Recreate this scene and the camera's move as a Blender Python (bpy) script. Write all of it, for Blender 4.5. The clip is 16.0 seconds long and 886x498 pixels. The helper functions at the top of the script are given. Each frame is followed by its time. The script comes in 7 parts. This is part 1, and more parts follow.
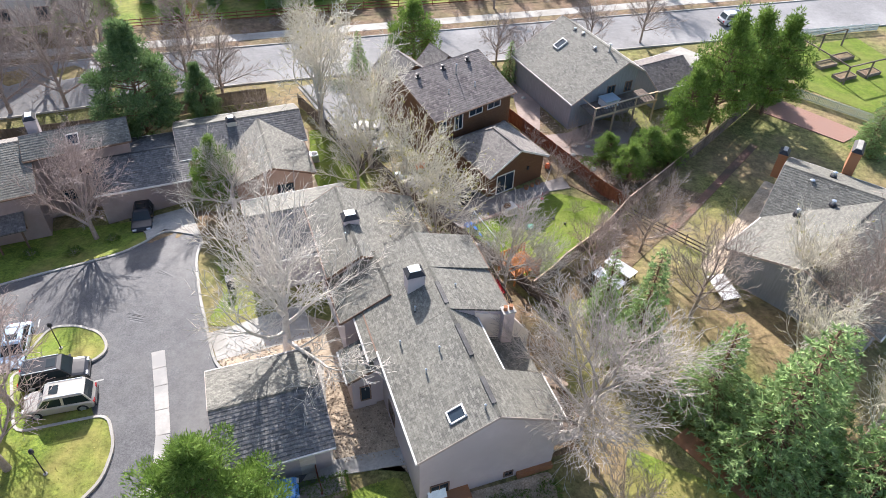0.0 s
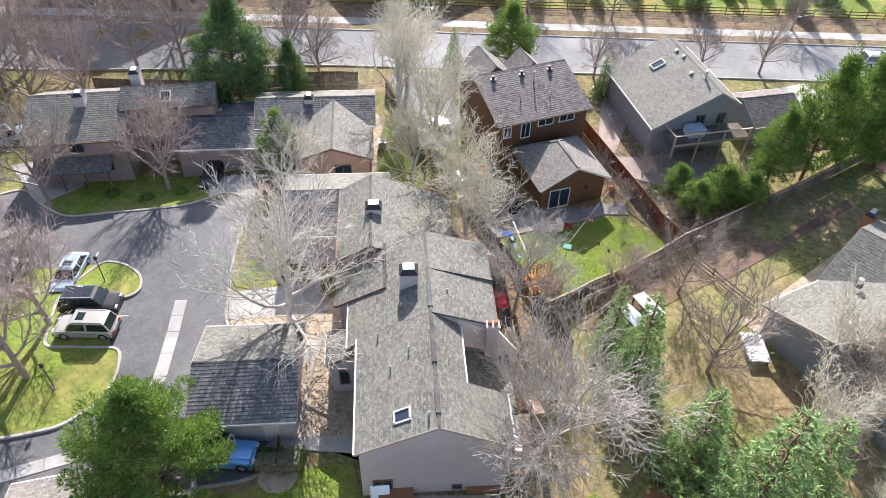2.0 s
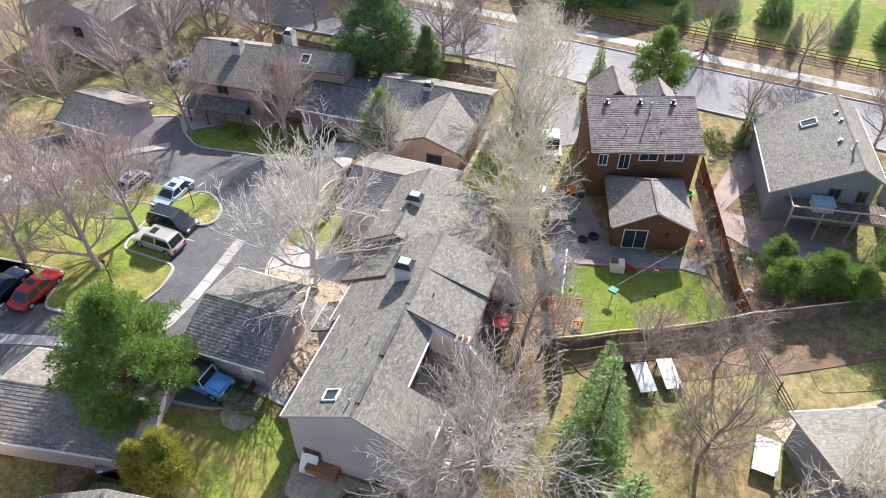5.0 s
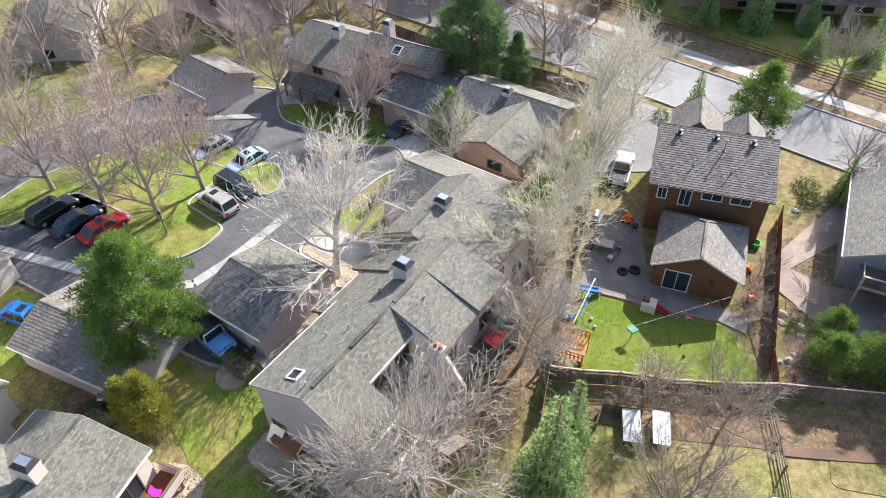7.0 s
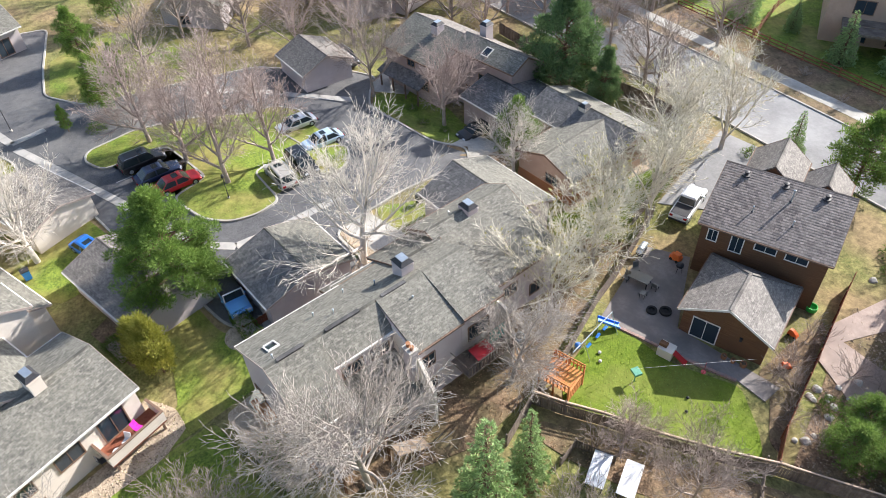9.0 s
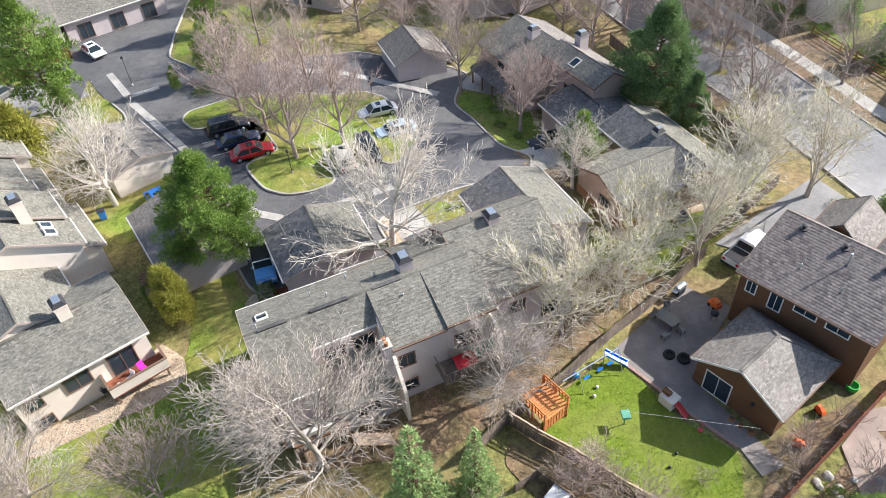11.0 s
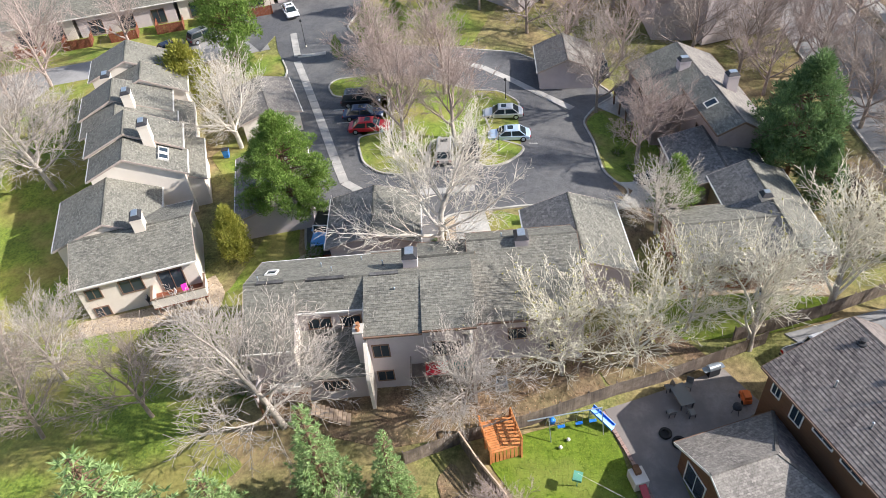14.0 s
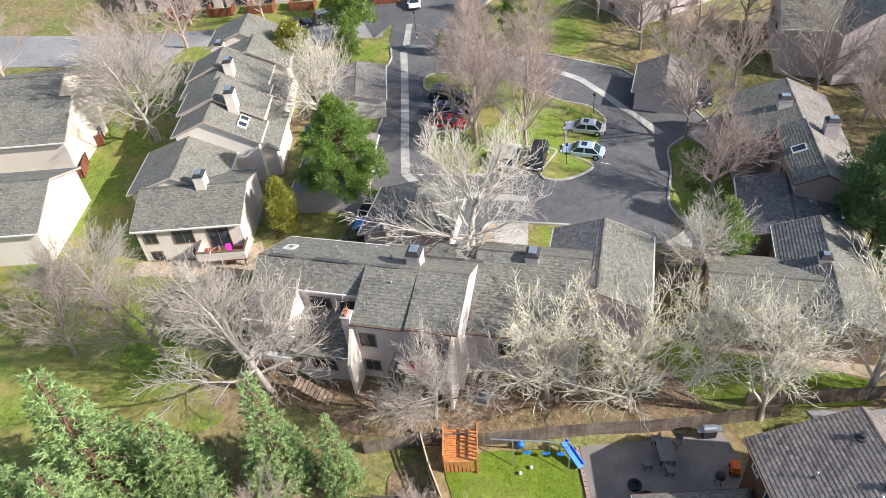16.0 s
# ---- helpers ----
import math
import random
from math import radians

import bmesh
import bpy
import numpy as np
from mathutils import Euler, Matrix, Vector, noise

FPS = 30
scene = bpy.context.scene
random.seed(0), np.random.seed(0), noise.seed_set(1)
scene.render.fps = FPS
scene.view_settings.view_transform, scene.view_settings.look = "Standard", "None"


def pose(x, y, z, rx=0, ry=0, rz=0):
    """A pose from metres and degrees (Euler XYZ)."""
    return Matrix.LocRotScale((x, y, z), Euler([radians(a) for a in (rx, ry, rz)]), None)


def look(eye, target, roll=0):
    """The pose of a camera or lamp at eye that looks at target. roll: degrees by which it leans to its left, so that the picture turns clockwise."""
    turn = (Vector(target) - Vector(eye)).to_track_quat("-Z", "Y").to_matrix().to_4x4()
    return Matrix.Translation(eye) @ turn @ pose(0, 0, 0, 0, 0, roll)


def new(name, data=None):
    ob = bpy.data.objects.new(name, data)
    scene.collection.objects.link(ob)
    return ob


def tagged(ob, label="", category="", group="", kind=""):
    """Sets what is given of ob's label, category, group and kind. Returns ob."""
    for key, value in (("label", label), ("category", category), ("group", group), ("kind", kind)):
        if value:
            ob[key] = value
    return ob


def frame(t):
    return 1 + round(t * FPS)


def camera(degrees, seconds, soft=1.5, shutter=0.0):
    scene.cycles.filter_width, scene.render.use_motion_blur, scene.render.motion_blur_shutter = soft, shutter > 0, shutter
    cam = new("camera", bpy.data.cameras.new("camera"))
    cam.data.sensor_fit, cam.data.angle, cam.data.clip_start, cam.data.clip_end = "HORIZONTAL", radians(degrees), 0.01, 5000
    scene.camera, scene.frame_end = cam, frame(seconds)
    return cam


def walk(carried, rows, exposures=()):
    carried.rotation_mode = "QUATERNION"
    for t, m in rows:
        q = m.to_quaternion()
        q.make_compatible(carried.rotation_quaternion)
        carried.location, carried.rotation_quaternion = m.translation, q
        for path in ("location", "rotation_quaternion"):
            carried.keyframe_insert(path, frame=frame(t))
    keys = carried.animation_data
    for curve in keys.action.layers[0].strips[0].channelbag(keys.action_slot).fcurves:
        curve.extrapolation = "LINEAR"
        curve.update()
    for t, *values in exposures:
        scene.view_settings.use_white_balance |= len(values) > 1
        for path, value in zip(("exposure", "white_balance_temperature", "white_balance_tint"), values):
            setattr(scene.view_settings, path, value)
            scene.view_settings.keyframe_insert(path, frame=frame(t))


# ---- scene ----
cam = camera(63.6, 16.0, soft=0.7)
METRES, EYE, TILT, LEAN, TURN = 82.03, 42.0, 0.0, 0.0, 0.0
ROWS = [
    (0.0, 0.0, 0.0, 0.0, 1.42, -42.63, -1.54),
    (0.5, 0.0275, 0.0026, 0.0015, 4.94, -42.79, -1.49),
    (1.0, 0.0588, 0.0074, 0.0034, 8.98, -42.96, -1.41),
    (1.5, 0.0862, 0.0136, 0.0051, 12.54, -43.11, -1.28),
    (2.0, 0.1172, 0.0224, 0.007, 16.58, -43.25, -1.12),
    (2.5, 0.1437, 0.0315, 0.0084, 20.13, -43.35, -0.98),
    (3.0, 0.1736, 0.0445, 0.01, 24.14, -43.46, -0.76),
    (3.5, 0.199, 0.0571, 0.0108, 27.7, -43.5, -0.6),
    (4.0, 0.2267, 0.074, 0.0123, 31.81, -43.6, -0.4),
    (6.5, 0.3361, 0.1778, 0.0163, 50.75, -43.79, 0.66),
    (7.0, 0.3552, 0.2052, 0.0177, 54.82, -43.82, 0.94),
    (7.5, 0.3714, 0.2303, 0.0179, 58.43, -43.76, 1.21),
    (8.0, 0.3877, 0.2607, 0.0185, 62.56, -43.72, 1.54),
    (8.5, 0.3997, 0.2881, 0.019, 66.15, -43.68, 1.81),
    (9.0, 0.4119, 0.3211, 0.0194, 70.28, -43.6, 2.15),
    (11.5, 0.4338, 0.477, 0.0175, 89.25, -43.06, 3.51),
    (12.0, 0.432, 0.5105, 0.0167, 93.38, -42.86, 3.72),
    (12.5, 0.4284, 0.5397, 0.016, 96.95, -42.69, 3.9),
    (13.0, 0.423, 0.5703, 0.0147, 100.78, -42.43, 4.04),
    (13.5, 0.4154, 0.601, 0.0137, 104.62, -42.19, 4.19),
    (14.0, 0.4059, 0.6313, 0.0123, 108.46, -41.94, 4.35),
    (14.5, 0.3946, 0.6608, 0.0107, 112.31, -41.65, 4.45),
    (15.0, 0.3809, 0.6895, 0.0097, 116.11, -41.43, 4.58),
    (15.5, 0.3658, 0.7175, 0.0087, 119.95, -41.17, 4.67),
    (16.0, 0.3475, 0.7461, 0.0079, 124.02, -40.92, 4.74),
]
walk(cam, [(t, pose(0, 0, EYE, TILT, LEAN, TURN) @ pose(METRES * x, METRES * y, METRES * z, 90 + pitch, roll, yaw)) for t, x, y, z, yaw, pitch, roll in ROWS],
     exposures=[(0.0, 0.72, 6400, 14.5), (4.0, 0.75, 6400, 14.5), (8.0, 0.71, 6460, 11.5), (12.0, 0.6, 6480, 11.5), (16.0, 0.38, 6500, 11)])

# ---------------------------------------------------------------- light
SUN_EL, SUN_AZ = 30.5, 16.5            # degrees; azimuth from +y towards -x
world = bpy.data.worlds.new("sky")
scene.world = world
world.use_nodes = True
wn = world.node_tree
sky = wn.nodes.new("ShaderNodeTexSky")
sky.sky_type, sky.sun_disc = "NISHITA", False
sky.sun_elevation, sky.sun_rotation = radians(SUN_EL), radians(-SUN_AZ)
sky.air_density, sky.dust_density = 1.0, 1.5
wn.nodes["Background"].inputs[1].default_value = 0.15
wn.links.new(sky.outputs[0], wn.nodes["Background"].inputs[0])
sun = new("sun", bpy.data.lights.new("sun", "SUN"))
sun.data.energy, sun.data.angle, sun.data.color = 6.0, radians(0.5), (1.0, 0.96, 0.91)
sv = Vector((-math.sin(radians(SUN_AZ)) * math.cos(radians(SUN_EL)), math.cos(radians(SUN_AZ)) * math.cos(radians(SUN_EL)), math.sin(radians(SUN_EL))))
sun.matrix_world = look(sv * 200, (0, 0, 0))


# ---------------------------------------------------------------- helpers
def smooth(u):
    u = np.clip(u, 0, 1)
    return u * u * (3 - 2 * u)


def ground(x, y):
    """Height of the terrain: level round the townhouses, lower to the north and north-west."""
    return -0.4 - 1.5 * smooth((y - 38) / 18) - 2.0 * smooth((-x - 22) / 16) * smooth((y - 20) / 18) * smooth((78 - y) / 14)


def link(nt, a, b):
    nt.links.new(a, b)


def material(name, c1, c2=None, scale=3.0, rough=0.85, big=0.25, c3=None, bump=0.3, bscale=None, metal=0.0, island=0.0, spec=0.3, streak=None, amount=0.6, thin=0.0, mottle=0.0):
    """Two-scale noise mix of c1 and c2, with patches of c3, fine bump and a small variation from piece to piece."""
    m = bpy.data.materials.new(name)
    m.use_nodes = True
    nt = m.node_tree
    b = nt.nodes["Principled BSDF"]
    b.inputs["Roughness"].default_value, b.inputs["Metallic"].default_value = rough, metal
    b.inputs["Specular IOR Level"].default_value = spec
    geo = nt.nodes.new("ShaderNodeNewGeometry")
    pos = geo.outputs["Position"]
    if streak:
        mp = nt.nodes.new("ShaderNodeMapping")
        mp.inputs["Scale"].default_value = streak
        link(nt, pos, mp.inputs[0])
        pos = mp.outputs[0]
    n1 = nt.nodes.new("ShaderNodeTexNoise")
    n1.inputs["Scale"].default_value, n1.inputs["Detail"].default_value = scale, 6
    n1.inputs["Roughness"].default_value = 0.7
    link(nt, pos, n1.inputs["Vector"])
    ramp = nt.nodes.new("ShaderNodeValToRGB")
    ramp.color_ramp.elements[0].position, ramp.color_ramp.elements[1].position = 0.5 - 0.25 * amount, 0.5 + 0.25 * amount
    ramp.color_ramp.elements[0].color = (*c1, 1)
    ramp.color_ramp.elements[1].color = (*(c2 or [v * 1.25 for v in c1]), 1)
    link(nt, n1.outputs["Fac"], ramp.inputs[0])
    col = ramp.outputs[0]
    if c3:
        n2 = nt.nodes.new("ShaderNodeTexNoise")
        n2.inputs["Scale"].default_value, n2.inputs["Detail"].default_value = big, 4
        link(nt, geo.outputs["Position"], n2.inputs["Vector"])
        r2 = nt.nodes.new("ShaderNodeValToRGB")
        r2.color_ramp.elements[0].position, r2.color_ramp.elements[1].position = 0.42, 0.62
        link(nt, n2.outputs["Fac"], r2.inputs[0])
        mx = nt.nodes.new("ShaderNodeMix")
        mx.data_type = "RGBA"
        link(nt, r2.outputs[0], mx.inputs["Factor"])
        link(nt, col, mx.inputs["A"])
        mx.inputs["B"].default_value = (*c3, 1)
        col = mx.outputs["Result"]
    if mottle:
        n4 = nt.nodes.new("ShaderNodeTexNoise")
        n4.inputs["Scale"].default_value, n4.inputs["Detail"].default_value, n4.inputs["Roughness"].default_value = 1.4, 8, 0.75
        link(nt, geo.outputs["Position"], n4.inputs["Vector"])
        m4, h4 = nt.nodes.new("ShaderNodeMapRange"), nt.nodes.new("ShaderNodeHueSaturation")
        m4.inputs["From Min"].default_value, m4.inputs["From Max"].default_value = 0.35, 0.65
        m4.inputs["To Min"].default_value, m4.inputs["To Max"].default_value = 1 - mottle, 1 + mottle
        link(nt, n4.outputs["Fac"], m4.inputs["Value"])
        link(nt, m4.outputs[0], h4.inputs["Value"])
        link(nt, col, h4.inputs["Color"])
        col = h4.outputs[0]
    if island:
        hs = nt.nodes.new("ShaderNodeHueSaturation")
        mr = nt.nodes.new("ShaderNodeMapRange")
        mr.inputs["To Min"].default_value, mr.inputs["To Max"].default_value = 1 - island, 1 + island
        link(nt, geo.outputs["Random Per Island"], mr.inputs["Value"])
        link(nt, mr.outputs[0], hs.inputs["Value"])
        link(nt, col, hs.inputs["Color"])
        col = hs.outputs[0]
    link(nt, col, b.inputs["Base Color"])
    if bump:
        bp = nt.nodes.new("ShaderNodeBump")
        bp.inputs["Strength"].default_value, bp.inputs["Distance"].default_value = bump, 0.03
        n3 = nt.nodes.new("ShaderNodeTexNoise")
        n3.inputs["Scale"].default_value, n3.inputs["Detail"].default_value = bscale or scale * 4, 4
        link(nt, pos, n3.inputs["Vector"])
        link(nt, n3.outputs["Fac"], bp.inputs["Height"])
        link(nt, bp.outputs[0], b.inputs["Normal"])
    if thin:
        tr, mix = nt.nodes.new("ShaderNodeBsdfTranslucent"), nt.nodes.new("ShaderNodeMixShader")
        link(nt, col, tr.inputs["Color"])
        mix.inputs[0].default_value = thin
        link(nt, b.outputs[0], mix.inputs[1])
        link(nt, tr.outputs[0], mix.inputs[2])
        link(nt, mix.outputs[0], nt.nodes["Material Output"].inputs[0])
    return m


def shingle_material(name, c1, c2, c3, tab=0.3, row=0.15):
    """Asphalt shingles: tabs by brick pattern on the roof's own metres, weathering on top."""
    m = bpy.data.materials.new(name)
    m.use_nodes = True
    nt = m.node_tree
    b = nt.nodes["Principled BSDF"]
    b.inputs["Roughness"].default_value = 0.72
    b.inputs["Specular IOR Level"].default_value = 0.25
    uv = nt.nodes.new("ShaderNodeUVMap")
    br = nt.nodes.new("ShaderNodeTexBrick")
    br.inputs["Color1"].default_value, br.inputs["Color2"].default_value = (*c1, 1), (*c2, 1)
    br.inputs["Mortar"].default_value = (*[v * 0.6 for v in c1], 1)
    br.inputs["Scale"].default_value, br.inputs["Mortar Size"].default_value = 1.0, 0.007
    br.inputs["Brick Width"].default_value, br.inputs["Row Height"].default_value = tab, row
    br.inputs["Bias"].default_value = -0.1
    link(nt, uv.outputs[0], br.inputs["Vector"])
    geo = nt.nodes.new("ShaderNodeNewGeometry")
    n1 = nt.nodes.new("ShaderNodeTexNoise")
    n1.inputs["Scale"].default_value, n1.inputs["Detail"].default_value = 0.5, 7
    link(nt, geo.outputs["Position"], n1.inputs["Vector"])
    r = nt.nodes.new("ShaderNodeValToRGB")
    r.color_ramp.elements[0].position, r.color_ramp.elements[1].position = 0.35, 0.7
    link(nt, n1.outputs["Fac"], r.inputs[0])
    mx = nt.nodes.new("ShaderNodeMix")
    mx.data_type = "RGBA"
    mx.inputs["B"].default_value = (*c3, 1)
    sc = nt.nodes.new("ShaderNodeMath")
    sc.operation = "MULTIPLY"
    sc.inputs[1].default_value = 0.6
    link(nt, r.outputs[0], sc.inputs[0])
    link(nt, sc.outputs[0], mx.inputs["Factor"])
    link(nt, br.outputs["Color"], mx.inputs["A"])
    n3 = nt.nodes.new("ShaderNodeTexNoise")
    n3.inputs["Scale"].default_value, n3.inputs["Detail"].default_value = 5.0, 4
    n3.inputs["Roughness"].default_value = 0.8
    link(nt, geo.outputs["Position"], n3.inputs["Vector"])
    mr = nt.nodes.new("ShaderNodeMapRange")
    mr.inputs["From Min"].default_value, mr.inputs["From Max"].default_value = 0.35, 0.65
    mr.inputs["To Min"].default_value, mr.inputs["To Max"].default_value = 0.68, 1.32
    link(nt, n3.outputs["Fac"], mr.inputs["Value"])
    hs = nt.nodes.new("ShaderNodeHueSaturation")
    link(nt, mr.outputs[0], hs.inputs["Value"])
    link(nt, mx.outputs["Result"], hs.inputs["Color"])
    link(nt, hs.outputs[0], b.inputs["Base Color"])
    n2 = nt.nodes.new("ShaderNodeTexNoise")
    n2.inputs["Scale"].default_value = 30
    link(nt, geo.outputs["Position"], n2.inputs["Vector"])
    bp = nt.nodes.new("ShaderNodeBump")
    bp.inputs["Strength"].default_value, bp.inputs["Distance"].default_value = 0.4, 0.02
    link(nt, n2.outputs["Fac"], bp.inputs["Height"])
    link(nt, bp.outputs[0], b.inputs["Normal"])
    return m


def glass_material(name, tint):
    m = bpy.data.materials.new(name)
    m.use_nodes = True
    b = m.node_tree.nodes["Principled BSDF"]
    b.inputs["Base Color"].default_value = (*tint, 1)
    b.inputs["Roughness"].default_value, b.inputs["Specular IOR Level"].default_value = 0.05, 0.6
    return m


LAWN = material("lawn", (0.092, 0.15, 0.025), (0.252, 0.319, 0.0504), 5.0, 0.95, 0.2, (0.27, 0.245, 0.075), 1.0, 14, mottle=0.3)
DRY = material("dry_grass", (0.13, 0.11, 0.05), (0.31, 0.25, 0.13), 5.0, 0.95, 0.12, (0.12, 0.15, 0.04), 0.8, 12, mottle=0.4)
MEADOW = material("meadow", (0.095, 0.115, 0.03), (0.28, 0.26, 0.095), 5.0, 0.95, 0.12, (0.27, 0.2, 0.105), 1.0, 12, mottle=0.45)
LUSH = material("lush_lawn", (0.085, 0.145, 0.01), (0.175, 0.235, 0.025), 5.0, 0.95, 0.3, (0.17, 0.205, 0.035), 1.0, 14, mottle=0.2)
ASPHALT = material("asphalt", (0.07, 0.0713, 0.078), (0.145, 0.145, 0.148), 8.0, 0.68, 0.12, (0.15, 0.148, 0.145), 0.5, 30, spec=0.35, mottle=0.2)
STREET = material("street_asphalt", (0.212, 0.212, 0.212), (0.267, 0.262, 0.258), 4.0, 0.9, 0.1, (0.33, 0.325, 0.32), 0.2, 30, mottle=0.1)
CONCRETE = material("concrete", (0.4, 0.385, 0.35), (0.52, 0.5, 0.46), 3.0, 0.85, 0.3, (0.36, 0.34, 0.3), 0.2, 20, mottle=0.12)
GRAVEL = material("river_rock", (0.24, 0.18, 0.12), (0.64, 0.53, 0.4), 9.0, 0.9, 0.4, (0.46, 0.37, 0.27), 1.0, 12, amount=0.7, mottle=0.3)
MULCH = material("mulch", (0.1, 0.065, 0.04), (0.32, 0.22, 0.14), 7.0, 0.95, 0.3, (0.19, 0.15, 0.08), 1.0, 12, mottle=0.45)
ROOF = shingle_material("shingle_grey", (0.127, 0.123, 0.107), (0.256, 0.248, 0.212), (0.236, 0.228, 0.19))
# Darker shingle: carries the shade of south slopes, also used for dark roofs
ROOF_DARK_SHADED = shingle_material("shingle_dark_shaded", (0.112, 0.11, 0.11), (0.237, 0.231, 0.225), (0.188, 0.181, 0.175), 0.3, 0.26)
ROOF_BROWN = shingle_material("shingle_brown", (0.11, 0.095, 0.092), (0.25, 0.215, 0.2), (0.22, 0.195, 0.18), 0.3, 0.26)
ROOF_TAN = shingle_material("shingle_tan", (0.153, 0.14, 0.128), (0.289, 0.264, 0.238), (0.281, 0.259, 0.23))
STUCCO = material("stucco_mauve", (0.53, 0.465, 0.47), (0.59, 0.525, 0.52), 1.2, 0.9, 0.2, (0.5, 0.44, 0.44), 0.15, 40)
STUCCO_PALE = material("stucco_cream", (0.72, 0.65, 0.57), (0.78, 0.71, 0.63), 1.2, 0.9, 0.2, (0.69, 0.62, 0.54), 0.15, 40)
STUCCO_PINK = material("stucco_tan", (0.46, 0.33, 0.25), (0.52, 0.38, 0.29), 1.2, 0.9, 0.2, (0.42, 0.3, 0.23), 0.15, 40)
STUCCO_DUSK = material("stucco_brown", (0.33, 0.265, 0.25), (0.39, 0.315, 0.3), 1.2, 0.9, 0.2, (0.3, 0.24, 0.225), 0.15, 40)
BRICK = material("brick_red", (0.3, 0.13, 0.06), (0.42, 0.2, 0.1), 12, 0.9, 0.6, (0.34, 0.17, 0.09), 0.6, 22, streak=(1, 1, 2.5))
CEDAR = material("cedar_siding", (0.12, 0.058, 0.03), (0.21, 0.108, 0.055), 2.0, 0.75, 0.5, (0.15, 0.078, 0.042), 0.5, 8, streak=(0.5, 0.5, 8))
GREY_SIDING = material("grey_siding", (0.24, 0.25, 0.27), (0.3, 0.31, 0.33), 2.0, 0.8, 0.4, None, 0.3, 12, streak=(4, 4, 0.4))
TRIM = material("white_trim", (0.68, 0.66, 0.62), (0.76, 0.74, 0.7), 4, 0.6, bump=0.05)
TRIM_BROWN = material("brown_fascia", (0.17, 0.11, 0.08), (0.22, 0.14, 0.1), 4, 0.7, bump=0.1)
TRIM_TAUPE = material("taupe_fascia", (0.4, 0.33, 0.29), (0.46, 0.38, 0.34), 4, 0.7, bump=0.1)
METAL = material("galvanised_metal", (0.5, 0.55, 0.6), (0.6, 0.66, 0.7), 5, 0.35, metal=0.8, bump=0.05)
DARK = material("dark_metal", (0.03, 0.03, 0.035), (0.05, 0.05, 0.055), 5, 0.5, bump=0.05)
GLASS = glass_material("window_glass", (0.03, 0.045, 0.06))
CARGLASS = glass_material("car_glass", (0.02, 0.03, 0.035))
WOOD_GREY = material("weathered_wood", (0.16, 0.125, 0.1), (0.27, 0.22, 0.18), 3, 0.9, 0.5, (0.12, 0.095, 0.08), 0.5, 12, island=0.2)
WOOD_RED = material("red_stained_wood", (0.172, 0.0546, 0.0312), (0.25, 0.0936, 0.0546), 3, 0.85, 0.5, None, 0.4, 12, island=0.2)
WOOD_ORANGE = material("cedar_playset_wood", (0.45, 0.17, 0.055), (0.6, 0.26, 0.1), 3, 0.8, 0.5, None, 0.3, 12, island=0.15)
WOOD_PALE = material("pale_timber", (0.5, 0.37, 0.26), (0.62, 0.48, 0.36), 3, 0.8, bump=0.3)
BARK_PALE = material("pale_bark", (0.52, 0.47, 0.405), (0.74, 0.68, 0.6), 4, 0.5, bump=0.3, spec=0.5)
BARK_BROWN = material("brown_bark", (0.23, 0.178, 0.153), (0.383, 0.315, 0.272), 4, 0.5, bump=0.3, spec=0.5)
BARK_GREY = material("grey_bark", (0.34, 0.297, 0.259), (0.51, 0.459, 0.408), 4, 0.5, bump=0.3, spec=0.5)
BARK_RED = material("reddish_twigs", (0.31, 0.235, 0.205), (0.48, 0.385, 0.345), 4, 0.5, bump=0.3, spec=0.5)
BARK_BUD = material("budding_twigs", (0.52, 0.475, 0.38), (0.77, 0.715, 0.59), 4, 0.5, bump=0.3, spec=0.5)
BARK_CON = material("conifer_bark", (0.12, 0.07, 0.045), (0.22, 0.14, 0.09), 5, 0.95, bump=0.6)
NEEDLE_PINE = material("pine_needles", (0.12, 0.205, 0.04), (0.23, 0.335, 0.075), 1.0, 0.8, bump=0, island=0.35, thin=0.3)
NEEDLE_SPRUCE = material("spruce_needles", (0.24, 0.36, 0.13), (0.37, 0.49, 0.22), 1.0, 0.8, bump=0, island=0.3, thin=0.3)
NEEDLE_OLIVE = material("juniper_needles", (0.23, 0.25, 0.04), (0.39, 0.37, 0.08), 1.0, 0.8, bump=0, island=0.3, thin=0.3)
NEEDLE_DARK = material("dark_pine_needles", (0.11, 0.185, 0.07), (0.19, 0.28, 0.115), 1.0, 0.8, bump=0, island=0.35, thin=0.3)
LEAF = material("shrub_leaves", (0.09, 0.16, 0.03), (0.17, 0.25, 0.055), 1.0, 0.8, bump=0, island=0.3, thin=0.45)
BUD = material("fresh_buds", (0.36, 0.34, 0.1), (0.5, 0.46, 0.16), 1.0, 0.85, bump=0, island=0.25, thin=0.45)
RUBBER = material("tyre_rubber", (0.02, 0.02, 0.02), (0.03, 0.03, 0.03), 5, 0.8, bump=0.1)


def obj(name, verts, faces, mat, parent=None, label="", uvs=None, smooth_shade=False):
    me = bpy.data.meshes.new(name)
    me.from_pydata([tuple(v) for v in verts], [], faces)
    if uvs is not None:
        lay = me.uv_layers.new(name="UVMap")
        lay.data.foreach_set("uv", np.array(uvs, dtype=np.float32).ravel())
    me.materials.append(mat)
    if smooth_shade:
        me.polygons.foreach_set("use_smooth", [True] * len(me.polygons))
    me.update()
    ob = new(name, me)
    if parent is not None:
        ob.parent = parent
    if label:
        ob["label"] = label
    return ob


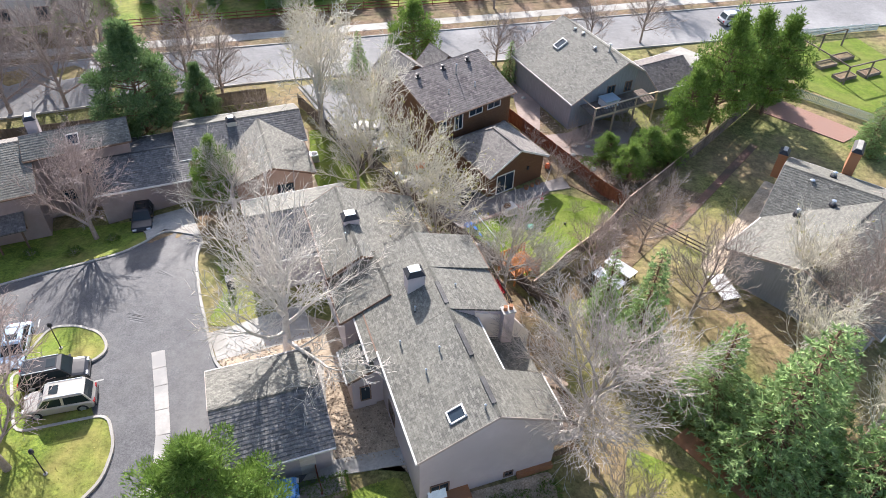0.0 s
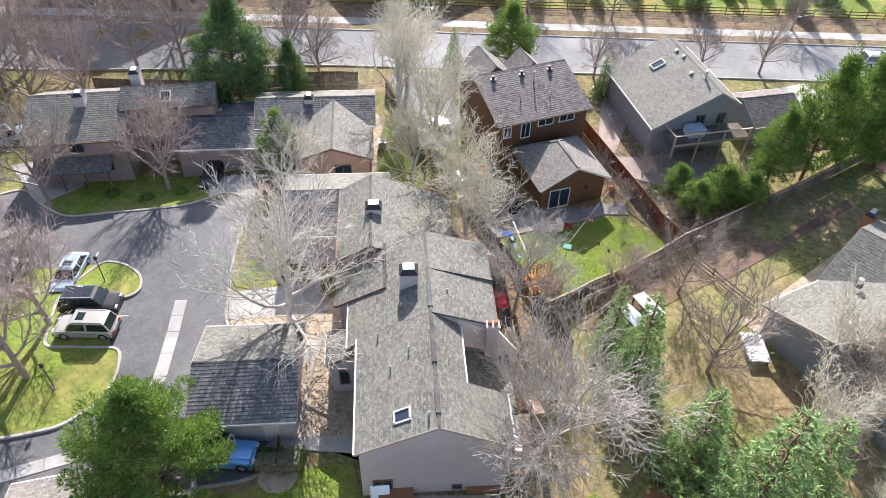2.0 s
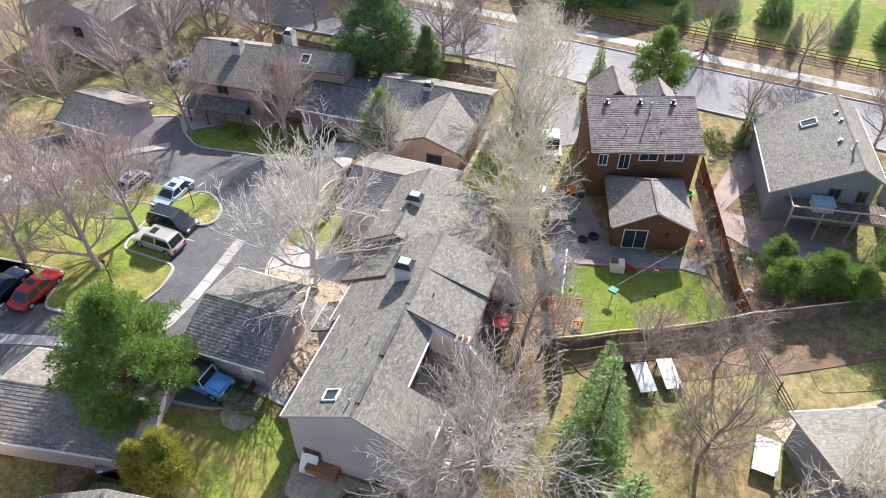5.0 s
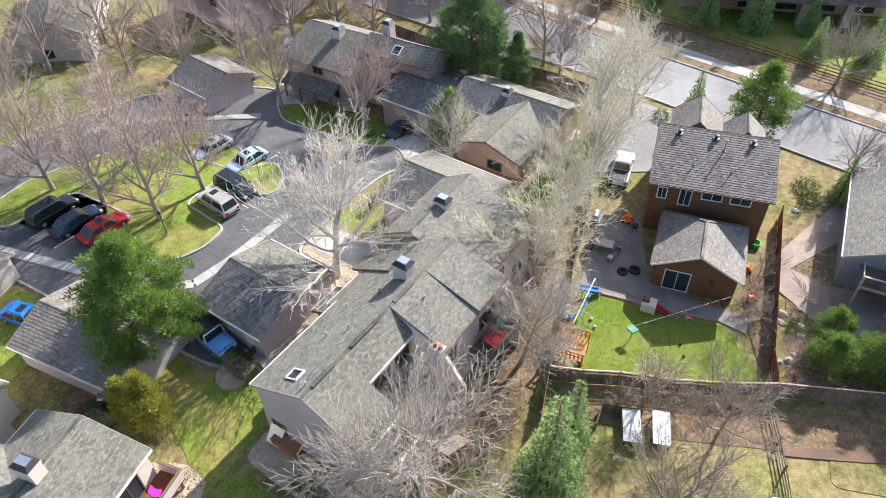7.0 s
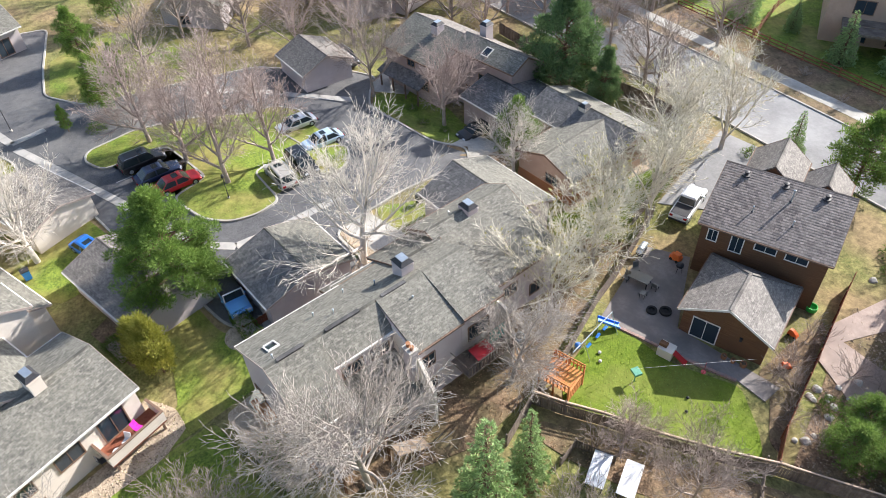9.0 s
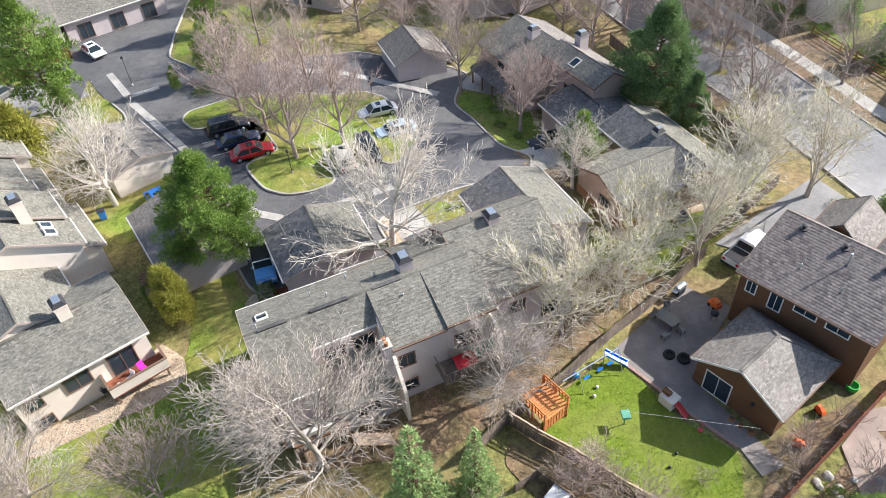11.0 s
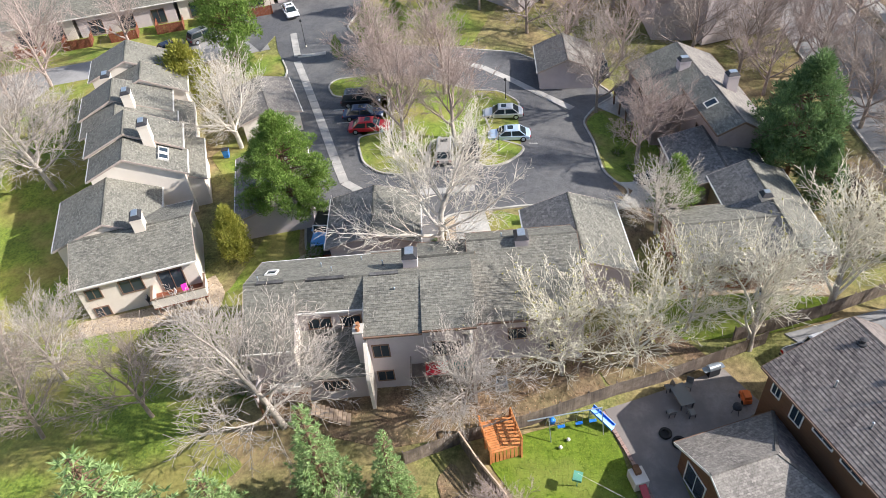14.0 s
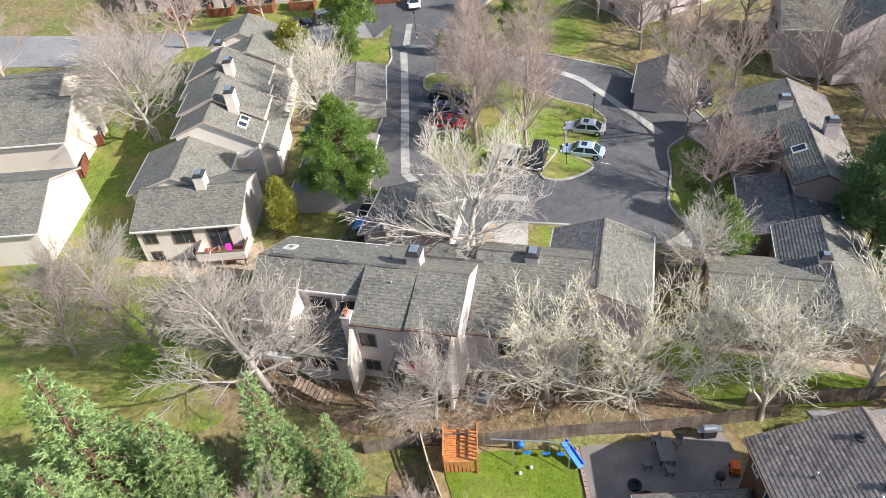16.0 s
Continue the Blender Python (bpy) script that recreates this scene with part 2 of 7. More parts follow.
def thing(name, label, category, x=0.0, y=0.0, z=0.0, yaw=0.0, group="", kind=""):
    e = new(name)
    e.empty_display_size = 0.3
    e.matrix_basis = pose(x, y, z, 0, 0, yaw)
    return tagged(e, label, category, group, kind)


class Geo:
    """Collects verts and faces for one mesh."""

    def __init__(self):
        self.v, self.f = [], []

    def add(self, vs, fs):
        n = len(self.v)
        self.v += [tuple(v) for v in vs]
        self.f += [tuple(n + i for i in f) for f in fs]
        return self

    def box(self, x0, y0, z0, x1, y1, z1):
        return self.add([(x0, y0, z0), (x1, y0, z0), (x1, y1, z0), (x0, y1, z0), (x0, y0, z1), (x1, y0, z1), (x1, y1, z1), (x0, y1, z1)],
                        [(3, 2, 1, 0), (4, 5, 6, 7), (0, 1, 5, 4), (1, 2, 6, 5), (2, 3, 7, 6), (3, 0, 4, 7)])

    def beam(self, a, b, w, h, up=(0, 0, 1)):
        a, b = Vector(a), Vector(b)
        d = (b - a).normalized()
        s = d.cross(Vector(up))
        s = (s if s.length > 1e-4 else d.cross(Vector((1, 0, 0)))).normalized() * (w / 2)
        u = s.cross(d).normalized() * (h / 2)
        return self.add([a - s - u, a + s - u, a + s + u, a - s + u, b - s - u, b + s - u, b + s + u, b - s + u],
                        [(3, 2, 1, 0), (4, 5, 6, 7), (0, 1, 5, 4), (1, 2, 6, 5), (2, 3, 7, 6), (3, 0, 4, 7)])

    def tube(self, pts, radii, n=6, cap=True):
        base = len(self.v)
        pts = [Vector(p) for p in pts]
        for i, p in enumerate(pts):
            d = (pts[min(i + 1, len(pts) - 1)] - pts[max(i - 1, 0)]).normalized()
            s = d.cross(Vector((0.12, 0.33, 1)) if abs(d.z) < 0.9 else Vector((1, 0.2, 0))).normalized()
            t = d.cross(s)
            for k in range(n):
                a = 2 * math.pi * k / n
                self.v.append(tuple(p + (s * math.cos(a) + t * math.sin(a)) * radii[i]))
        for i in range(len(pts) - 1):
            for k in range(n):
                k2 = (k + 1) % n
                self.f.append((base + i * n + k, base + i * n + k2, base + (i + 1) * n + k2, base + (i + 1) * n + k))
        if cap:
            self.f.append(tuple(base + k for k in reversed(range(n))))
            self.f.append(tuple(base + (len(pts) - 1) * n + k for k in range(n)))
        return self

    def prism(self, poly, z0, z1):
        n = len(poly)
        area = sum(poly[i][0] * poly[(i + 1) % n][1] - poly[(i + 1) % n][0] * poly[i][1] for i in range(n))
        if area < 0:
            poly = poly[::-1]
        return self.add([(*p, z0) for p in poly] + [(*p, z1) for p in poly],
                        [tuple(reversed(range(n))), tuple(range(n, 2 * n))] + [(i, (i + 1) % n, n + (i + 1) % n, n + i) for i in range(n)])

    def make(self, name, mat, parent=None, label="", smooth_shade=False):
        return obj(name, self.v, self.f, mat, parent, label, None, smooth_shade)


def rounded(poly, r=1.0, n=4):
    """The outline with its corners rounded."""
    out = []
    m = len(poly)
    for i in range(m):
        p, a, b = Vector(poly[i]), Vector(poly[i - 1]), Vector(poly[(i + 1) % m])
        ra = min(r, (a - p).length * 0.45)
        rb = min(r, (b - p).length * 0.45)
        s, e = p + (a - p).normalized() * ra, p + (b - p).normalized() * rb
        for k in range(n + 1):
            t = k / n
            q = s.lerp(p, t).lerp(p.lerp(e, t), t)
            out.append((q.x, q.y))
    return out


def drape(name, poly, off, mat, label="", category="", kind="structure", size=2.5):
    """A flat-lying patch on the terrain, with a skirt down into it."""
    bm = bmesh.new()
    f = bm.faces.new([bm.verts.new((x, y, 0)) for x, y in poly])
    bmesh.ops.triangulate(bm, faces=[f])
    for _ in range(5):
        es = [e for e in bm.edges if e.calc_length() > size]
        if not es:
            break
        bmesh.ops.subdivide_edges(bm, edges=es, cuts=1, use_grid_fill=True)
        bmesh.ops.triangulate(bm, faces=bm.faces[:])
    for v in bm.verts:
        v.co.z = float(ground(v.co.x, v.co.y)) + off
    bmesh.ops.recalc_face_normals(bm, faces=bm.faces)
    if bm.faces[:][0].normal.z < 0:
        bmesh.ops.reverse_faces(bm, faces=bm.faces)
    edge = [e for e in bm.edges if e.is_boundary]
    ext = bmesh.ops.extrude_edge_only(bm, edges=edge)
    for v in [g for g in ext["geom"] if isinstance(g, bmesh.types.BMVert)]:
        v.co.z -= off + 0.12
    me = bpy.data.meshes.new(name)
    bm.to_mesh(me)
    bm.free()
    me.materials.append(mat)
    return tagged(new(name, me), label, category, "", kind)


def kerb(name, line, width=0.25, height=0.17, closed=True, mat=None, label="pale concrete kerb along the asphalt", off=0.0):
    g = Geo()
    pts = []
    n = len(line)
    for i in range(n if closed else n - 1):
        a, b = Vector(line[i]), Vector(line[(i + 1) % n])
        k = max(1, int((b - a).length / 1.6))
        pts += [a.lerp(b, j / k) for j in range(k)]
    if not closed:
        pts.append(Vector(line[-1]))
    m = len(pts)
    rows = []
    for i, p in enumerate(pts):
        d = (pts[(i + 1) % m] - pts[i - 1]) if closed else (pts[min(i + 1, m - 1)] - pts[max(i - 1, 0)])
        s = Vector((-d.y, d.x)).normalized() * width / 2
        z = float(ground(p.x, p.y)) + off
        rows.append([(p.x - s.x, p.y - s.y, z - 0.1), (p.x - s.x * 0.8, p.y - s.y * 0.8, z + height), (p.x + s.x * 0.8, p.y + s.y * 0.8, z + height), (p.x + s.x, p.y + s.y, z - 0.1)])
    g.v = [v for r in rows for v in r]
    for i in range(m if closed else m - 1):
        j = (i + 1) % m
        for k in range(3):
            g.f.append((4 * i + k, 4 * j + k, 4 * j + k + 1, 4 * i + k + 1))
    ob = g.make(name, mat or CONCRETE)
    return tagged(ob, label, "kerb", "", "structure")


def clear(line, w):
    """A band of width w along an open line, as an outline."""
    pts = [Vector(p) for p in line]
    le, ri = [], []
    for i, p in enumerate(pts):
        d = pts[min(i + 1, len(pts) - 1)] - pts[max(i - 1, 0)]
        s = Vector((-d.y, d.x)).normalized() * w / 2
        le.append((p.x + s.x, p.y + s.y))
        ri.append((p.x - s.x, p.y - s.y))
    return le + ri[::-1]


# ---------------------------------------------------------------- terrain
def terrain():
    ax = np.concatenate([np.linspace(-400, -80, 12), np.arange(-78, 62, 1.5), np.linspace(64, 400, 12)])
    ay = np.concatenate([np.linspace(-300, -46, 10), np.arange(-44, 124, 1.5), np.linspace(126, 500, 12)])
    X, Y = np.meshgrid(ax, ay)
    Z = ground(X, Y) + 0.03 * np.sin(X * 0.9 + 0.4 * Y) * np.sin(Y * 0.7) * 0.4
    n = len(ax)
    vs = np.stack([X.ravel(), Y.ravel(), Z.ravel()], 1)
    fs = [(j * n + i, j * n + i + 1, (j + 1) * n + i + 1, (j + 1) * n + i) for j in range(len(ay) - 1) for i in range(n - 1)]
    return tagged(obj("ground", vs, fs, MEADOW, smooth_shade=True), "ground of tired spring grass and bare earth", "ground", "", "structure")


terrain()
LOT = [(-63, -9), (-57, -11), (-50, -5), (-44.5, -1.5), (-41.6, 1.0), (-39.6, 2.6), (-36.3, 3.5), (-31.5, 7.7), (-27, 10.8), (-21, 13.6), (-16, 17), (-13, 18.6), (-8.2, 21.0), (-6.6, 24.2),
       (-8.5, 32), (-11.6, 33.4), (-15.6, 31.9), (-16.6, 32.8), (-17.9, 35.8), (-19.4, 39.2), (-21.2, 44.2), (-21.5, 47.4), (-25.4, 48.4), (-26.6, 46.6), (-28.2, 45.2), (-34.8, 43.2), (-38.7, 41.2), (-42.4, 42.2), (-45.5, 44),
       (-48, 41), (-50.5, 35), (-52, 30), (-50, 24), (-49, 16), (-49, 9.5), (-53, 5), (-60, 4.5), (-72, 4.5), (-72, -4)]
drape("road_1", rounded(LOT, 1.2), 0.05, ASPHALT, "dark asphalt parking court and lane", "road")
kerb("kerb_1", rounded(LOT, 1.2)[20:], closed=False)
ISLAND = [(-38.7, 10), (-36.9, 9.7), (-34.6, 11.6), (-36.3, 18.2), (-29.2, 21.6), (-27.0, 18.2), (-25.4, 18.9), (-22.5, 20.7), (-21.2, 23), (-21.3, 25.5), (-22.6, 27.9), (-28.4, 26.3), (-31.4, 31.7), (-25.6, 32.4),
          (-24.7, 33.6), (-25.9, 35.3), (-28.3, 36.3), (-30.6, 36.4), (-31.4, 32.6), (-36.6, 29.9), (-39.0, 33.6), (-40.6, 33.2), (-41.9, 30.5), (-40.5, 27), (-41, 22), (-41, 15)]
drape("lawn", rounded(ISLAND, 0.9), 0.16, LAWN, "kerbed island of green and straw-coloured grass", "lawn")
kerb("kerb_2", rounded(ISLAND, 0.9), off=0.05)
PAN = material("gutter_concrete", (0.42, 0.4, 0.37), (0.5, 0.48, 0.45), 4, 0.85, 0.6, (0.36, 0.35, 0.33), 0.2, 20)


def gutter(line, w=1.1):
    """A concrete valley gutter of single slabs with open joints."""
    pts = [Vector(p) for p in line]
    g = Geo()
    for a, b in zip(pts, pts[1:]):
        k = max(1, round((b - a).length / 1.9))
        for j in range(k):
            p, q = a.lerp(b, (j + 0.012) / k), a.lerp(b, (j + 0.988) / k)
            s = Vector((-(b - a).y, (b - a).x)).normalized() * w / 2
            vs = [(p.x - s.x, p.y - s.y), (q.x - s.x, q.y - s.y), (q.x + s.x, q.y + s.y), (p.x + s.x, p.y + s.y)]
            g.add([(x, y, float(ground(x, y)) + 0.095) for x, y in vs] + [(x, y, float(ground(x, y))) for x, y in vs],
                  [(0, 1, 2, 3), (4, 5, 1, 0), (5, 6, 2, 1), (6, 7, 3, 2), (7, 4, 0, 3)])
    return tagged(g.make("gutter", PAN), "pale concrete valley gutter of long slabs", "gutter", "", "structure")


gutter([(-42.3, 2.6), (-36, 7.4), (-29, 12.6), (-23, 17), (-18.9, 20.1), (-17.6, 23), (-18.4, 26.5), (-19.8, 30.5), (-21, 33.6)], 0.95)
gutter([(-46.2, 22.5), (-46.4, 27), (-45.0, 31.5), (-43.0, 36), (-41.0, 39.6)], 1.0)
gutter([(-50, -2), (-43.6, 2.0), (-45.3, 5.4)], 0.9)

# street to the north
def street_line(off, x0=-130, x1=110, step=12):
    return [(x, 82 + 0.265 * x + off) for x in range(x0, x1 + 1, step)]


def band(a, b):
    return street_line(a) + street_line(b)[::-1]


drape("road_2", band(0, 9.6), 0.05, STREET, "sunlit grey asphalt street with kerbs", "road", size=6)
kerb("kerb_3", street_line(-0.15), closed=False)
kerb("kerb_4", street_line(9.75), closed=False)
drape("pavement", band(11.6, 13.6), 0.09, CONCRETE, "pale concrete pavement beside the street", "pavement", size=6)
drape("planting_strip", band(9.9, 11.6), 0.07, MULCH, "strip of brown mulch between kerb and pavement", "planting bed", size=6)
drape("planting_bed", band(13.7, 18.5), 0.06, MULCH, "brown mulch bed along the rail fence", "planting bed", size=6)


# ---------------------------------------------------------------- buildings
def slope(name, e0, e1, r0, r1, mat, parent, thick=0.16, course=0.26, step=0.022, label=""):
    """A roof slope laid in overlapping courses: eave from e0 to e1, top edge from r0 to r1."""
    e0, e1, r0, r1 = (Vector(p) for p in (e0, e1, r0, r1))
    nrm = (e1 - e0).cross(r0 - e0)
    if nrm.length < 1e-6:
        nrm = (e1 - e0).cross(r1 - e0)
    nrm.normalize()
    if nrm.z < 0:
        nrm = -nrm
    ls = max((r0 - e0).length, (r1 - e1).length)
    n = max(2, int(ls / course))
    vs, fs, uvs = [], [], []
    ed = (e1 - e0).normalized()

    def uvof(p):
        d = p - e0
        return d.dot(ed), (d - ed * d.dot(ed)).length

    flip = (e1 - e0).cross(r0 + r1 - e0 - e1).dot(nrm) < 0

    def face(*ix):
        ix = tuple(reversed(ix)) if flip else ix
        fs.append(ix)
        uvs.extend(uvof(vs[i]) for i in ix)

    u = -nrm * thick
    vs += [e0 + u, e1 + u]
    for i in range(n):
        t0, t1 = i / n, (i + 1) / n
        a, b, c, d = e0.lerp(r0, t0), e1.lerp(r1, t0), e1.lerp(r1, t1), e0.lerp(r0, t1)
        vs += [a + nrm * step, b + nrm * step, d, c]
    vs += [r0 + u, r1 + u]
    m = len(vs) // 2
    for i in range(m - 1):
        face(2 * i, 2 * i + 1, 2 * i + 3, 2 * i + 2)
    face(0, 2 * m - 2, 2 * m - 1, 1)
    face(*[2 * i for i in range(m)])
    face(*[2 * i + 1 for i in reversed(range(m))])
    return obj(name, vs, fs, mat, parent, label, uvs)


def window(parent, p, out, w, h, trim=None, mull=1, name="window"):
    """A framed window on a wall: p its lower middle, out the wall's outward direction (x, y)."""
    o = Vector((*out, 0)).normalized()
    s = Vector((-o.y, o.x, 0))
    p = Vector(p)
    t = 0.09
    vs = []
    for d in (0.01, 0.075):
        for q in (t, 0.0):
            for x, z in ((-w / 2 - q, -q), (w / 2 + q, -q), (w / 2 + q, h + q), (-w / 2 - q, h + q)):
                vs.append(p + s * x + Vector((0, 0, z)) + o * d)
    fs = []
    for i in range(4):
        j = (i + 1) % 4
        fs += [(8 + i, 8 + j, 12 + j, 12 + i), (i, j, 8 + j, 8 + i), (4 + j, 4 + i, 12 + i, 12 + j), (j, i, 4 + i, 4 + j)]
    fr = obj(name, vs, fs, trim or TRIM_BROWN, parent)
    for k in range(mull):
        x = -w / 2 + w * (k + 1) / (mull + 1)
        mg = Geo()
        bar(mg, p, s, o, (x - 0.025, 0), (x + 0.025, h), 0.01, 0.06)
        mg.make("mullion", trim or TRIM_BROWN, fr)
    g = Geo()
    bar(g, p, s, o, (-w / 2, 0), (w / 2, h), 0.005, 0.03)
    g.make("pane", GLASS, fr)
    return fr


def bar(g, p, s, o, a, b, d0, d1):
    pts = []
    for d in (d0, d1):
        for x, z in ((a[0], a[1]), (b[0], a[1]), (b[0], b[1]), (a[0], b[1])):
            pts.append(p + s * x + Vector((0, 0, z)) + o * d)
    g.add(pts, [(3, 2, 1, 0), (4, 5, 6, 7), (0, 1, 5, 4), (1, 2, 6, 5), (2, 3, 7, 6), (3, 0, 4, 7)])


def chimney(x, y, zb, h, w=1.1, d=0.75, yaw=20.5, body=None, cap=None, label="boxed chimney with a bright metal cap on the roof", brick=False):
    t = thing("chimney", label, "chimney", x, y, zb, yaw)
    g = Geo().box(-w / 2, -d / 2, -0.9, w / 2, d / 2, h)
    g.box(-w / 2 - 0.04, -d / 2 - 0.04, h - 0.22, w / 2 + 0.04, d / 2 + 0.04, h - 0.12)
    g.make("chimney_shaft", body or STUCCO_PALE, t)
    def frustum(ax, ay, z0, bx, by, z1):
        return Geo().add([(-ax, -ay, z0), (ax, -ay, z0), (ax, ay, z0), (-ax, ay, z0), (-bx, -by, z1), (bx, -by, z1), (bx, by, z1), (-bx, by, z1)],
                         [(3, 2, 1, 0), (4, 5, 6, 7), (0, 1, 5, 4), (1, 2, 6, 5), (2, 3, 7, 6), (3, 0, 4, 7)])
    frustum(w / 2 + 0.06, d / 2 + 0.06, h, w / 2 - 0.24, d / 2 - 0.24, h + 0.32).make("shroud", DARK, t)
    frustum(w / 2 - 0.2, d / 2 - 0.2, h + 0.32, w / 2 - 0.22, d / 2 - 0.22, h + 0.37).make("cap", cap or METAL, t)
    return t


def wallring(poly, tops, base, mat, parent, name="wall", t=0.2):
    """Outer walls round an outline with the given top heights, one mesh a wall."""
    n = len(poly)
    cx, cy = sum(p[0] for p in poly) / n, sum(p[1] for p in poly) / n
    out = []
    for i in range(n):
        a, b = Vector(poly[i]), Vector(poly[(i + 1) % n])
        za, zb = tops[i], tops[(i + 1) % n]
        d = (b - a).normalized()
        inn = Vector((-d.y, d.x))
        if inn.dot(Vector((cx, cy)) - a) < 0:
            inn = -inn
        q = inn * t
        g = Geo().add([(a.x, a.y, base), (b.x, b.y, base), (b.x, b.y, zb), (a.x, a.y, za), (a.x + q.x, a.y + q.y, base), (b.x + q.x, b.y + q.y, base), (b.x + q.x, b.y + q.y, zb), (a.x + q.x, a.y + q.y, za)],
                      [(0, 1, 2, 3), (7, 6, 5, 4), (0, 4, 5, 1), (3, 2, 6, 7), (1, 5, 6, 2), (0, 3, 7, 4)])
        out.append(g.make(name, mat, parent))
    return out


def gable(name, label, x, y, yaw, W, L, eave, ridge, base, wall=None, roof=None, rx=None, er=None, over=0.45, overg=0.35, brick=0.0, brickmat=None, trim=None, wins=(), roof_r=None, category="house", group="", gable_mat=None, parent=None, ends="fb"):
    """A gabled block: local x across from 0 to W, ridge along local y from 0 to L. Heights are absolute.
    wins: (side, along, sill height, width, height); sides l, r (eaves), f, b (gables)."""
    wall, roof, trim = wall or STUCCO, roof or ROOF, trim or TRIM_TAUPE
    rx = W / 2 if rx is None else rx
    er = eave if er is None else er
    if parent is None:
        t = thing(name, label, category, x, y, base, yaw, group)
    else:
        t = thing(name, "", "", 0, 0, 0, 0)
        t.parent = parent
        t.matrix_basis = parent.matrix_basis.inverted() @ pose(x, y, base, 0, 0, yaw)
    e, r, g2 = eave - base, ridge - base, er - base
    sl, sr = (r - e) / rx, (r - g2) / (W - rx)
    dn = 0.13
    # gable walls as pentagons with thickness, eave walls as slabs
    for yy, sgn in ((0, 1), (L, -1)):
        pts = [(0, -0.6), (W, -0.6), (W, g2 - dn), (rx, r - dn), (0, e - dn)]
        g = Geo().add([(px, yy, pz) for px, pz in pts] + [(px, yy + sgn * 0.2, pz) for px, pz in pts],
                      [(0, 1, 2, 3, 4) if sgn > 0 else (4, 3, 2, 1, 0), (9, 8, 7, 6, 5) if sgn > 0 else (5, 6, 7, 8, 9)] + [(i, i + 5, (i + 1) % 5 + 5, (i + 1) % 5) for i in range(5)])
        g.make("wall", gable_mat or wall, t)
    Geo().box(0, 0.2, -0.6, 0.2, L - 0.2, e - dn).make("wall", wall, t)
    Geo().box(W - 0.2, 0.2, -0.6, W, L - 0.2, g2 - dn).make("wall", wall, t)
    el, err = -over, W + over
    zl, zr = e - sl * over, g2 - sr * over
    y0, y1 = (-overg if "f" in ends else 0.0), (L + overg if "b" in ends else L)
    slope("roof_slope", (el, y0, zl), (el, y1, zl), (rx, y0, r), (rx, y1, r), roof, t)
    slope("roof_slope", (err, y0, zr), (err, y1, zr), (rx, y0, r), (rx, y1, r), roof_r or roof, t)
    cap = Geo()
    n = max(2, int((y1 - y0) / 0.3))
    for k in range(n + 1):
        a, up = y0 + (y1 - y0) * k / n, 0.012 * (k % 2)
        cap.v += [(rx - 0.13, a, r - 0.13 * sl + 0.025 + up), (rx, a, r + 0.03 + up), (rx + 0.13, a, r - 0.13 * sr + 0.025 + up)]
    for k in range(n):
        cap.f += [(3 * k, 3 * k + 1, 3 * k + 4, 3 * k + 3), (3 * k + 1, 3 * k + 2, 3 * k + 5, 3 * k + 4)]
    cap.make("ridge_cap", roof, t)
    # fascia boards and gutters
    for yy in [q for q, nm in ((y0 - 0.02, "f"), (y1 + 0.02, "b")) if nm in ends]:
        f = Geo()
        f.beam((el, yy, zl - 0.09), (rx, yy, r - 0.09), 0.035, 0.2, up=(0, 0, 1))
        f.beam((rx, yy, r - 0.09), (err, yy, zr - 0.09), 0.035, 0.2, up=(0, 0, 1))
        f.make("fascia", trim, t)
    for xx, zz in ((el, zl), (err, zr)):
        s = -1 if xx == el else 1
        Geo().box(min(xx, xx + s * 0.12), y0, zz - 0.16, max(xx, xx + s * 0.12), y1, zz - 0.02).make("gutter", TRIM if trim is TRIM_TAUPE else trim, t)
    if brick:
        bmat = brickmat or BRICK
        for bb in ((-0.04, -0.04, W + 0.04, 0.0), (-0.04, L, W + 0.04, L + 0.04), (-0.04, 0, 0.0, L), (W, 0, W + 0.04, L)):
            Geo().box(bb[0], bb[1], -0.6, bb[2], bb[3], brick).make("base_course", bmat, t)
    for side, along, sill, w, h in wins:
        p, o = {"l": ((0, along, sill), (-1, 0)), "r": ((W, along, sill), (1, 0)), "f": ((along, 0, sill), (0, -1)), "b": ((along, L, sill), (0, 1))}[side]
        window(t, p, o, w, h, TRIM if wall is CEDAR else None)
    return t


def garage_door(parent, p, out, w, h, mat):
    o = Vector((*out, 0)).normalized()
    s = Vector((-o.y, o.x, 0))
    g = Geo()
    n = 4
    for k in range(n):
        bar(g, Vector(p), s, o, (-w / 2, h * k / n + 0.015), (w / 2, h * (k + 1) / n - 0.015), 0.005, 0.04)
    return g.make("garage_door", mat, parent)


YAW = 20.5
UX, UY = math.cos(radians(YAW)), math.sin(radians(YAW))
P0 = (-0.9, 22.2)


def row(a, b):
    """Place in the townhouse row: a metres along its south wall, b metres along its length."""
    return P0[0] + a * UX - b * UY, P0[1] + a * UY + b * UX


def at(a, b):
    x, y = row(a, b)
    return dict(x=x, y=y, yaw=YAW)


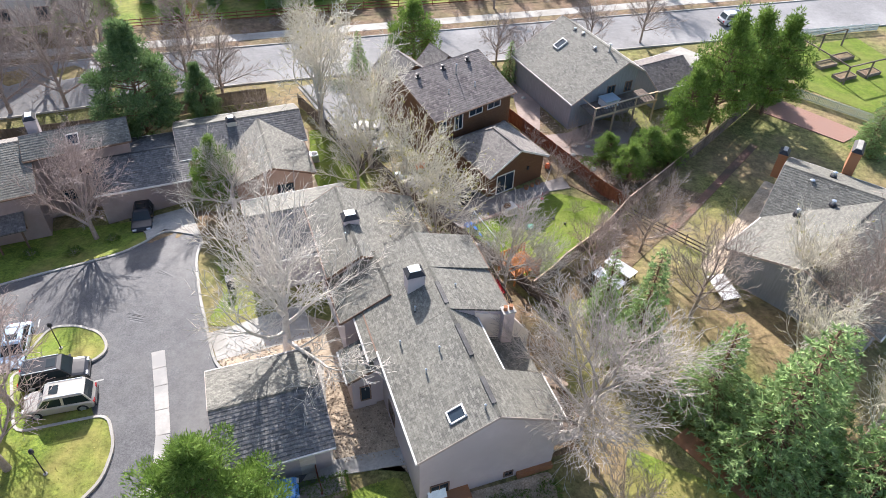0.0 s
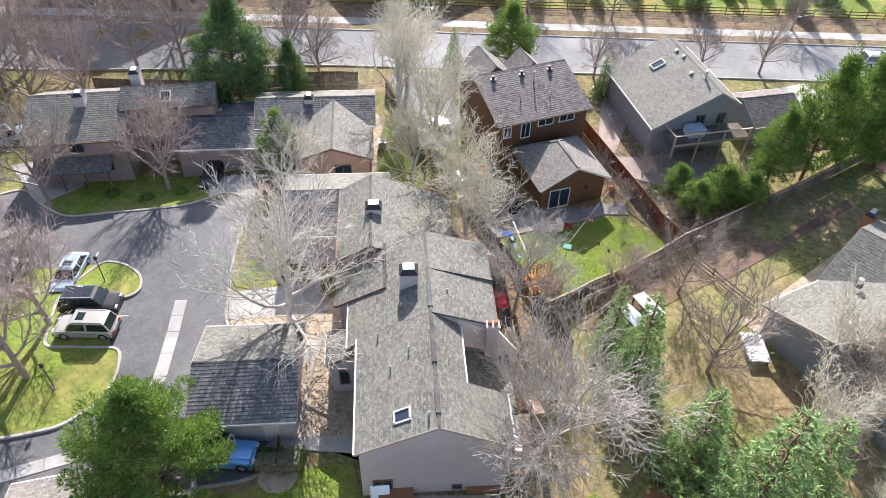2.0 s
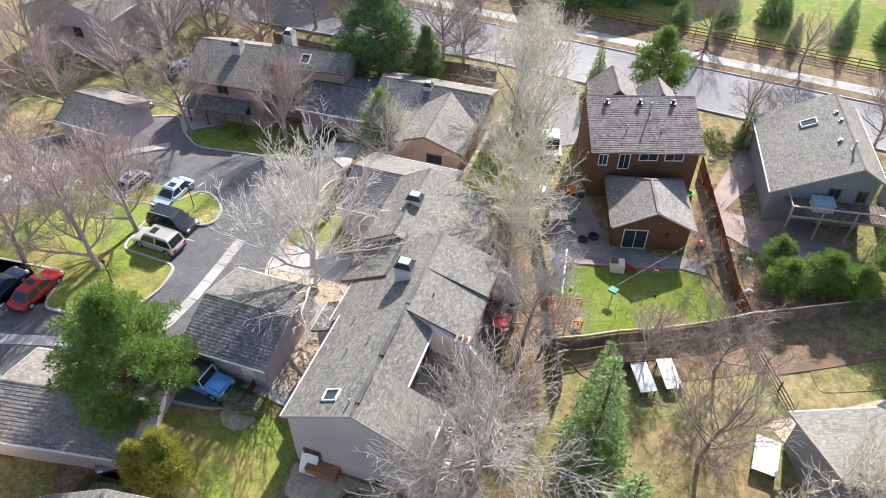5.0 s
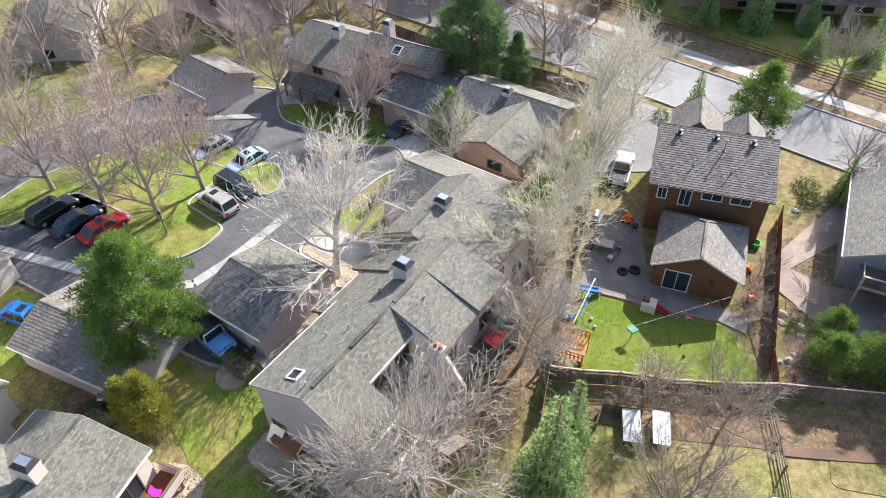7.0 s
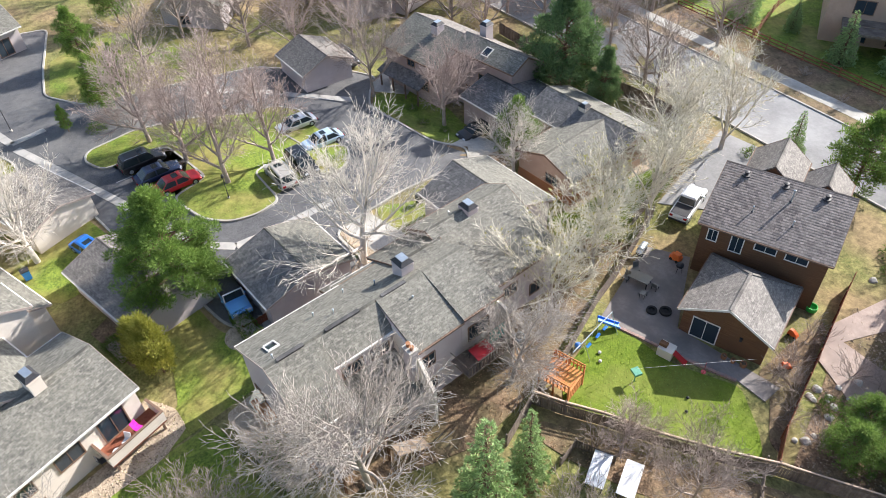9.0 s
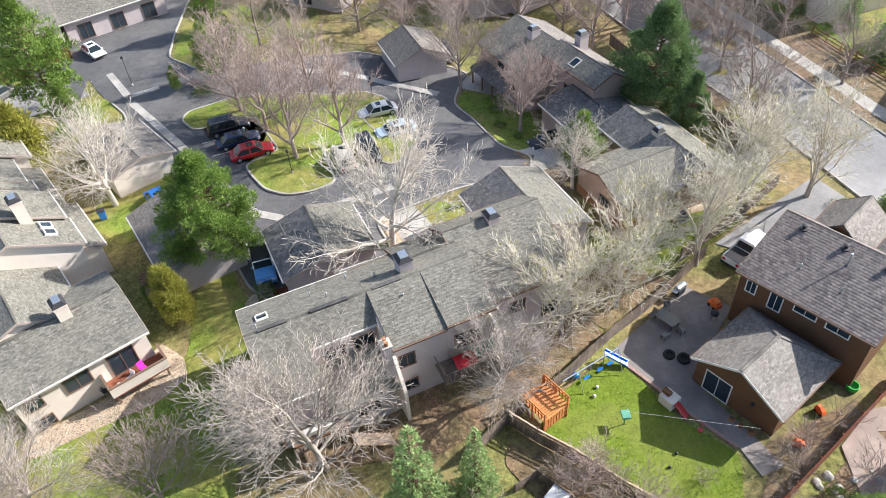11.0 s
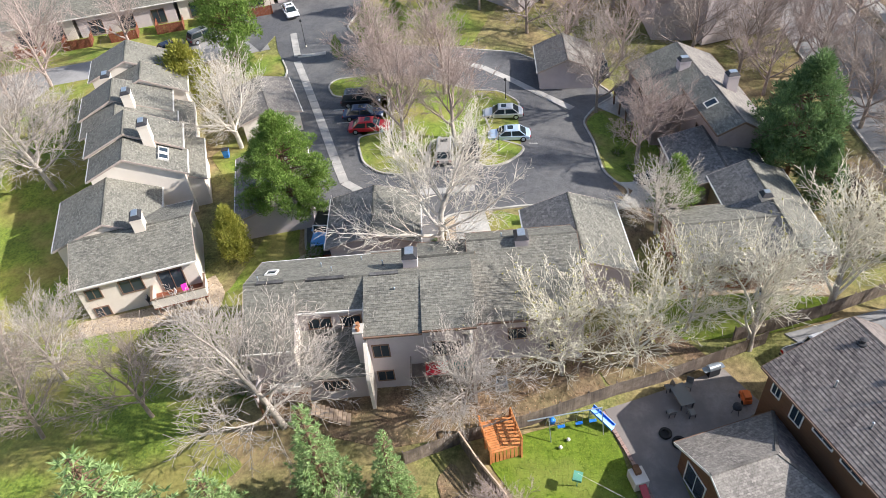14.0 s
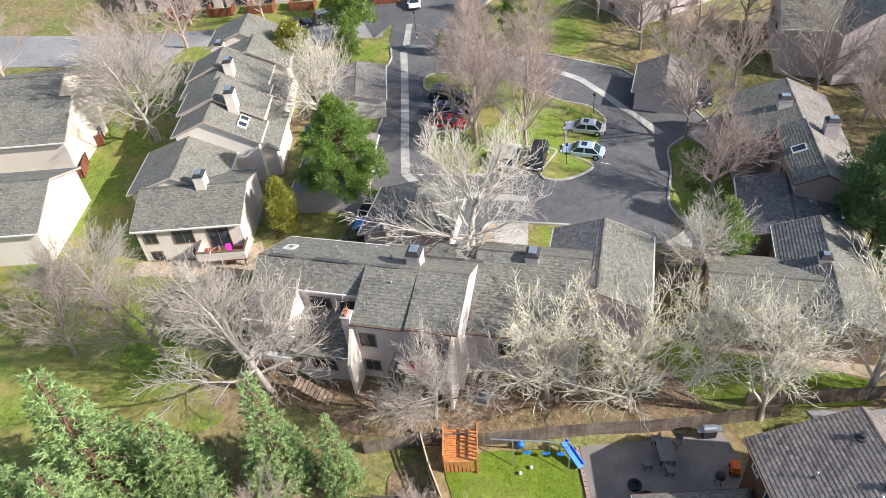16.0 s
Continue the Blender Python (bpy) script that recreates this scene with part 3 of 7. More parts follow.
# main townhouse, south unit
h = gable("townhouse", "mauve stucco townhouse with grey shingle gable roof", W=9.1, L=3.5, eave=5.08, er=5.12, ridge=7.42, base=-0.4, rx=4.75, **at(0, 0), over=0.22, overg=0.25, ends="f", wins=[("f", 1.3, 0.5, 1.1, 1.3), ("f", 6.0, 0.4, 0.5, 0.4)])
Geo().box(1.0, -0.85, -0.6, 3.2, 0.0, 0.75).make("planter_wall", BRICK, h)
Geo().box(6.6, -0.3, -0.6, 9.1, 0, 0.45).make("planter_wall", BRICK, h)
Geo().add([(0.5, -0.9, 0.1), (1.7, -0.9, 0.1), (1.7, -0.02, 1.25), (0.5, -0.02, 1.25), (0.5, -0.02, 0.0), (1.7, -0.02, 0.0)], [(0, 1, 2, 3), (0, 3, 4), (1, 5, 2), (0, 4, 5, 1)]).make("window_well_cover", METAL, h)
h2 = gable("townhouse", "mauve stucco townhouse wing with grey shingle roof and recessed balcony", W=6.5, L=5.0, eave=5.08, er=6.18, ridge=7.42, base=-0.4, rx=4.75, **at(0, 3.51), over=0.22, overg=0.0, ends="",
           wins=[("r", 1.5, 4.5, 1.6, 1.0), ("r", 3.8, 4.5, 1.4, 1.0), ("l", 2.5, 1.0, 1.2, 1.3)])
slope("lower_roof", (10.2, 0.0, 3.1), (10.2, 5.0, 3.1), (6.6, 0.0, 4.4), (6.6, 5.0, 4.4), ROOF, h2)
Geo().box(6.6, 0.0, -0.6, 9.7, 5.0, 3.1).make("lower_wall", STUCCO, h2)
Geo().add([(6.6, 4.9, -0.6), (10.9, 4.9, -0.6), (10.9, 4.9, 3.4), (9.4, 4.9, 5.6), (6.6, 4.9, 6.9), (6.6, 5.15, -0.6), (10.9, 5.15, -0.6), (10.9, 5.15, 3.4), (9.4, 5.15, 5.6), (6.6, 5.15, 6.9)],
          [(0, 1, 2, 3, 4), (9, 8, 7, 6, 5), (0, 5, 6, 1), (1, 6, 7, 2), (2, 7, 8, 3), (3, 8, 9, 4), (4, 9, 5, 0)]).make("wing_wall", STUCCO_PALE, h2)
Geo().box(6.6, -0.1, 3.2, 9.4, 0.0, 5.4).make("side_wall", STUCCO_PALE, h2)
window(h2, (9.7, 2.4, 1.2), (1, 0), 1.8, 1.0, mull=2)
# middle unit
h3 = gable("townhouse", "mauve stucco middle townhouse with grey shingle roof", W=9.0, L=4.1, eave=5.08, er=5.88, ridge=7.43, base=-0.6, rx=4.75, **at(0, 8.52), over=0.25, overg=0.0, ends="", trim=TRIM_BROWN,
           wins=[("r", 1.0, 3.9, 1.1, 1.2), ("r", 1.0, 1.2, 1.1, 1.0), ("l", 2.0, 1.0, 1.0, 1.2)])
h3b = gable("townhouse", "mauve townhouse bay with balcony and raised shingle slope", W=9.0, L=3.8, eave=5.05, er=6.06, ridge=7.45, base=-0.6, rx=4.75, **at(0, 12.63), over=0.25, overg=0.0, ends="", trim=TRIM_BROWN, wins=[("r", 1.6, 3.6, 1.9, 1.4), ("r", 1.6, 0.9, 1.9, 1.8)])
Geo().add([(9.0, 7.4, -0.6), (10.9, 7.4, -0.6), (10.9, 7.4, 3.2), (10.0, 7.4, 5.8), (9.0, 7.4, 6.0), (9.0, 7.6, -0.6), (10.9, 7.6, -0.6), (10.9, 7.6, 3.2), (10.0, 7.6, 5.8), (9.0, 7.6, 6.0)],
          [(0, 1, 2, 3, 4), (9, 8, 7, 6, 5), (0, 5, 6, 1), (1, 6, 7, 2), (2, 7, 8, 3), (3, 8, 9, 4), (4, 9, 5, 0)]).make("wing_wall", STUCCO_PALE, h3)
bal = Geo().box(9.0, 3.0, 2.6, 11.0, 7.4, 2.75)
for k in range(16):
    bal.box(10.92, 3.05 + k * 0.28, 2.75, 10.97, 3.12 + k * 0.28, 3.6)
bal.box(10.88, 3.0, 3.6, 11.0, 7.4, 3.68).box(9.0, 3.0, 3.6, 11.0, 3.06, 3.68)
bal.make("balcony", WOOD_GREY, h3)
# slim ridge vents
for b0, b1, own, off in ((0.7, 2.7, h, 0.0), (0.9, 3.6, h2, 0.0), (0.5, 2.6, h3, 0.2)):
    Geo().box(4.6, b0, 7.7 + off, 4.9, b1, 7.9 + off).make("ridge_vent", ROOF_DARK_SHADED, own)
# chimney stack on the wing wall
x, y = row(8.9, 8.2)
st = thing("chimney", "narrow siding-clad chimney with red clay pots on the wing wall", "chimney", x, y, -0.4, YAW)
Geo().box(-0.4, -0.3, -0.2, 0.4, 0.3, 6.6).make("chimney_shaft", STUCCO, st)
Geo().box(-0.47, -0.37, 6.6, 0.47, 0.37, 6.72).make("crown", CONCRETE, st)
for k in (-0.2, 0.2):
    Geo().tube([(k, 0, 6.72), (k, 0, 7.0), (k, 0, 7.05)], [0.15, 0.13, 0.16], 10).make("clay_pot", BRICK, st)
# entrance wing on the lot side
x, y = row(0, 0)
h4 = thing("entry_wing", "low mauve entry wing with stepped shingle roofs", "house", x, y, -0.4, YAW)
slope("roof_slope", (-0.9, 8.1, 4.98), (-0.9, 12.5, 4.98), (0.4, 8.1, 5.68), (0.4, 12.5, 5.68), ROOF, h4)
Geo().box(-0.55, 8.3, -0.3, -0.01, 12.4, 4.95).make("wall", STUCCO, h4)
Geo().box(-1.02, 8.1, 4.78, -0.9, 12.5, 4.94).make("gutter", TRIM, h4)
slope("roof_slope", (-2.5, 7.9, 3.5), (-2.5, 10.8, 3.5), (-0.56, 7.9, 4.35), (-0.56, 10.8, 4.35), ROOF, h4)
Geo().add([(-2.2, 8.15, -0.3), (-0.56, 8.15, -0.3), (-0.56, 8.15, 4.2), (-2.2, 8.15, 3.45), (-2.2, 10.5, -0.3), (-0.56, 10.5, -0.3), (-0.56, 10.5, 4.2), (-2.2, 10.5, 3.45)],
          [(0, 1, 2, 3), (7, 6, 5, 4), (0, 3, 7, 4), (3, 2, 6, 7), (1, 5, 6, 2), (0, 4, 5, 1)]).make("wall", STUCCO, h4)
Geo().beam((-2.5, 7.87, 3.4), (-0.56, 7.87, 4.25), 0.04, 0.2).make("fascia", TRIM_BROWN, h4)
Geo().box(-2.62, 7.9, 3.32, -2.5, 10.8, 3.46).make("gutter", TRIM, h4)
window(h4, (-1.3, 8.15, 1.0), (0, -1), 0.6, 1.4, mull=0)
h4b = gable("entry_wing", "stepped shingle roof over the townhouse entry", W=3.4, L=4.2, eave=4.4, ridge=6.08, base=-0.4, rx=3.3, er=6.0, **at(-1.6, 12.4), over=0.3, overg=0.2, trim=TRIM_BROWN, category="house")
# north unit
h5 = gable("townhouse", "mauve townhouse with brown fascia and grey shingle roof", W=8.6, L=8.0, eave=5.0, er=4.0, ridge=6.4, base=-0.9, rx=2.4, **at(-1.7, 16.5), over=0.2, overg=0.3, trim=TRIM_BROWN, wins=[("r", 3.0, 2.6, 1.3, 1.1), ("r", 6.0, 0.9, 1.4, 1.2)])
gx, gy = row(-6.4, 29.2)
# roof_r is the same roof turned from the sun, its shade in the colour
h6 = gable("garage_house", "tan gabled house wing with ribbed shingle roof, one slope coloured as shaded", gx, gy, YAW - 90, 7.6, 8.2, 3.1, 4.5, -1.4, roof=ROOF, roof_r=ROOF_DARK_SHADED, wall=STUCCO, over=0.35, wins=[("f", 5.4, 1.0, 0.9, 1.1)])
chimney(-1.9, 34.6, 6.5, 1.45, 1.2, 1.05, body=STUCCO)
chimney(-7.2, 41.7, 5.7, 1.0, 1.2, 1.0, body=STUCCO)

# detached garage by the lot
gx, gy = -15.5, 29.6
# south slope darkened by colour, standing in for grazing sun
g1 = gable("garage", "detached mauve garage with ribbed shingle roof, one slope coloured as shaded", gx, gy, YAW - 90, 7.7, 6.5, 2.45, 3.55, -0.4, roof=ROOF, roof_r=ROOF_DARK_SHADED, wall=STUCCO, over=0.35, brick=0.0, category="garage")
garage_door(g1, (7.7, 2.0, 0.0), (1, 0), 2.6, 2.1, STUCCO)
garage_door(g1, (7.7, 5.0, 0.0), (1, 0), 1.0, 2.1, STUCCO_PALE)

# tan house with the brick base
hb = gable("house", "tan gabled house with an orange brick base", -19.2, 51.8, 21.5, 7.0, 8.6, 1.5, 2.75, -2.2, wall=STUCCO_PINK, roof=ROOF, over=0.35, brick=1.5, brickmat=BRICK, trim=TRIM_BROWN, wins=[("f", 4.4, 1.75, 1.5, 0.95)])
bx, by = -27.5, 61.5
# darker south slope: shade painted in with the second shingle
hb2 = gable("house", "rear wing of the tan house with one slope coloured as shaded", bx, by, 21 - 90, 6.4, 11.6, 1.6, 2.9, -2.2, wall=STUCCO_PINK, roof=ROOF, roof_r=ROOF_DARK_SHADED, over=0.3)
chimney(-21.4, 60.0, 2.3, 0.8, 0.9, 0.9)
hb3 = gable("garage", "low tan attached garage with a dark roof", -34.5, 58.0, 21 - 90, 8.0, 8.0, 0.9, 1.9, -2.6, wall=STUCCO_DUSK, roof=ROOF_DARK_SHADED, over=0.3, category="garage")

# north-west row
hn = gable("townhouse", "brown-mauve townhouse of the row with weathered grey roof", -48.7, 53.9, 25 - 90, 9.4, 9.0, 2.0, 3.95, -3.4, rx=4.0, wall=STUCCO_DUSK, roof=ROOF_TAN, roof_r=ROOF, over=0.35, trim=TRIM_BROWN, wins=[("r", 2.5, 1.6, 1.6, 1.4), ("r", 6.5, 1.6, 1.6, 1.4), ("r", 4.5, 4.0, 1.2, 1.0)])
slope("porch_roof", (11.3, 0.2, 2.7), (11.3, 7.6, 2.7), (9.42, 0.2, 3.45), (9.42, 7.6, 3.45), ROOF_DARK_SHADED, hn)
for k in range(4):
    Geo().box(11.0, 0.5 + 2.2 * k, -0.4, 11.16, 0.66 + 2.2 * k, 2.62).make("porch_post", TRIM_BROWN, hn)
hn2 = gable("townhouse", "brown townhouse with skylight and steep grey roof", -40.5, 57.7, 25 - 90, 6.2, 8.6, 2.0, 4.4, -3.4, rx=4.0, er=3.4, wall=STUCCO_DUSK, roof=ROOF_TAN, roof_r=ROOF, over=0.3, trim=TRIM_BROWN, wins=[("r", 2.2, 1.4, 1.2, 1.1), ("r", 6.0, 1.4, 1.2, 1.1), ("r", 4.2, 3.8, 1.2, 0.9)])
chimney(-42.1, 51.3, 2.9, 1.6, 1.0, 1.2, 25, STUCCO)
chimney(-39.0, 56.3, 3.2, 1.7, 1.0, 1.2, 25, STUCCO)

# brown cedar house with annex
he = gable("house", "brown cedar two-storey house with dark brown shingle roof", -6.57, 67.01, 38 - 90, 8.6, 9.9, 4.0, 5.83, -1.95, rx=2.5, er=4.0, wall=CEDAR, roof=ROOF_BROWN, over=0.5, overg=0.3, trim=TRIM_BROWN, wins=[("r", 1.0, 4.0, 0.7, 1.1), ("r", 3.0, 3.6, 0.9, 1.6), ("r", 5.2, 4.6, 1.6, 0.7), ("r", 7.6, 4.6, 1.6, 0.7)])


def annex(x, y, yaw, W, L, eave, ridge, back, base):
    """A low wing with a gable in front and a hip at the back, against the house."""
    t = thing("house_annex", "low cedar annex with grey-brown gable and hip roof", "house", x, y, base, yaw)
    e, r, o = eave - base, ridge - base, 0.4
    k = (r - e) / (W / 2 + o)
    A, B, C, D, F, H = (-o, -0.4, e), (-o, L, e), (W + o, -0.4, e), (W + o, L, e), (W / 2, -0.4, r), (W / 2, back, r)
    slope("roof_slope", A, B, F, H, ROOF_TAN, t)
    slope("roof_slope", C, D, F, H, ROOF_TAN, t)
    # rear hip in darker shingle: the main house's cast shadow put into its colour
    slope("roof_slope", B, D, H, H, ROOF_BROWN, t)
    g = Geo()
    for a, b in ((F, H), (H, B), (H, D)):
        g.beam(Vector(a) + Vector((0, 0, 0.02)), Vector(b) + Vector((0, 0, 0.02)), 0.24, 0.05)
    g.make("ridge_cap", ROOF_TAN, t)
    w = e + k * o - 0.15
    pts = [(0, -0.6), (W, -0.6), (W, w), (W / 2, r - 0.15), (0, w)]
    Geo().add([(px, 0, pz) for px, pz in pts] + [(px, 0.2, pz) for px, pz in pts],
              [(0, 1, 2, 3, 4), (9, 8, 7, 6, 5)] + [(i, i + 5, (i + 1) % 5 + 5, (i + 1) % 5) for i in range(5)]).make("wall", CEDAR, t)
    Geo().box(0, 0.2, -0.6, 0.2, L - 0.6, w).make("wall", CEDAR, t)
    Geo().box(W - 0.2, 0.2, -0.6, W, L - 0.6, w).make("wall", CEDAR, t)
    Geo().box(0.2, L - 0.8, -0.6, W - 0.2, L - 0.6, w).make("wall", CEDAR, t)
    f = Geo()
    for p in (A, C):
        f.beam((p[0], -0.42, e - 0.09), (W / 2, -0.42, r - 0.09), 0.035, 0.2)
    f.make("fascia", TRIM, t)
    for xx in (-o - 0.1, W + o):
        Geo().box(xx, -0.4, e - 0.16, xx + 0.1, L, e - 0.02).make("gutter", TRIM_BROWN, t)
    window(t, (1.9, 0, 0.15), (0, -1), 2.0, 2.05, TRIM)
    Geo().box(4.55, -0.16, 1.75, 4.75, -0.01, 2.1).make("wall_lamp", DARK, t)
    return t


hd = annex(4.3, 55.45, 35, 6.6, 7.0, 0.85, 2.8, 4.2, -1.95)
for yl, w, ln, rz, lab in ((1.3, 4.2, 4.6, 5.2, "small gabled garage front of the cedar house"), (6.2, 3.2, 3.2, 4.9, "small gabled porch of the cedar house")):
    gable("front_gable", lab, -6.57 + 0.5 * 0.616 + yl * 0.788, 67.01 - 0.5 * 0.788 + yl * 0.616, 38, w, ln, 3.5, rz, -1.95, wall=CEDAR, roof=ROOF_TAN, over=0.3, trim=TRIM_BROWN, ends="b")

# grey house with deck
hgx, hgy = 13.4, 68.2
hg = gable("house", "grey board-sided house with a wide shingle gable and deck", hgx, hgy, 29, 8.6, 11.5, 1.9, 5.2, -1.9, wall=GREY_SIDING, roof=ROOF, rx=6.5, er=3.9, over=0.4, overg=0.6, wins=[("f", 5.2, 3.2, 0.9, 1.0), ("f", 7.6, 3.1, 0.8, 1.1)])
hge = gable("house_annex", "low dark-shingled garage wing of the grey house", 21.0, 78.4, 29 - 90, 6.2, 5.4, 1.0, 2.4, -1.9, wall=GREY_SIDING, roof=ROOF_BROWN, over=0.3)

# grey-roofed house to the east
ha = gable("house", "single-storey grey-walled house with broad grey roof", 24.0, 44.3, -47.0, 12, 14, 2.6, 4.6, -0.9, wall=GREY_SIDING, roof=ROOF, over=0.6)
ha2 = gable("house", "wing of the grey-walled house with brick chimney", 33.5, 57.5, -122, 10, 9, 2.6, 4.7, -1.2, wall=GREY_SIDING, roof=ROOF, over=0.5)
chimney(38.5, 56.5, 3.2, 1.6, 2.2, 0.9, 60, BRICK, CONCRETE, "broad red brick chimney with clay pots")
chimney(32.4, 57.5, 1.6, 1.8, 1.2, 0.8, 60, BRICK, CONCRETE, "red brick chimney at the roof edge")

# west row of cream townhouses, stepping up westwards
WA = 35.0
WPX, WPY = math.cos(radians(WA)), math.sin(radians(WA))


def wrow(p, q):
    """Place along the west row: p metres towards the lot corner, q across it northwards."""
    return 3.9 + p * WPX - q * WPY, 7.0 + p * WPY + q * WPX


def west_unit(label, p0, p1, q0, q1, eave, ridge, base=-0.5, qr=None, wins=(), er=None, roof=None, **kw):
    x, y = wrow(p0, q1)
    W = q1 - q0
    return gable("townhouse", label, x, y, WA - 90, W, p1 - p0, eave, ridge, base, wall=STUCCO_PALE, roof=roof or ROOF, rx=(q1 - qr) if qr is not None else None, er=er, over=0.35, overg=0.25, wins=wins, group="west townhouses", **kw)


x, y = wrow(-8.4, -0.6)
w1 = gable("townhouse", "cream stucco townhouse with grey roof and corner balcony", x, y, WA, 8.4, 9.8, 3.5, 4.9, -0.5, wall=STUCCO_PALE, roof=ROOF, rx=4.0, er=3.65, over=0.35, overg=0.25, group="west townhouses",
           wins=[("r", 1.2, 2.3, 1.1, 1.0), ("r", 1.2, 0.2, 1.1, 1.0), ("r", 4.3, 2.1, 1.8, 1.3), ("r", 7.6, 1.3, 1.9, 2.1)])
w1b = west_unit("cream townhouse with a steep grey roof", -12.0, -5.0, -2.2, 6.2, 3.55, 5.75, qr=2.2, er=4.2)
w2 = west_unit("cream townhouse with twin skylights on its roof", -16.0, -12.1, 0.8, 9.0, 4.65, 7.4, qr=4.15, er=6.0)
w2b = west_unit("cream townhouse with a raised roof behind the chimney", -20.4, -16.02, 0.4, 8.8, 5.2, 7.85, qr=4.2, er=6.3)
w3 = west_unit("cream townhouse of the stepped row", -24.2, -20.42, -0.5, 8.2, 4.7, 7.2, qr=3.0, er=5.9)
w3b = west_unit("cream townhouse of the stepped row with a higher roof", -29.0, -24.22, -0.9, 7.8, 5.0, 7.5, qr=2.5, er=6.0)
w4 = west_unit("cream townhouse near the row's end", -33.2, -29.02, 1.2, 9.4, 4.6, 6.9, qr=5.2, er=5.5)
w4b = west_unit("cream townhouse at the row's end", -38.6, -33.22, -0.6, 8.4, 5.0, 7.5, qr=3.6, er=5.9)
for p0, p1, q1, zz in ((-20.2, -13.0, 10.4, 3.0), (-28.6, -21.0, 9.6, 3.0)):
    west_unit("low grey-roofed side wing of the cream townhouse", p0, p1, q1 - 3.6, q1, zz, zz + 1.35, qr=q1 - 3.0, er=zz + 1.1, ends="fb")
for pc, qc, zc, hc in ((-4.4, 5.2, 4.4, 1.7), (-15.9, 6.3, 6.0, 2.5), (-23.9, 4.3, 6.2, 1.9), (-30.6, 1.6, 5.4, 1.9)):
    x, y = wrow(pc, qc)
    chimney(x, y, zc, hc, 1.3, 0.95, WA)
# balcony of the first cream townhouse
bx, by = wrow(0.0, 5.1)
bal = thing("balcony", "cream-walled balcony with a brown rail and deck boards", "balcony", bx, by, 0.55, WA)
Geo().box(0.02, 0, 0.0, 1.9, 4.5, 0.14).make("deck", WOOD_RED, bal)
Geo().box(1.8, 0, 0.14, 1.9, 4.5, 1.1).make("parapet", STUCCO_PALE, bal)
Geo().box(0.02, 0, 0.14, 1.8, 0.1, 1.1).make("parapet", STUCCO_PALE, bal)
Geo().box(0.02, 4.4, 0.14, 1.8, 4.5, 1.1).make("parapet", STUCCO_PALE, bal)
Geo().box(1.76, -0.04, 1.1, 1.94, 4.54, 1.18).box(0.02, -0.04, 1.1, 1.76, 0.14, 1.18).box(0.02, 4.36, 1.1, 1.76, 4.54, 1.18).make("rail", TRIM_BROWN, bal)
for yy in (0.3, 4.2):
    Geo().box(1.6, yy - 0.07, -1.2, 1.74, yy + 0.07, 0.0).make("post", TRIM_BROWN, bal)

# garages on the west side
g2 = gable("garage", "detached tan garage with a grey shingle roof", -20.4, 15.3, WA - 90 - 5, 6.8, 10.0, 2.2, 3.3, -0.5, wall=STUCCO, roof=ROOF_TAN, over=0.3, category="garage")
g3 = gable("garage", "tan garage with brick piers across the lane", -33.6, 6.2, -52, 6.4, 8.0, 2.3, 3.2, -0.5, wall=STUCCO_PALE, roof=ROOF_TAN, over=0.3, category="garage")
g4 = gable("garage", "tan garage beside the far drive", -52.5, 39.2, -73, 6.5, 6.5, 0.4, 1.8, -3.6, wall=STUCCO, roof=ROOF_TAN, over=0.3, category="garage")

# far houses
gable("house", "cream house with a grey roof beyond the lawn", -8.0, -33, 35, 14, 10, 4.6, 7.4, -0.5, wall=STUCCO_PALE, over=0.4, wins=[("r", 5, 1.2, 1.2, 1.1)])
gable("house", "cream house with red fenced patio", -2.8, -28.0, 35, 9.5, 11.5, 4.4, 7.0, -0.5, wall=STUCCO_PALE, over=0.4, wins=[("f", 4.0, 2.2, 1.0, 0.9)])
gable("house", "cream house at the lawn's edge with grey roof", 8.3, -18.2, 35, 10, 13.0, 3.8, 6.0, -0.5, wall=STUCCO_PALE, over=0.4)
gable("townhouse", "grey far townhouse row with dark timber", -66, 20, 70, 8, 22, 2.5, 4.8, -3.0, wall=STUCCO, over=0.4, wins=[("f", 3, 3, 1, 1), ("r", 6, 1.5, 1.5, 1.2), ("r", 12, 1.5, 1.5, 1.2), ("r", 17, 1.5, 1.5, 1.2)])
gable("townhouse", "far townhouse in brown and grey", -74, 42, 20, 13, 9, 3.0, 5.2, -3.0, wall=STUCCO, over=0.4, wins=[("f", 3, 3, 1.2, 1.2), ("f", 8, 3, 1.2, 1.2)])
for k in range(4):
    ox, oy = -38.5 - 0.55 * 14.6 * (k - 0.4), -41 + 0.83 * 14.6 * (k - 0.4)
    gable("townhouse", ("cream far row house with dark eaves and patio", "grey far row house with dark timber eaves")[k % 2], ox - 9 * 0.83, oy - 9 * 0.55, 33.5, 9, 14, 3.2, 6.0, -0.5, wall=(STUCCO_PALE, STUCCO)[k % 2], over=0.5,
          wins=[("r", 2.5, 0.4, 1.8, 2.0), ("r", 7, 0.4, 1.8, 2.0), ("r", 11.5, 0.4, 1.8, 2.0)], group="far row houses")
gable("house", "cream gable-ended house beyond the trees", -79, 56, 35 - 90, 12, 12, 3.2, 6.6, -3.0, wall=STUCCO, over=0.3, wins=[("b", 3, 3, 1, 1)])
big = gable("house", "large brown house beyond the street with stone columns", -30.5, 98.5, 46, 28, 15, 5.6, 9.0, -2.0, wall=STUCCO_PINK, roof=ROOF_BROWN, over=0.8, wins=[("f", 4 + 5 * k, 0.6, 2.6, 1.9) for k in range(5)] + [("f", 4 + 5 * k, 4.2, 2.2, 1.6) for k in range(5)])
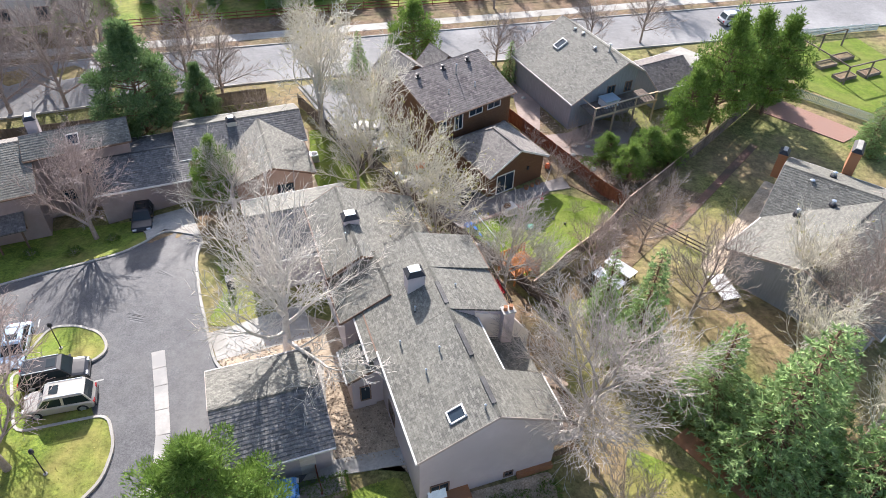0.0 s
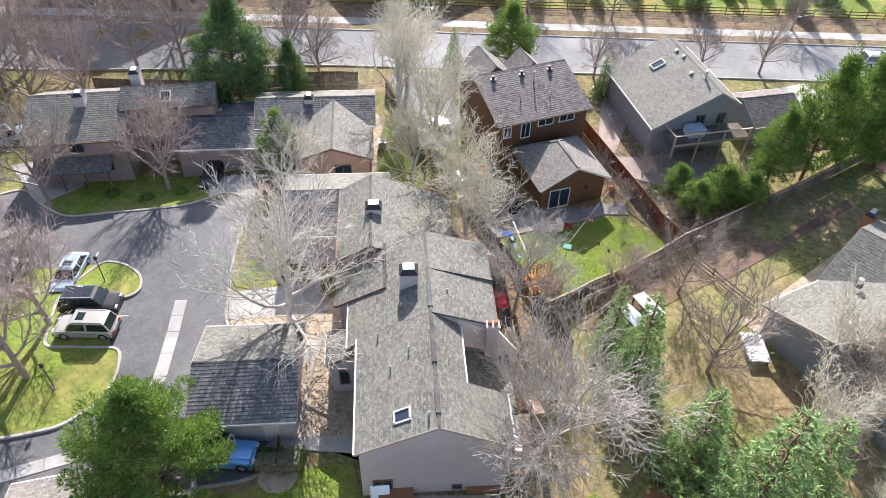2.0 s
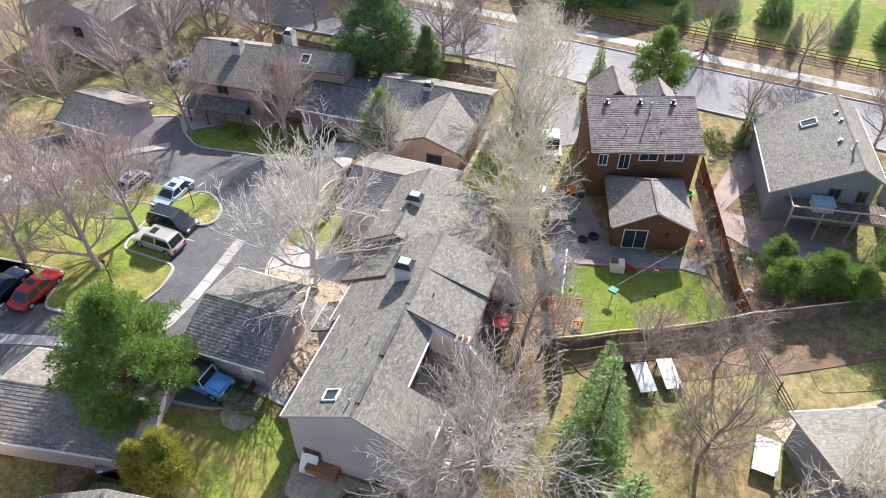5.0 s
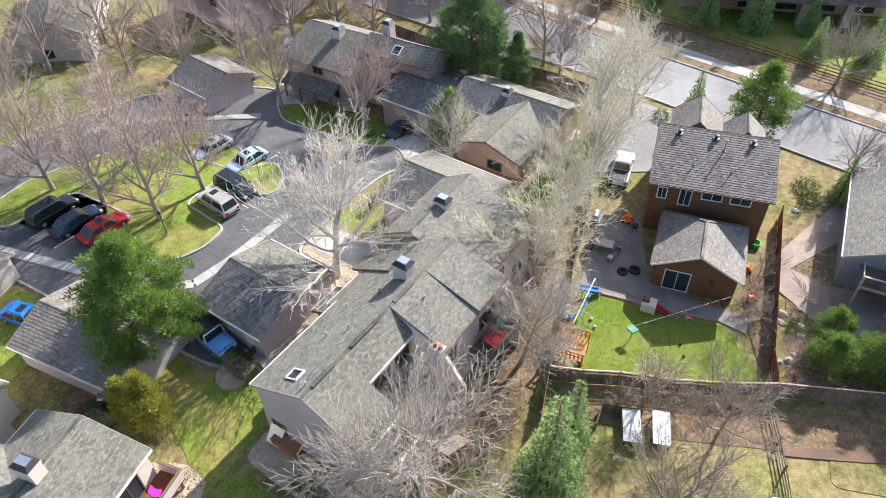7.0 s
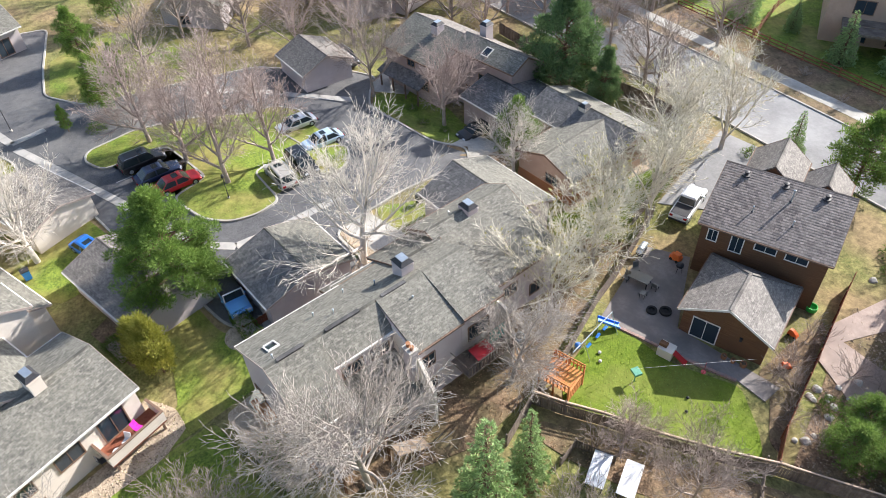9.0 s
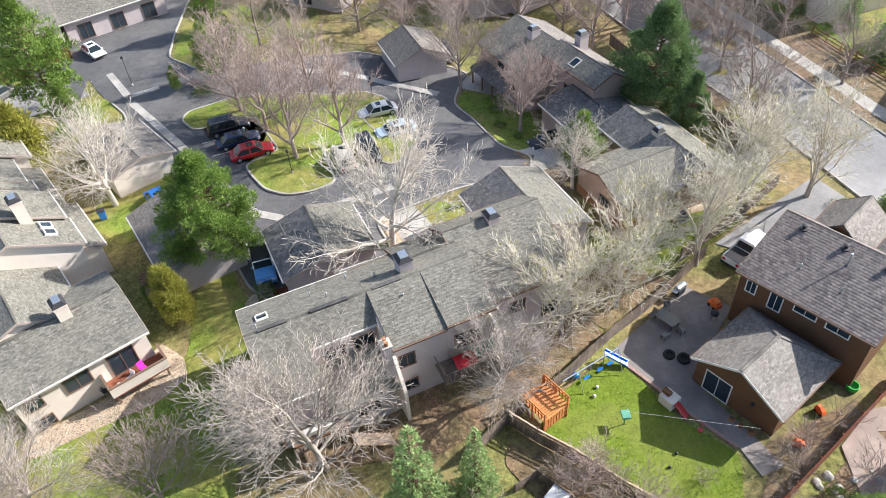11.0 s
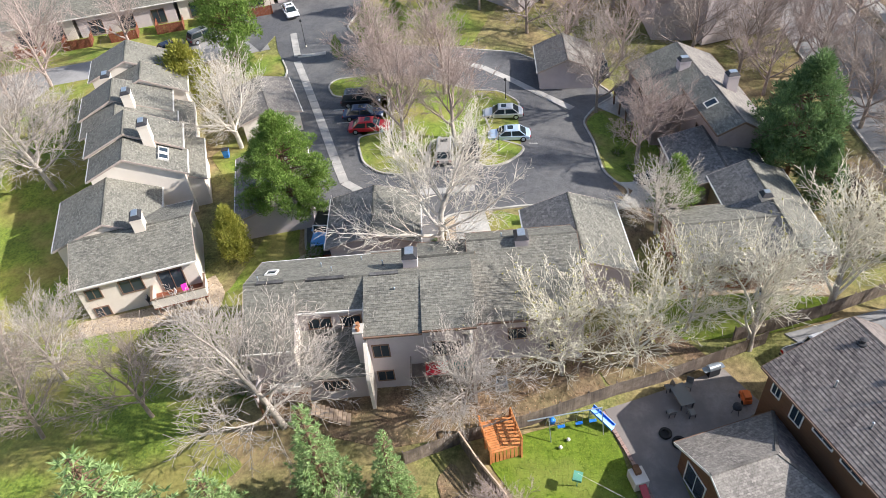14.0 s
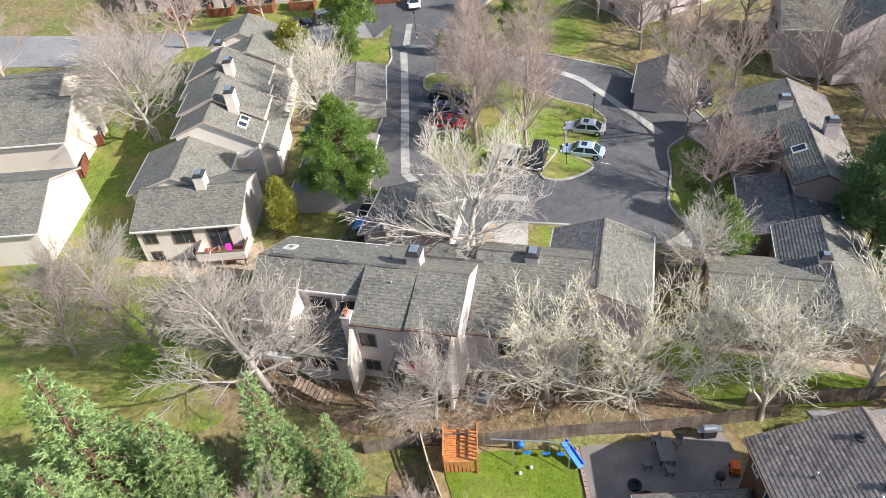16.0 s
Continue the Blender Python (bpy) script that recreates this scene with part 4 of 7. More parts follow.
STONEWORK = material("stone_column", (0.3, 0.22, 0.17), (0.5, 0.4, 0.32), 5, 0.9, 1.0, (0.36, 0.28, 0.22), 1.0, 8)
for k in range(5):
    cx = 4.0 + 5.6 * k
    Geo().add([(cx - 0.6, -4.1, -0.3), (cx + 0.6, -4.1, -0.3), (cx + 0.6, -2.9, -0.3), (cx - 0.6, -2.9, -0.3), (cx - 0.35, -3.85, 3.2), (cx + 0.35, -3.85, 3.2), (cx + 0.35, -3.15, 3.2), (cx - 0.35, -3.15, 3.2)],
              [(3, 2, 1, 0), (4, 5, 6, 7), (0, 1, 5, 4), (1, 2, 6, 5), (2, 3, 7, 6), (3, 0, 4, 7)]).make("column", STONEWORK, big)
Geo().box(2, -4.2, 3.2, 28, 0, 3.5).make("balcony_slab", WOOD_GREY, big)
Geo().box(2, -4.2, 4.4, 28, -4.1, 4.5).make("balcony_rail", WOOD_GREY, big)
gable("house", "tall tan house beyond the street trees", -72, 84, 15, 24, 14, 5.6, 9.0, -2.2, wall=STUCCO_PALE, roof=ROOF_BROWN, over=0.8, wins=[("f", 4 + 5 * k, 1.0, 1.6, 1.8) for k in range(4)] + [("f", 4 + 5 * k, 4.4, 1.6, 1.5) for k in range(4)])


# ---------------------------------------------------------------- trees
def bare_tree_mesh(name, seed, height, spread, mat, kids=(8, 8, 7, 5), twig=0.014, fork=0.3, arch=0.0, droop=0.0, multi=1, buds=0.0, wiggle=1.0, slim=1.0):
    """A leafless tree: a tapering trunk that forks into arching limbs, boughs, branches and twigs. Returns trunk and crown meshes."""
    rng = random.Random(seed)
    trunk, crown, tips = Geo(), Geo(), []
    segs, sides = (5, 6, 4, 2, 1), (8, 6, 4, 3, 3)
    last = len(kids)

    def grow(p, d, length, rad, lev, g):
        n = segs[min(lev, 4)]
        pts, radii, q, dd = [p.copy()], [rad], p.copy(), d.copy()
        w = (0.05, 0.12, 0.13, 0.11, 0.1)[min(lev, 4)] * wiggle
        end = 0.55 if lev == 0 else 0.3
        for i in range(n):
            bend = (arch if lev in (1, 2) else 0.0) - (droop * (i + 1) / n if lev > 1 else 0.0)
            dd = (dd + Vector((rng.gauss(0, w), rng.gauss(0, w), rng.gauss(0, w) * 0.8 + bend * 0.22))).normalized()
            q = q + dd * length / n
            pts.append(q.copy())
            radii.append(max(twig * 0.6, rad * (1 - (1 - end) * (i + 1) / n)))
        g.tube(pts, radii, sides[min(lev, 4)], cap=False)
        if lev >= last:
            tips.append(q)
            return
        k = max(2, kids[lev] + rng.randint(-1, 1))
        a0 = rng.random() * 6.28
        for j in range(k):
            f = (j + rng.uniform(0.1, 0.9)) / k
            t = min(0.999, fork + (1 - fork) * f if lev == 0 else 0.16 + 0.84 * f)
            i = min(int(t * n), n - 1)
            bp = pts[i].lerp(pts[i + 1], t * n - i)
            ax = (pts[i + 1] - pts[i]).normalized()
            rl = radii[i] + (radii[i + 1] - radii[i]) * (t * n - i)
            if lev == 0:
                a = a0 + j * 2.4 + rng.gauss(0, 0.3)
                tilt = radians(68 - 42 * f + rng.gauss(0, 6)) * spread
                nd = Vector((math.cos(a) * math.sin(tilt), math.sin(a) * math.sin(tilt), math.cos(tilt)))
                ln = height * rng.uniform(0.4, 0.52) * (1.05 - 0.25 * f)
                r = rl * rng.uniform(0.5, 0.68)
            else:
                up = Vector((0, 0, 1)) if abs(ax.z) < 0.85 else Vector((1, 0, 0))
                s1 = ax.cross(up).normalized()
                s2 = s1.cross(ax)
                a = a0 + j * 2.6 + rng.gauss(0, 0.5)
                side = s1 * math.cos(a) + s2 * (math.sin(a) * 0.7 + 0.15)
                ang = radians(rng.uniform(26, 50))
                nd = (ax * math.cos(ang) + side.normalized() * math.sin(ang)).normalized()
                ln = length * rng.uniform(0.46, 0.7) * (1.12 - 0.45 * t)
                r = rl * rng.uniform(0.42, 0.6)
            grow(bp, nd, ln, max(r, twig), lev + 1, crown)
        if lev < 3:
            grow(q, dd, length * (0.9 if lev == 0 else 0.5), max(radii[-1] * 0.92, twig), lev + 1, crown)

    for m in range(multi):
        lean = 0.05 + 0.25 * (multi > 1)
        grow(Vector((rng.gauss(0, 0.15) * (multi > 1), rng.gauss(0, 0.15) * (multi > 1), -0.3)), Vector((rng.gauss(0, lean), rng.gauss(0, lean), 1)).normalized(), height * 0.46, height * 0.024 * slim / math.sqrt(multi), 0, trunk)
    budg = Geo()
    for q in tips:
        if rng.random() < buds:
            z = rng.uniform(0.04, 0.08)
            o = [Vector((rng.gauss(0, z), rng.gauss(0, z), rng.gauss(0, z))) for _ in range(3)]
            budg.add([q + o[0], q + o[1], q + o[2]], [(0, 1, 2)])
    top = max(v[2] for v in crown.v)
    for g in (trunk, crown, budg):
        g.v = [(a * height / top, b * height / top, c * height / top) for a, b, c in g.v]
    out = []
    for nm, g, mt in (("trunk", trunk, BARK_GREY if mat is BARK_BUD else mat), ("crown", crown, mat), ("leaf_bud", budg, BUD)):
        if g.v:
            me = bpy.data.meshes.new(name + "_" + nm)
            me.from_pydata(g.v, [], g.f)
            me.materials.append(mt)
            me.polygons.foreach_set("use_smooth", [True] * len(me.polygons))
            out.append((nm, me))
    return out


def tufts(g, rng, p, size, n, flat=1.0, aim=None, width=0.16):
    """One clump of needles: narrow blades fanning round p."""
    for _ in range(n):
        d = Vector((rng.gauss(0, 1), rng.gauss(0, 1), rng.gauss(0, 1) * flat + 0.25))
        if aim is not None:
            d = d + aim * 1.2
        d.normalize()
        s = d.cross(Vector((rng.gauss(0, 1), rng.gauss(0, 1), rng.gauss(0, 1)))).normalized()
        ln = size * rng.uniform(0.7, 1.3)
        w = ln * width
        g.add([p - s * w, p + s * w, p + d * ln], [(0, 1, 2)])


def needle_pad(g, rng, c, r, n, size, width):
    """A flattened pad of short needle sprays, standing outwards and up from its shell."""
    for _ in range(n):
        u = Vector((rng.gauss(0, 1), rng.gauss(0, 1), rng.gauss(0.25, 0.8))).normalized()
        p = c + Vector((u.x, u.y, u.z * 0.55)) * r * rng.uniform(0.35, 0.95)
        d = (u + Vector((rng.gauss(0, 0.35), rng.gauss(0, 0.35), 0.45 + rng.gauss(0, 0.3)))).normalized()
        s = d.cross(Vector((rng.gauss(0, 1), rng.gauss(0, 1), rng.gauss(0, 1)))).normalized()
        ln = size * rng.uniform(0.7, 1.3)
        g.add([p - s * ln * width, p + s * ln * width, p + d * ln], [(0, 1, 2)])


def conifer_mesh(name, seed, height, width, mat, kind="spruce", blades=11, size=0.26, blade=0.2):
    rng = random.Random(seed)
    trunk, crown = Geo(), Geo()
    trunk.tube([(0, 0, -0.3), (0.05, 0.02, height * 0.5), (0, 0, height * 0.97)], [height * 0.022, height * 0.013, 0.02], 8)
    if kind == "spruce":
        levels = int(height * 3.0)
        for i in range(levels):
            z = height * (0.06 + 0.93 * i / levels)
            r = width * (1 - i / levels) ** 0.85 * rng.uniform(0.85, 1.1) + 0.12
            k = max(5, int(r * 5.5))
            a0 = rng.random() * 6.28
            for j in range(k):
                a = a0 + 6.283 * j / k + rng.gauss(0, 0.12)
                rr = r * rng.uniform(0.75, 1.12)
                d = Vector((math.cos(a), math.sin(a), 0))
                trunk.tube([(0, 0, z), d * rr * 0.9 + Vector((0, 0, z - rr * 0.18))], [0.03, 0.01], 3, cap=False)
                m = max(1, int(rr / 0.27))
                for q in range(m):
                    t = 1.0 - (q + rng.random() * 0.4) / (m + 0.6) * 0.85
                    lat = Vector((-d.y, d.x, 0)) * rng.gauss(0, 0.26) * (0.4 + rr * (1.2 - t))
                    p = d * rr * t + lat + Vector((0, 0, z - rr * 0.2 * t + rng.gauss(0, 0.06)))
                    tufts(crown, rng, p, size, blades + 4, 0.7, d * 0.6 + Vector((0, 0, 0.1)), blade * 0.75)
        tufts(crown, rng, Vector((0, 0, height * 0.97)), 0.3, 8)
    else:
        nb = 84
        for i in range(nb):
            t = (i + rng.random()) / nb
            z = height * (0.17 + 0.8 * t)
            prof = math.sin(min(1.0, t * 0.9 + 0.2) * math.pi) ** 0.65 * (1 - 0.2 * t)
            r = width * max(prof, 0.12) * rng.uniform(0.75, 1.12)
            a = i * 2.4 + rng.gauss(0, 0.4)
            d = Vector((math.cos(a), math.sin(a), 0))
            rise = rng.uniform(-0.05, 0.28)
            trunk.tube([(0, 0, z - 0.3), d * r * 0.55 + Vector((0, 0, z + r * rise * 0.3)), d * r + Vector((0, 0, z + r * rise))], [0.06, 0.04, 0.015], 4, cap=False)
            for q in range(max(2, int(r * 1.35))):
                f = 1.0 - 0.62 * q / max(2, int(r * 1.35)) + rng.gauss(0, 0.05)
                c = d * r * f + Vector((-d.y, d.x, 0)) * rng.gauss(0, 0.35) * (0.5 + r * 0.2) + Vector((0, 0, z + r * rise * f + rng.gauss(0, 0.18)))
                needle_pad(crown, rng, c, rng.uniform(0.5, 0.82), blades, size, blade)
    out = []
    for nm, g, mt in (("trunk", trunk, BARK_CON), ("crown", crown, mat)):
        me = bpy.data.meshes.new(name + "_" + nm)
        me.from_pydata(g.v, [], g.f)
        me.materials.append(mt)
        out.append((nm, me))
    return out


def shrub_mesh(name, seed, mat, n=260, flat=0.7, twiggy=False):
    rng = random.Random(seed)
    g, st = Geo(), Geo()
    for _ in range(26):
        d = Vector((rng.gauss(0, 1), rng.gauss(0, 1), abs(rng.gauss(0.9, 0.4)))).normalized()
        st.tube([(0, 0, -0.1), d * rng.uniform(0.5, 1.0)], [0.02, 0.006], 3, cap=False)
    for _ in range(n):
        d = Vector((rng.gauss(0, 1), rng.gauss(0, 1), abs(rng.gauss(0, 1)) * flat)).normalized()
        p = d * rng.uniform(0.55, 1.0) * (1 + 0.2 * math.sin(5 * d.x + seed) * math.cos(4 * d.y))
        p.z *= 0.9
        tufts(g, rng, p, 0.13, 5)
    out = []
    for nm, gg, mt in (("stem", st, BARK_BROWN), ("foliage", g, mat)):
        me = bpy.data.meshes.new(name + "_" + nm)
        me.from_pydata(gg.v, [], gg.f)
        me.materials.append(mt)
        out.append((nm, me))
    return out


def plant(meshes, name, label, category, x, y, s=1.0, sz=None, yaw=None, z=None, group=""):
    """Stand a tree or shrub built from the given meshes on the ground."""
    e = new(name)
    yaw = (x * 37.7 + y * 91.3) % 360 if yaw is None else yaw
    e.matrix_basis = pose(x, y, float(ground(x, y)) if z is None else z, 0, 0, yaw) @ Matrix.Diagonal((s, s, sz or s, 1))
    tagged(e, label, category, group)
    for nm, me in meshes:
        o = new(nm, me)
        o.parent = e
        if nm == "leaf_bud":
            o["kind"] = "stuff"
    return e


COTTON = bare_tree_mesh("cottonwood", 11, 10, 1.08, BARK_PALE, (10, 8, 7, 4), 0.0145, 0.32, 0.3, slim=1.1)
ASH = bare_tree_mesh("ash", 5, 10, 0.98, BARK_GREY, (10, 9, 7, 4), 0.0155, 0.42, 0.05, 0.12, slim=0.9)
ASH2 = bare_tree_mesh("ash_b", 8, 10, 0.95, BARK_BROWN, (8, 7, 6, 4), 0.016, 0.35, 0.25, slim=0.8)
HONEY = bare_tree_mesh("locust", 23, 10, 1.05, BARK_RED, (8, 8, 6, 4), 0.016, 0.3, 0.2, wiggle=1.3)
WILLOW = bare_tree_mesh("budding", 31, 10, 0.86, BARK_BUD, (10, 7, 5, 4), 0.0175, 0.3, 0.25, 0.1, buds=0.5, wiggle=1.3, slim=0.8)
POPLAR = bare_tree_mesh("poplar", 41, 10, 0.6, BARK_BUD, (10, 6, 5, 4), 0.0165, 0.22, 0.35, 0.1, buds=0.15, wiggle=1.2)
FAR_A = bare_tree_mesh("far_tree", 61, 10, 1.0, BARK_BROWN, (9, 6, 5, 3), 0.018, 0.3, 0.2)
FAR_B = bare_tree_mesh("far_tree_b", 62, 10, 0.95, BARK_RED, (9, 6, 5, 3), 0.018, 0.3, 0.2)
SPRUCE = conifer_mesh("spruce", 3, 9, 2.3, NEEDLE_SPRUCE)
SPRUCE2 = conifer_mesh("spruce_b", 4, 9, 1.9, NEEDLE_SPRUCE)
SPRUCE_FAR = conifer_mesh("spruce_far", 3, 9, 2.3, NEEDLE_SPRUCE, "spruce", 2, 0.32, 0.3)
PINE = conifer_mesh("pine", 6, 9, 3.2, NEEDLE_PINE, "pine", 72, 0.27, 0.18)
PINE_FINE = conifer_mesh("pine_fine", 6, 9, 3.6, NEEDLE_PINE, "pine", 260, 0.19, 0.15)
PINE_D = conifer_mesh("pine_dark", 9, 9, 2.9, NEEDLE_DARK, "pine", 170, 0.22, 0.17)
JUNIPER = conifer_mesh("juniper", 12, 4, 1.4, NEEDLE_OLIVE, "pine", 70, 0.25, 0.16)
SHRUB = shrub_mesh("shrub", 2, LEAF)
TWIGSHRUB = bare_tree_mesh("twig_shrub", 51, 3, 1.0, BARK_BROWN, (4, 4, 3), 0.013, 0.1, multi=3)

bare = lambda m, x, y, hgt, label, **k: plant(m, "bare_tree", label, "tree", x, y, hgt / 10 * 1.03, hgt / 10 * 1.12, **k)
bare(COTTON, -11.2, 33.4, 14.8, "large pale-barked leafless tree beside the parking lot")
bare(ASH, 9.4, 28.2, 14, "broad leafless ash behind the townhouse")
bare(ASH2, 11.4, 18.0, 9.6, "small leafless grey tree on the lawn")
bare(ASH, 10.2, 8.9, 10.0, "small leafless tree on the lawn edge")
bare(ASH2, 15.3, 11.0, 10.0, "small leafless tree with thin twigs on grass")
bare(ASH2, 20.0, 39.0, 9.5, "dark-trunked leafless orchard tree")
bare(ASH2, 17.6, 47.5, 8, "leafless fruit tree beside the lattice fence")
bare(HONEY, 13.0, 45.0, 6, "low leafless tree by the white tables")
bare(ASH, 4.9, 40.3, 9.5, "leafless grey tree behind the townhouses", yaw=140)
bare(WILLOW, -0.9, 46.4, 11, "pale leafless cottonwood by the play yard")
bare(WILLOW, -3.6, 51.6, 11.5, "leafless tree with yellow-green buds")
bare(WILLOW, -8.4, 55.0, 10, "tall budding tree beside the drive")
bare(POPLAR, -7.7, 59.8, 13.5, "tall pale leafless tree beside the drive")
bare(POPLAR, -13.5, 65.8, 14.5, "slender pale leafless tree near the street")
bare(POPLAR, -15.2, 73.2, 12.5, "tall leafless poplar at the street corner")
bare(COTTON, -19.6, 51.4, 8.8, "white-barked leafless birch beside the tan house")
bare(HONEY, -27.5, 23.6, 12.5, "leafless reddish tree on the lawn island")
bare(HONEY, -29.7, 28.6, 11.5, "reddish leafless tree on the lawn island")
bare(HONEY, -33.0, 19.9, 12, "spreading reddish leafless tree on the lawn island")
bare(HONEY, -38.0, 16.5, 12, "bare honey locust on the lawn island")
bare(HONEY, -38.5, 24.5, 12.5, "bare brown tree on the lawn island", yaw=200)
bare(ASH2, -41.1, 42.4, 12.0, "leafless brown tree before the row house")
bare(HONEY, -31.8, 48.2, 11.0, "leafless purple-brown tree before the row house")
bare(COTTON, -22.4, 5.8, 12.2, "pale leafless tree beside the garage")
bare(ASH, -10.8, -10.5, 14.5, "large pale leafless tree behind the row")
bare(ASH, -15, -17, 13, "leafless tree behind the row")
for x, y, s in ((-50, 69.5, 8.5), (-44, 70.8, 8.5), (-57, 67, 8), (-63, 65, 8), (-30, 73.0, 8), (-26, 72, 7), (-55, 43.5, 8), (-54, 17, 7.5), (-58, 30, 8.5), (-63, 36, 8.5), (-55, 36, 7), (-68, 30, 9), (-66, 48, 9), (-58, 52, 9), (-51, 61, 8), (-72, 60, 9), (-80, 66, 9), (-56, 58, 8), (-62, 60, 9), (-64, 68, 8), (-48, 76, 8), (-58, 74, 8.5), (-70, 72, 9), (-40, 74, 7.5), (-62, 22, 8), (-70, 40, 9)):
    bare((FAR_A, FAR_B)[int(x) % 2], x, y, s * 1.4, "leafless brown street tree", group="street trees")
for x, y, s in ((18.2, 87.4, 6.2), (25.4, 90.0, 6.4), (5.8, 82.4, 5.6), (9.5, 81.5, 5.4), (-5.7, 98, 7), (6, 99, 6), (30, 104, 7), (-34, 86, 8), (-46, 84, 8)):
    bare(FAR_A, x, y, s * 1.3, "leafless tree along the street", group="street trees")
for x, y, s in ((28.5, 40.5, 8), (31, 36.5, 8.5), (26.5, 33.5, 7.5), (34, 41, 8), (29.5, 28, 7)):
    bare(POPLAR if x < 30 else ASH2, x, y, s * 1.2, "tangled pale leafless tree by the grey-roofed house")
for x, y, s in ((-60, -20, 8), (-66, -14, 8), (-42, -24, 8), (-30, -28, 9), (-22, -26, 9), (-36, -34, 9), (-80, -5, 8), (-82, 10, 8), (-74, 16, 8), (-10, -42, 9), (4, -36, 9)):
    bare(FAR_B, x, y, s * 1.4, "leafless tree among the far houses")

spruce = lambda m, x, y, hgt, w=1.0, label="green spruce with layered boughs": plant(m, "spruce_tree", label, "tree", x, y, hgt / 9 * w, hgt / 9)
pine = lambda m, x, y, hgt, w=1.0, label="bushy green pine": plant(m, "pine_tree", label, "tree", x, y, hgt / 9 * w, hgt / 9)
pine(PINE_FINE, -12.1, 18.2, 12.0, 0.9, "bushy bright green pine on the lawn corner")
spruce(SPRUCE, 14.4, 34.4, 11.6, 0.85, "green spruce behind the townhouse")
spruce(SPRUCE2, 12.6, 38.1, 8.0, 0.9, "young spruce beside the lattice fence")
plant(JUNIPER, "juniper", "olive-gold juniper at the balcony corner", "shrub", -5.4, 15.8, 0.85, 1.5)
plant(JUNIPER, "juniper", "olive juniper beside the path", "shrub", -6.6, 14.7, 0.72, 1.25)
pine(PINE, -21.2, 52.4, 7.9, 0.75, "small green pine before the tan house")
pine(PINE_D, -31.4, 62.8, 14.5, 0.9, "tall dark green pine near the street")
pine(PINE_D, -25.9, 65.0, 8.5, 0.7, "dark pine by the street fence")
pine(PINE, -4.5, 80.6, 9.0, 0.95, "rounded green pine by the street")
spruce(SPRUCE, -11.0, 78.5, 6.0, 0.9, "small spruce at the street edge")
spruce(SPRUCE2, 7.2, 78.3, 5.5, 1.0, "dark upright spruce beside the path")
spruce(SPRUCE2, 10.5, 80.6, 4.8, 1.1, "small spruce in the front garden")
for x, y, s, w in ((25.5, 66.5, 9, 0.8), (29.0, 68.5, 14, 0.65), (33.0, 72.0, 13, 0.75), (36.5, 73.0, 12, 0.8)):
    pine(PINE, x, y, s, w, "large green pine beside the long fence")
for x, y, s in ((18.6, 59.5, 4.2), (21.0, 62.0, 4.6), (23.4, 62.2, 4.2), (16.8, 62.5, 3.4)):
    pine(PINE, x, y, s, 1.3, "rounded green shrub pine above the rock garden")
spruce(SPRUCE, 38.5, 77, 9, 0.8, "tall blue-green spruce by the street")
spruce(SPRUCE, 46, 66, 8, 1.0, "blue-green spruce beside the drive")
for x, y, s in ((21.6, 25.9, 14.2), (24.8, 28.6, 11.0), (18.8, 30.0, 9.5), (27.0, 23.0, 13.0)):
    spruce(SPRUCE, x, y, s, 1.15, "dense green fir in the back yard")
for x, y, s in ((-46, 12.0, 7.5), (-51, 14, 6), (-43.8, 8, 3.5)):
    pine(PINE, x, y, s, 0.6, "upright green pine at the court's corner")
for x, y, s in ((-42.0, -6.0, 14.5), (-36.5, -2, 6.5), (-60, 9.5, 7.5), (-70, 14, 9), (-48, -14, 6)):
    pine(PINE, x, y, s, 0.8, "green pine along the lane")
plant(JUNIPER, "juniper", "tall golden-green juniper beside the garage", "shrub", -29.7, -5.0, 1.7, 1.9)
for k in range(9):
    spruce(SPRUCE_FAR, -30 + 7.5 * k, 101.5 + 2.0 * k, 3.6 + (k % 3), 1.0, "young blue spruce behind the rail fence")
for x, y, s in ((-58, 92, 9), (-66, 90, 9), (-74, 84, 9), (-52, 95, 10)):
    spruce(SPRUCE_FAR, x, y, s, 1.0, "dark spruce across the street")

for k in range(22):
    x = -52 + k * 4.6
    spruce(SPRUCE_FAR, x, 82 + 0.265 * x + 21 + 3 * (k % 3), 4.5 + 1.3 * (k % 4), 1.0, "blue-green spruce screening the far gardens")


# ---------------------------------------------------------------- lawns, beds and paths
def lawn(poly, mat=None, label="patch of green spring lawn", off=0.04, r=0.8):
    return drape("lawn", rounded(poly, r), off, mat or LAWN, label, "lawn")


def bed(poly, mat=None, label="bed of tan river rock", off=0.05, r=0.5):
    return drape("planting_bed", rounded(poly, r), off, mat or GRAVEL, label, "planting bed")


def slab(poly, label="pale concrete path", off=0.08, mat=None):
    return drape("pavement", poly, off, mat or CONCRETE, label, "pavement")


lawn([(-12.6, 18.3), (-8.0, 20.3), (-5.2, 23), (-2.2, 24.2), (-1.2, 22), (4, 11), (1.5, 13), (-1.6, 16.6), (-6.6, 16.4), (-9.5, 16)], LAWN, "lawn between the townhouse rows")
lawn([(4, 11), (0.6, 19), (8.5, 22), (12, 22), (18, 12), (16, 2), (10, 0), (7, 6)], LAWN, "shaded lawn behind the townhouses")
lawn([(16, 2), (18, 12), (12, 22), (13, 27), (20, 23.5), (32, 12), (34, -12), (10, -16), (4, -8), (10, 0)], LAWN, "broad lawn below the firs", 0.03)
lawn([(-19.6, 44.2), (-17.6, 39.8), (-18.2, 36.3), (-14.8, 36.4), (-14.4, 39.5)], LAWN, "small green lawn beside the drive")
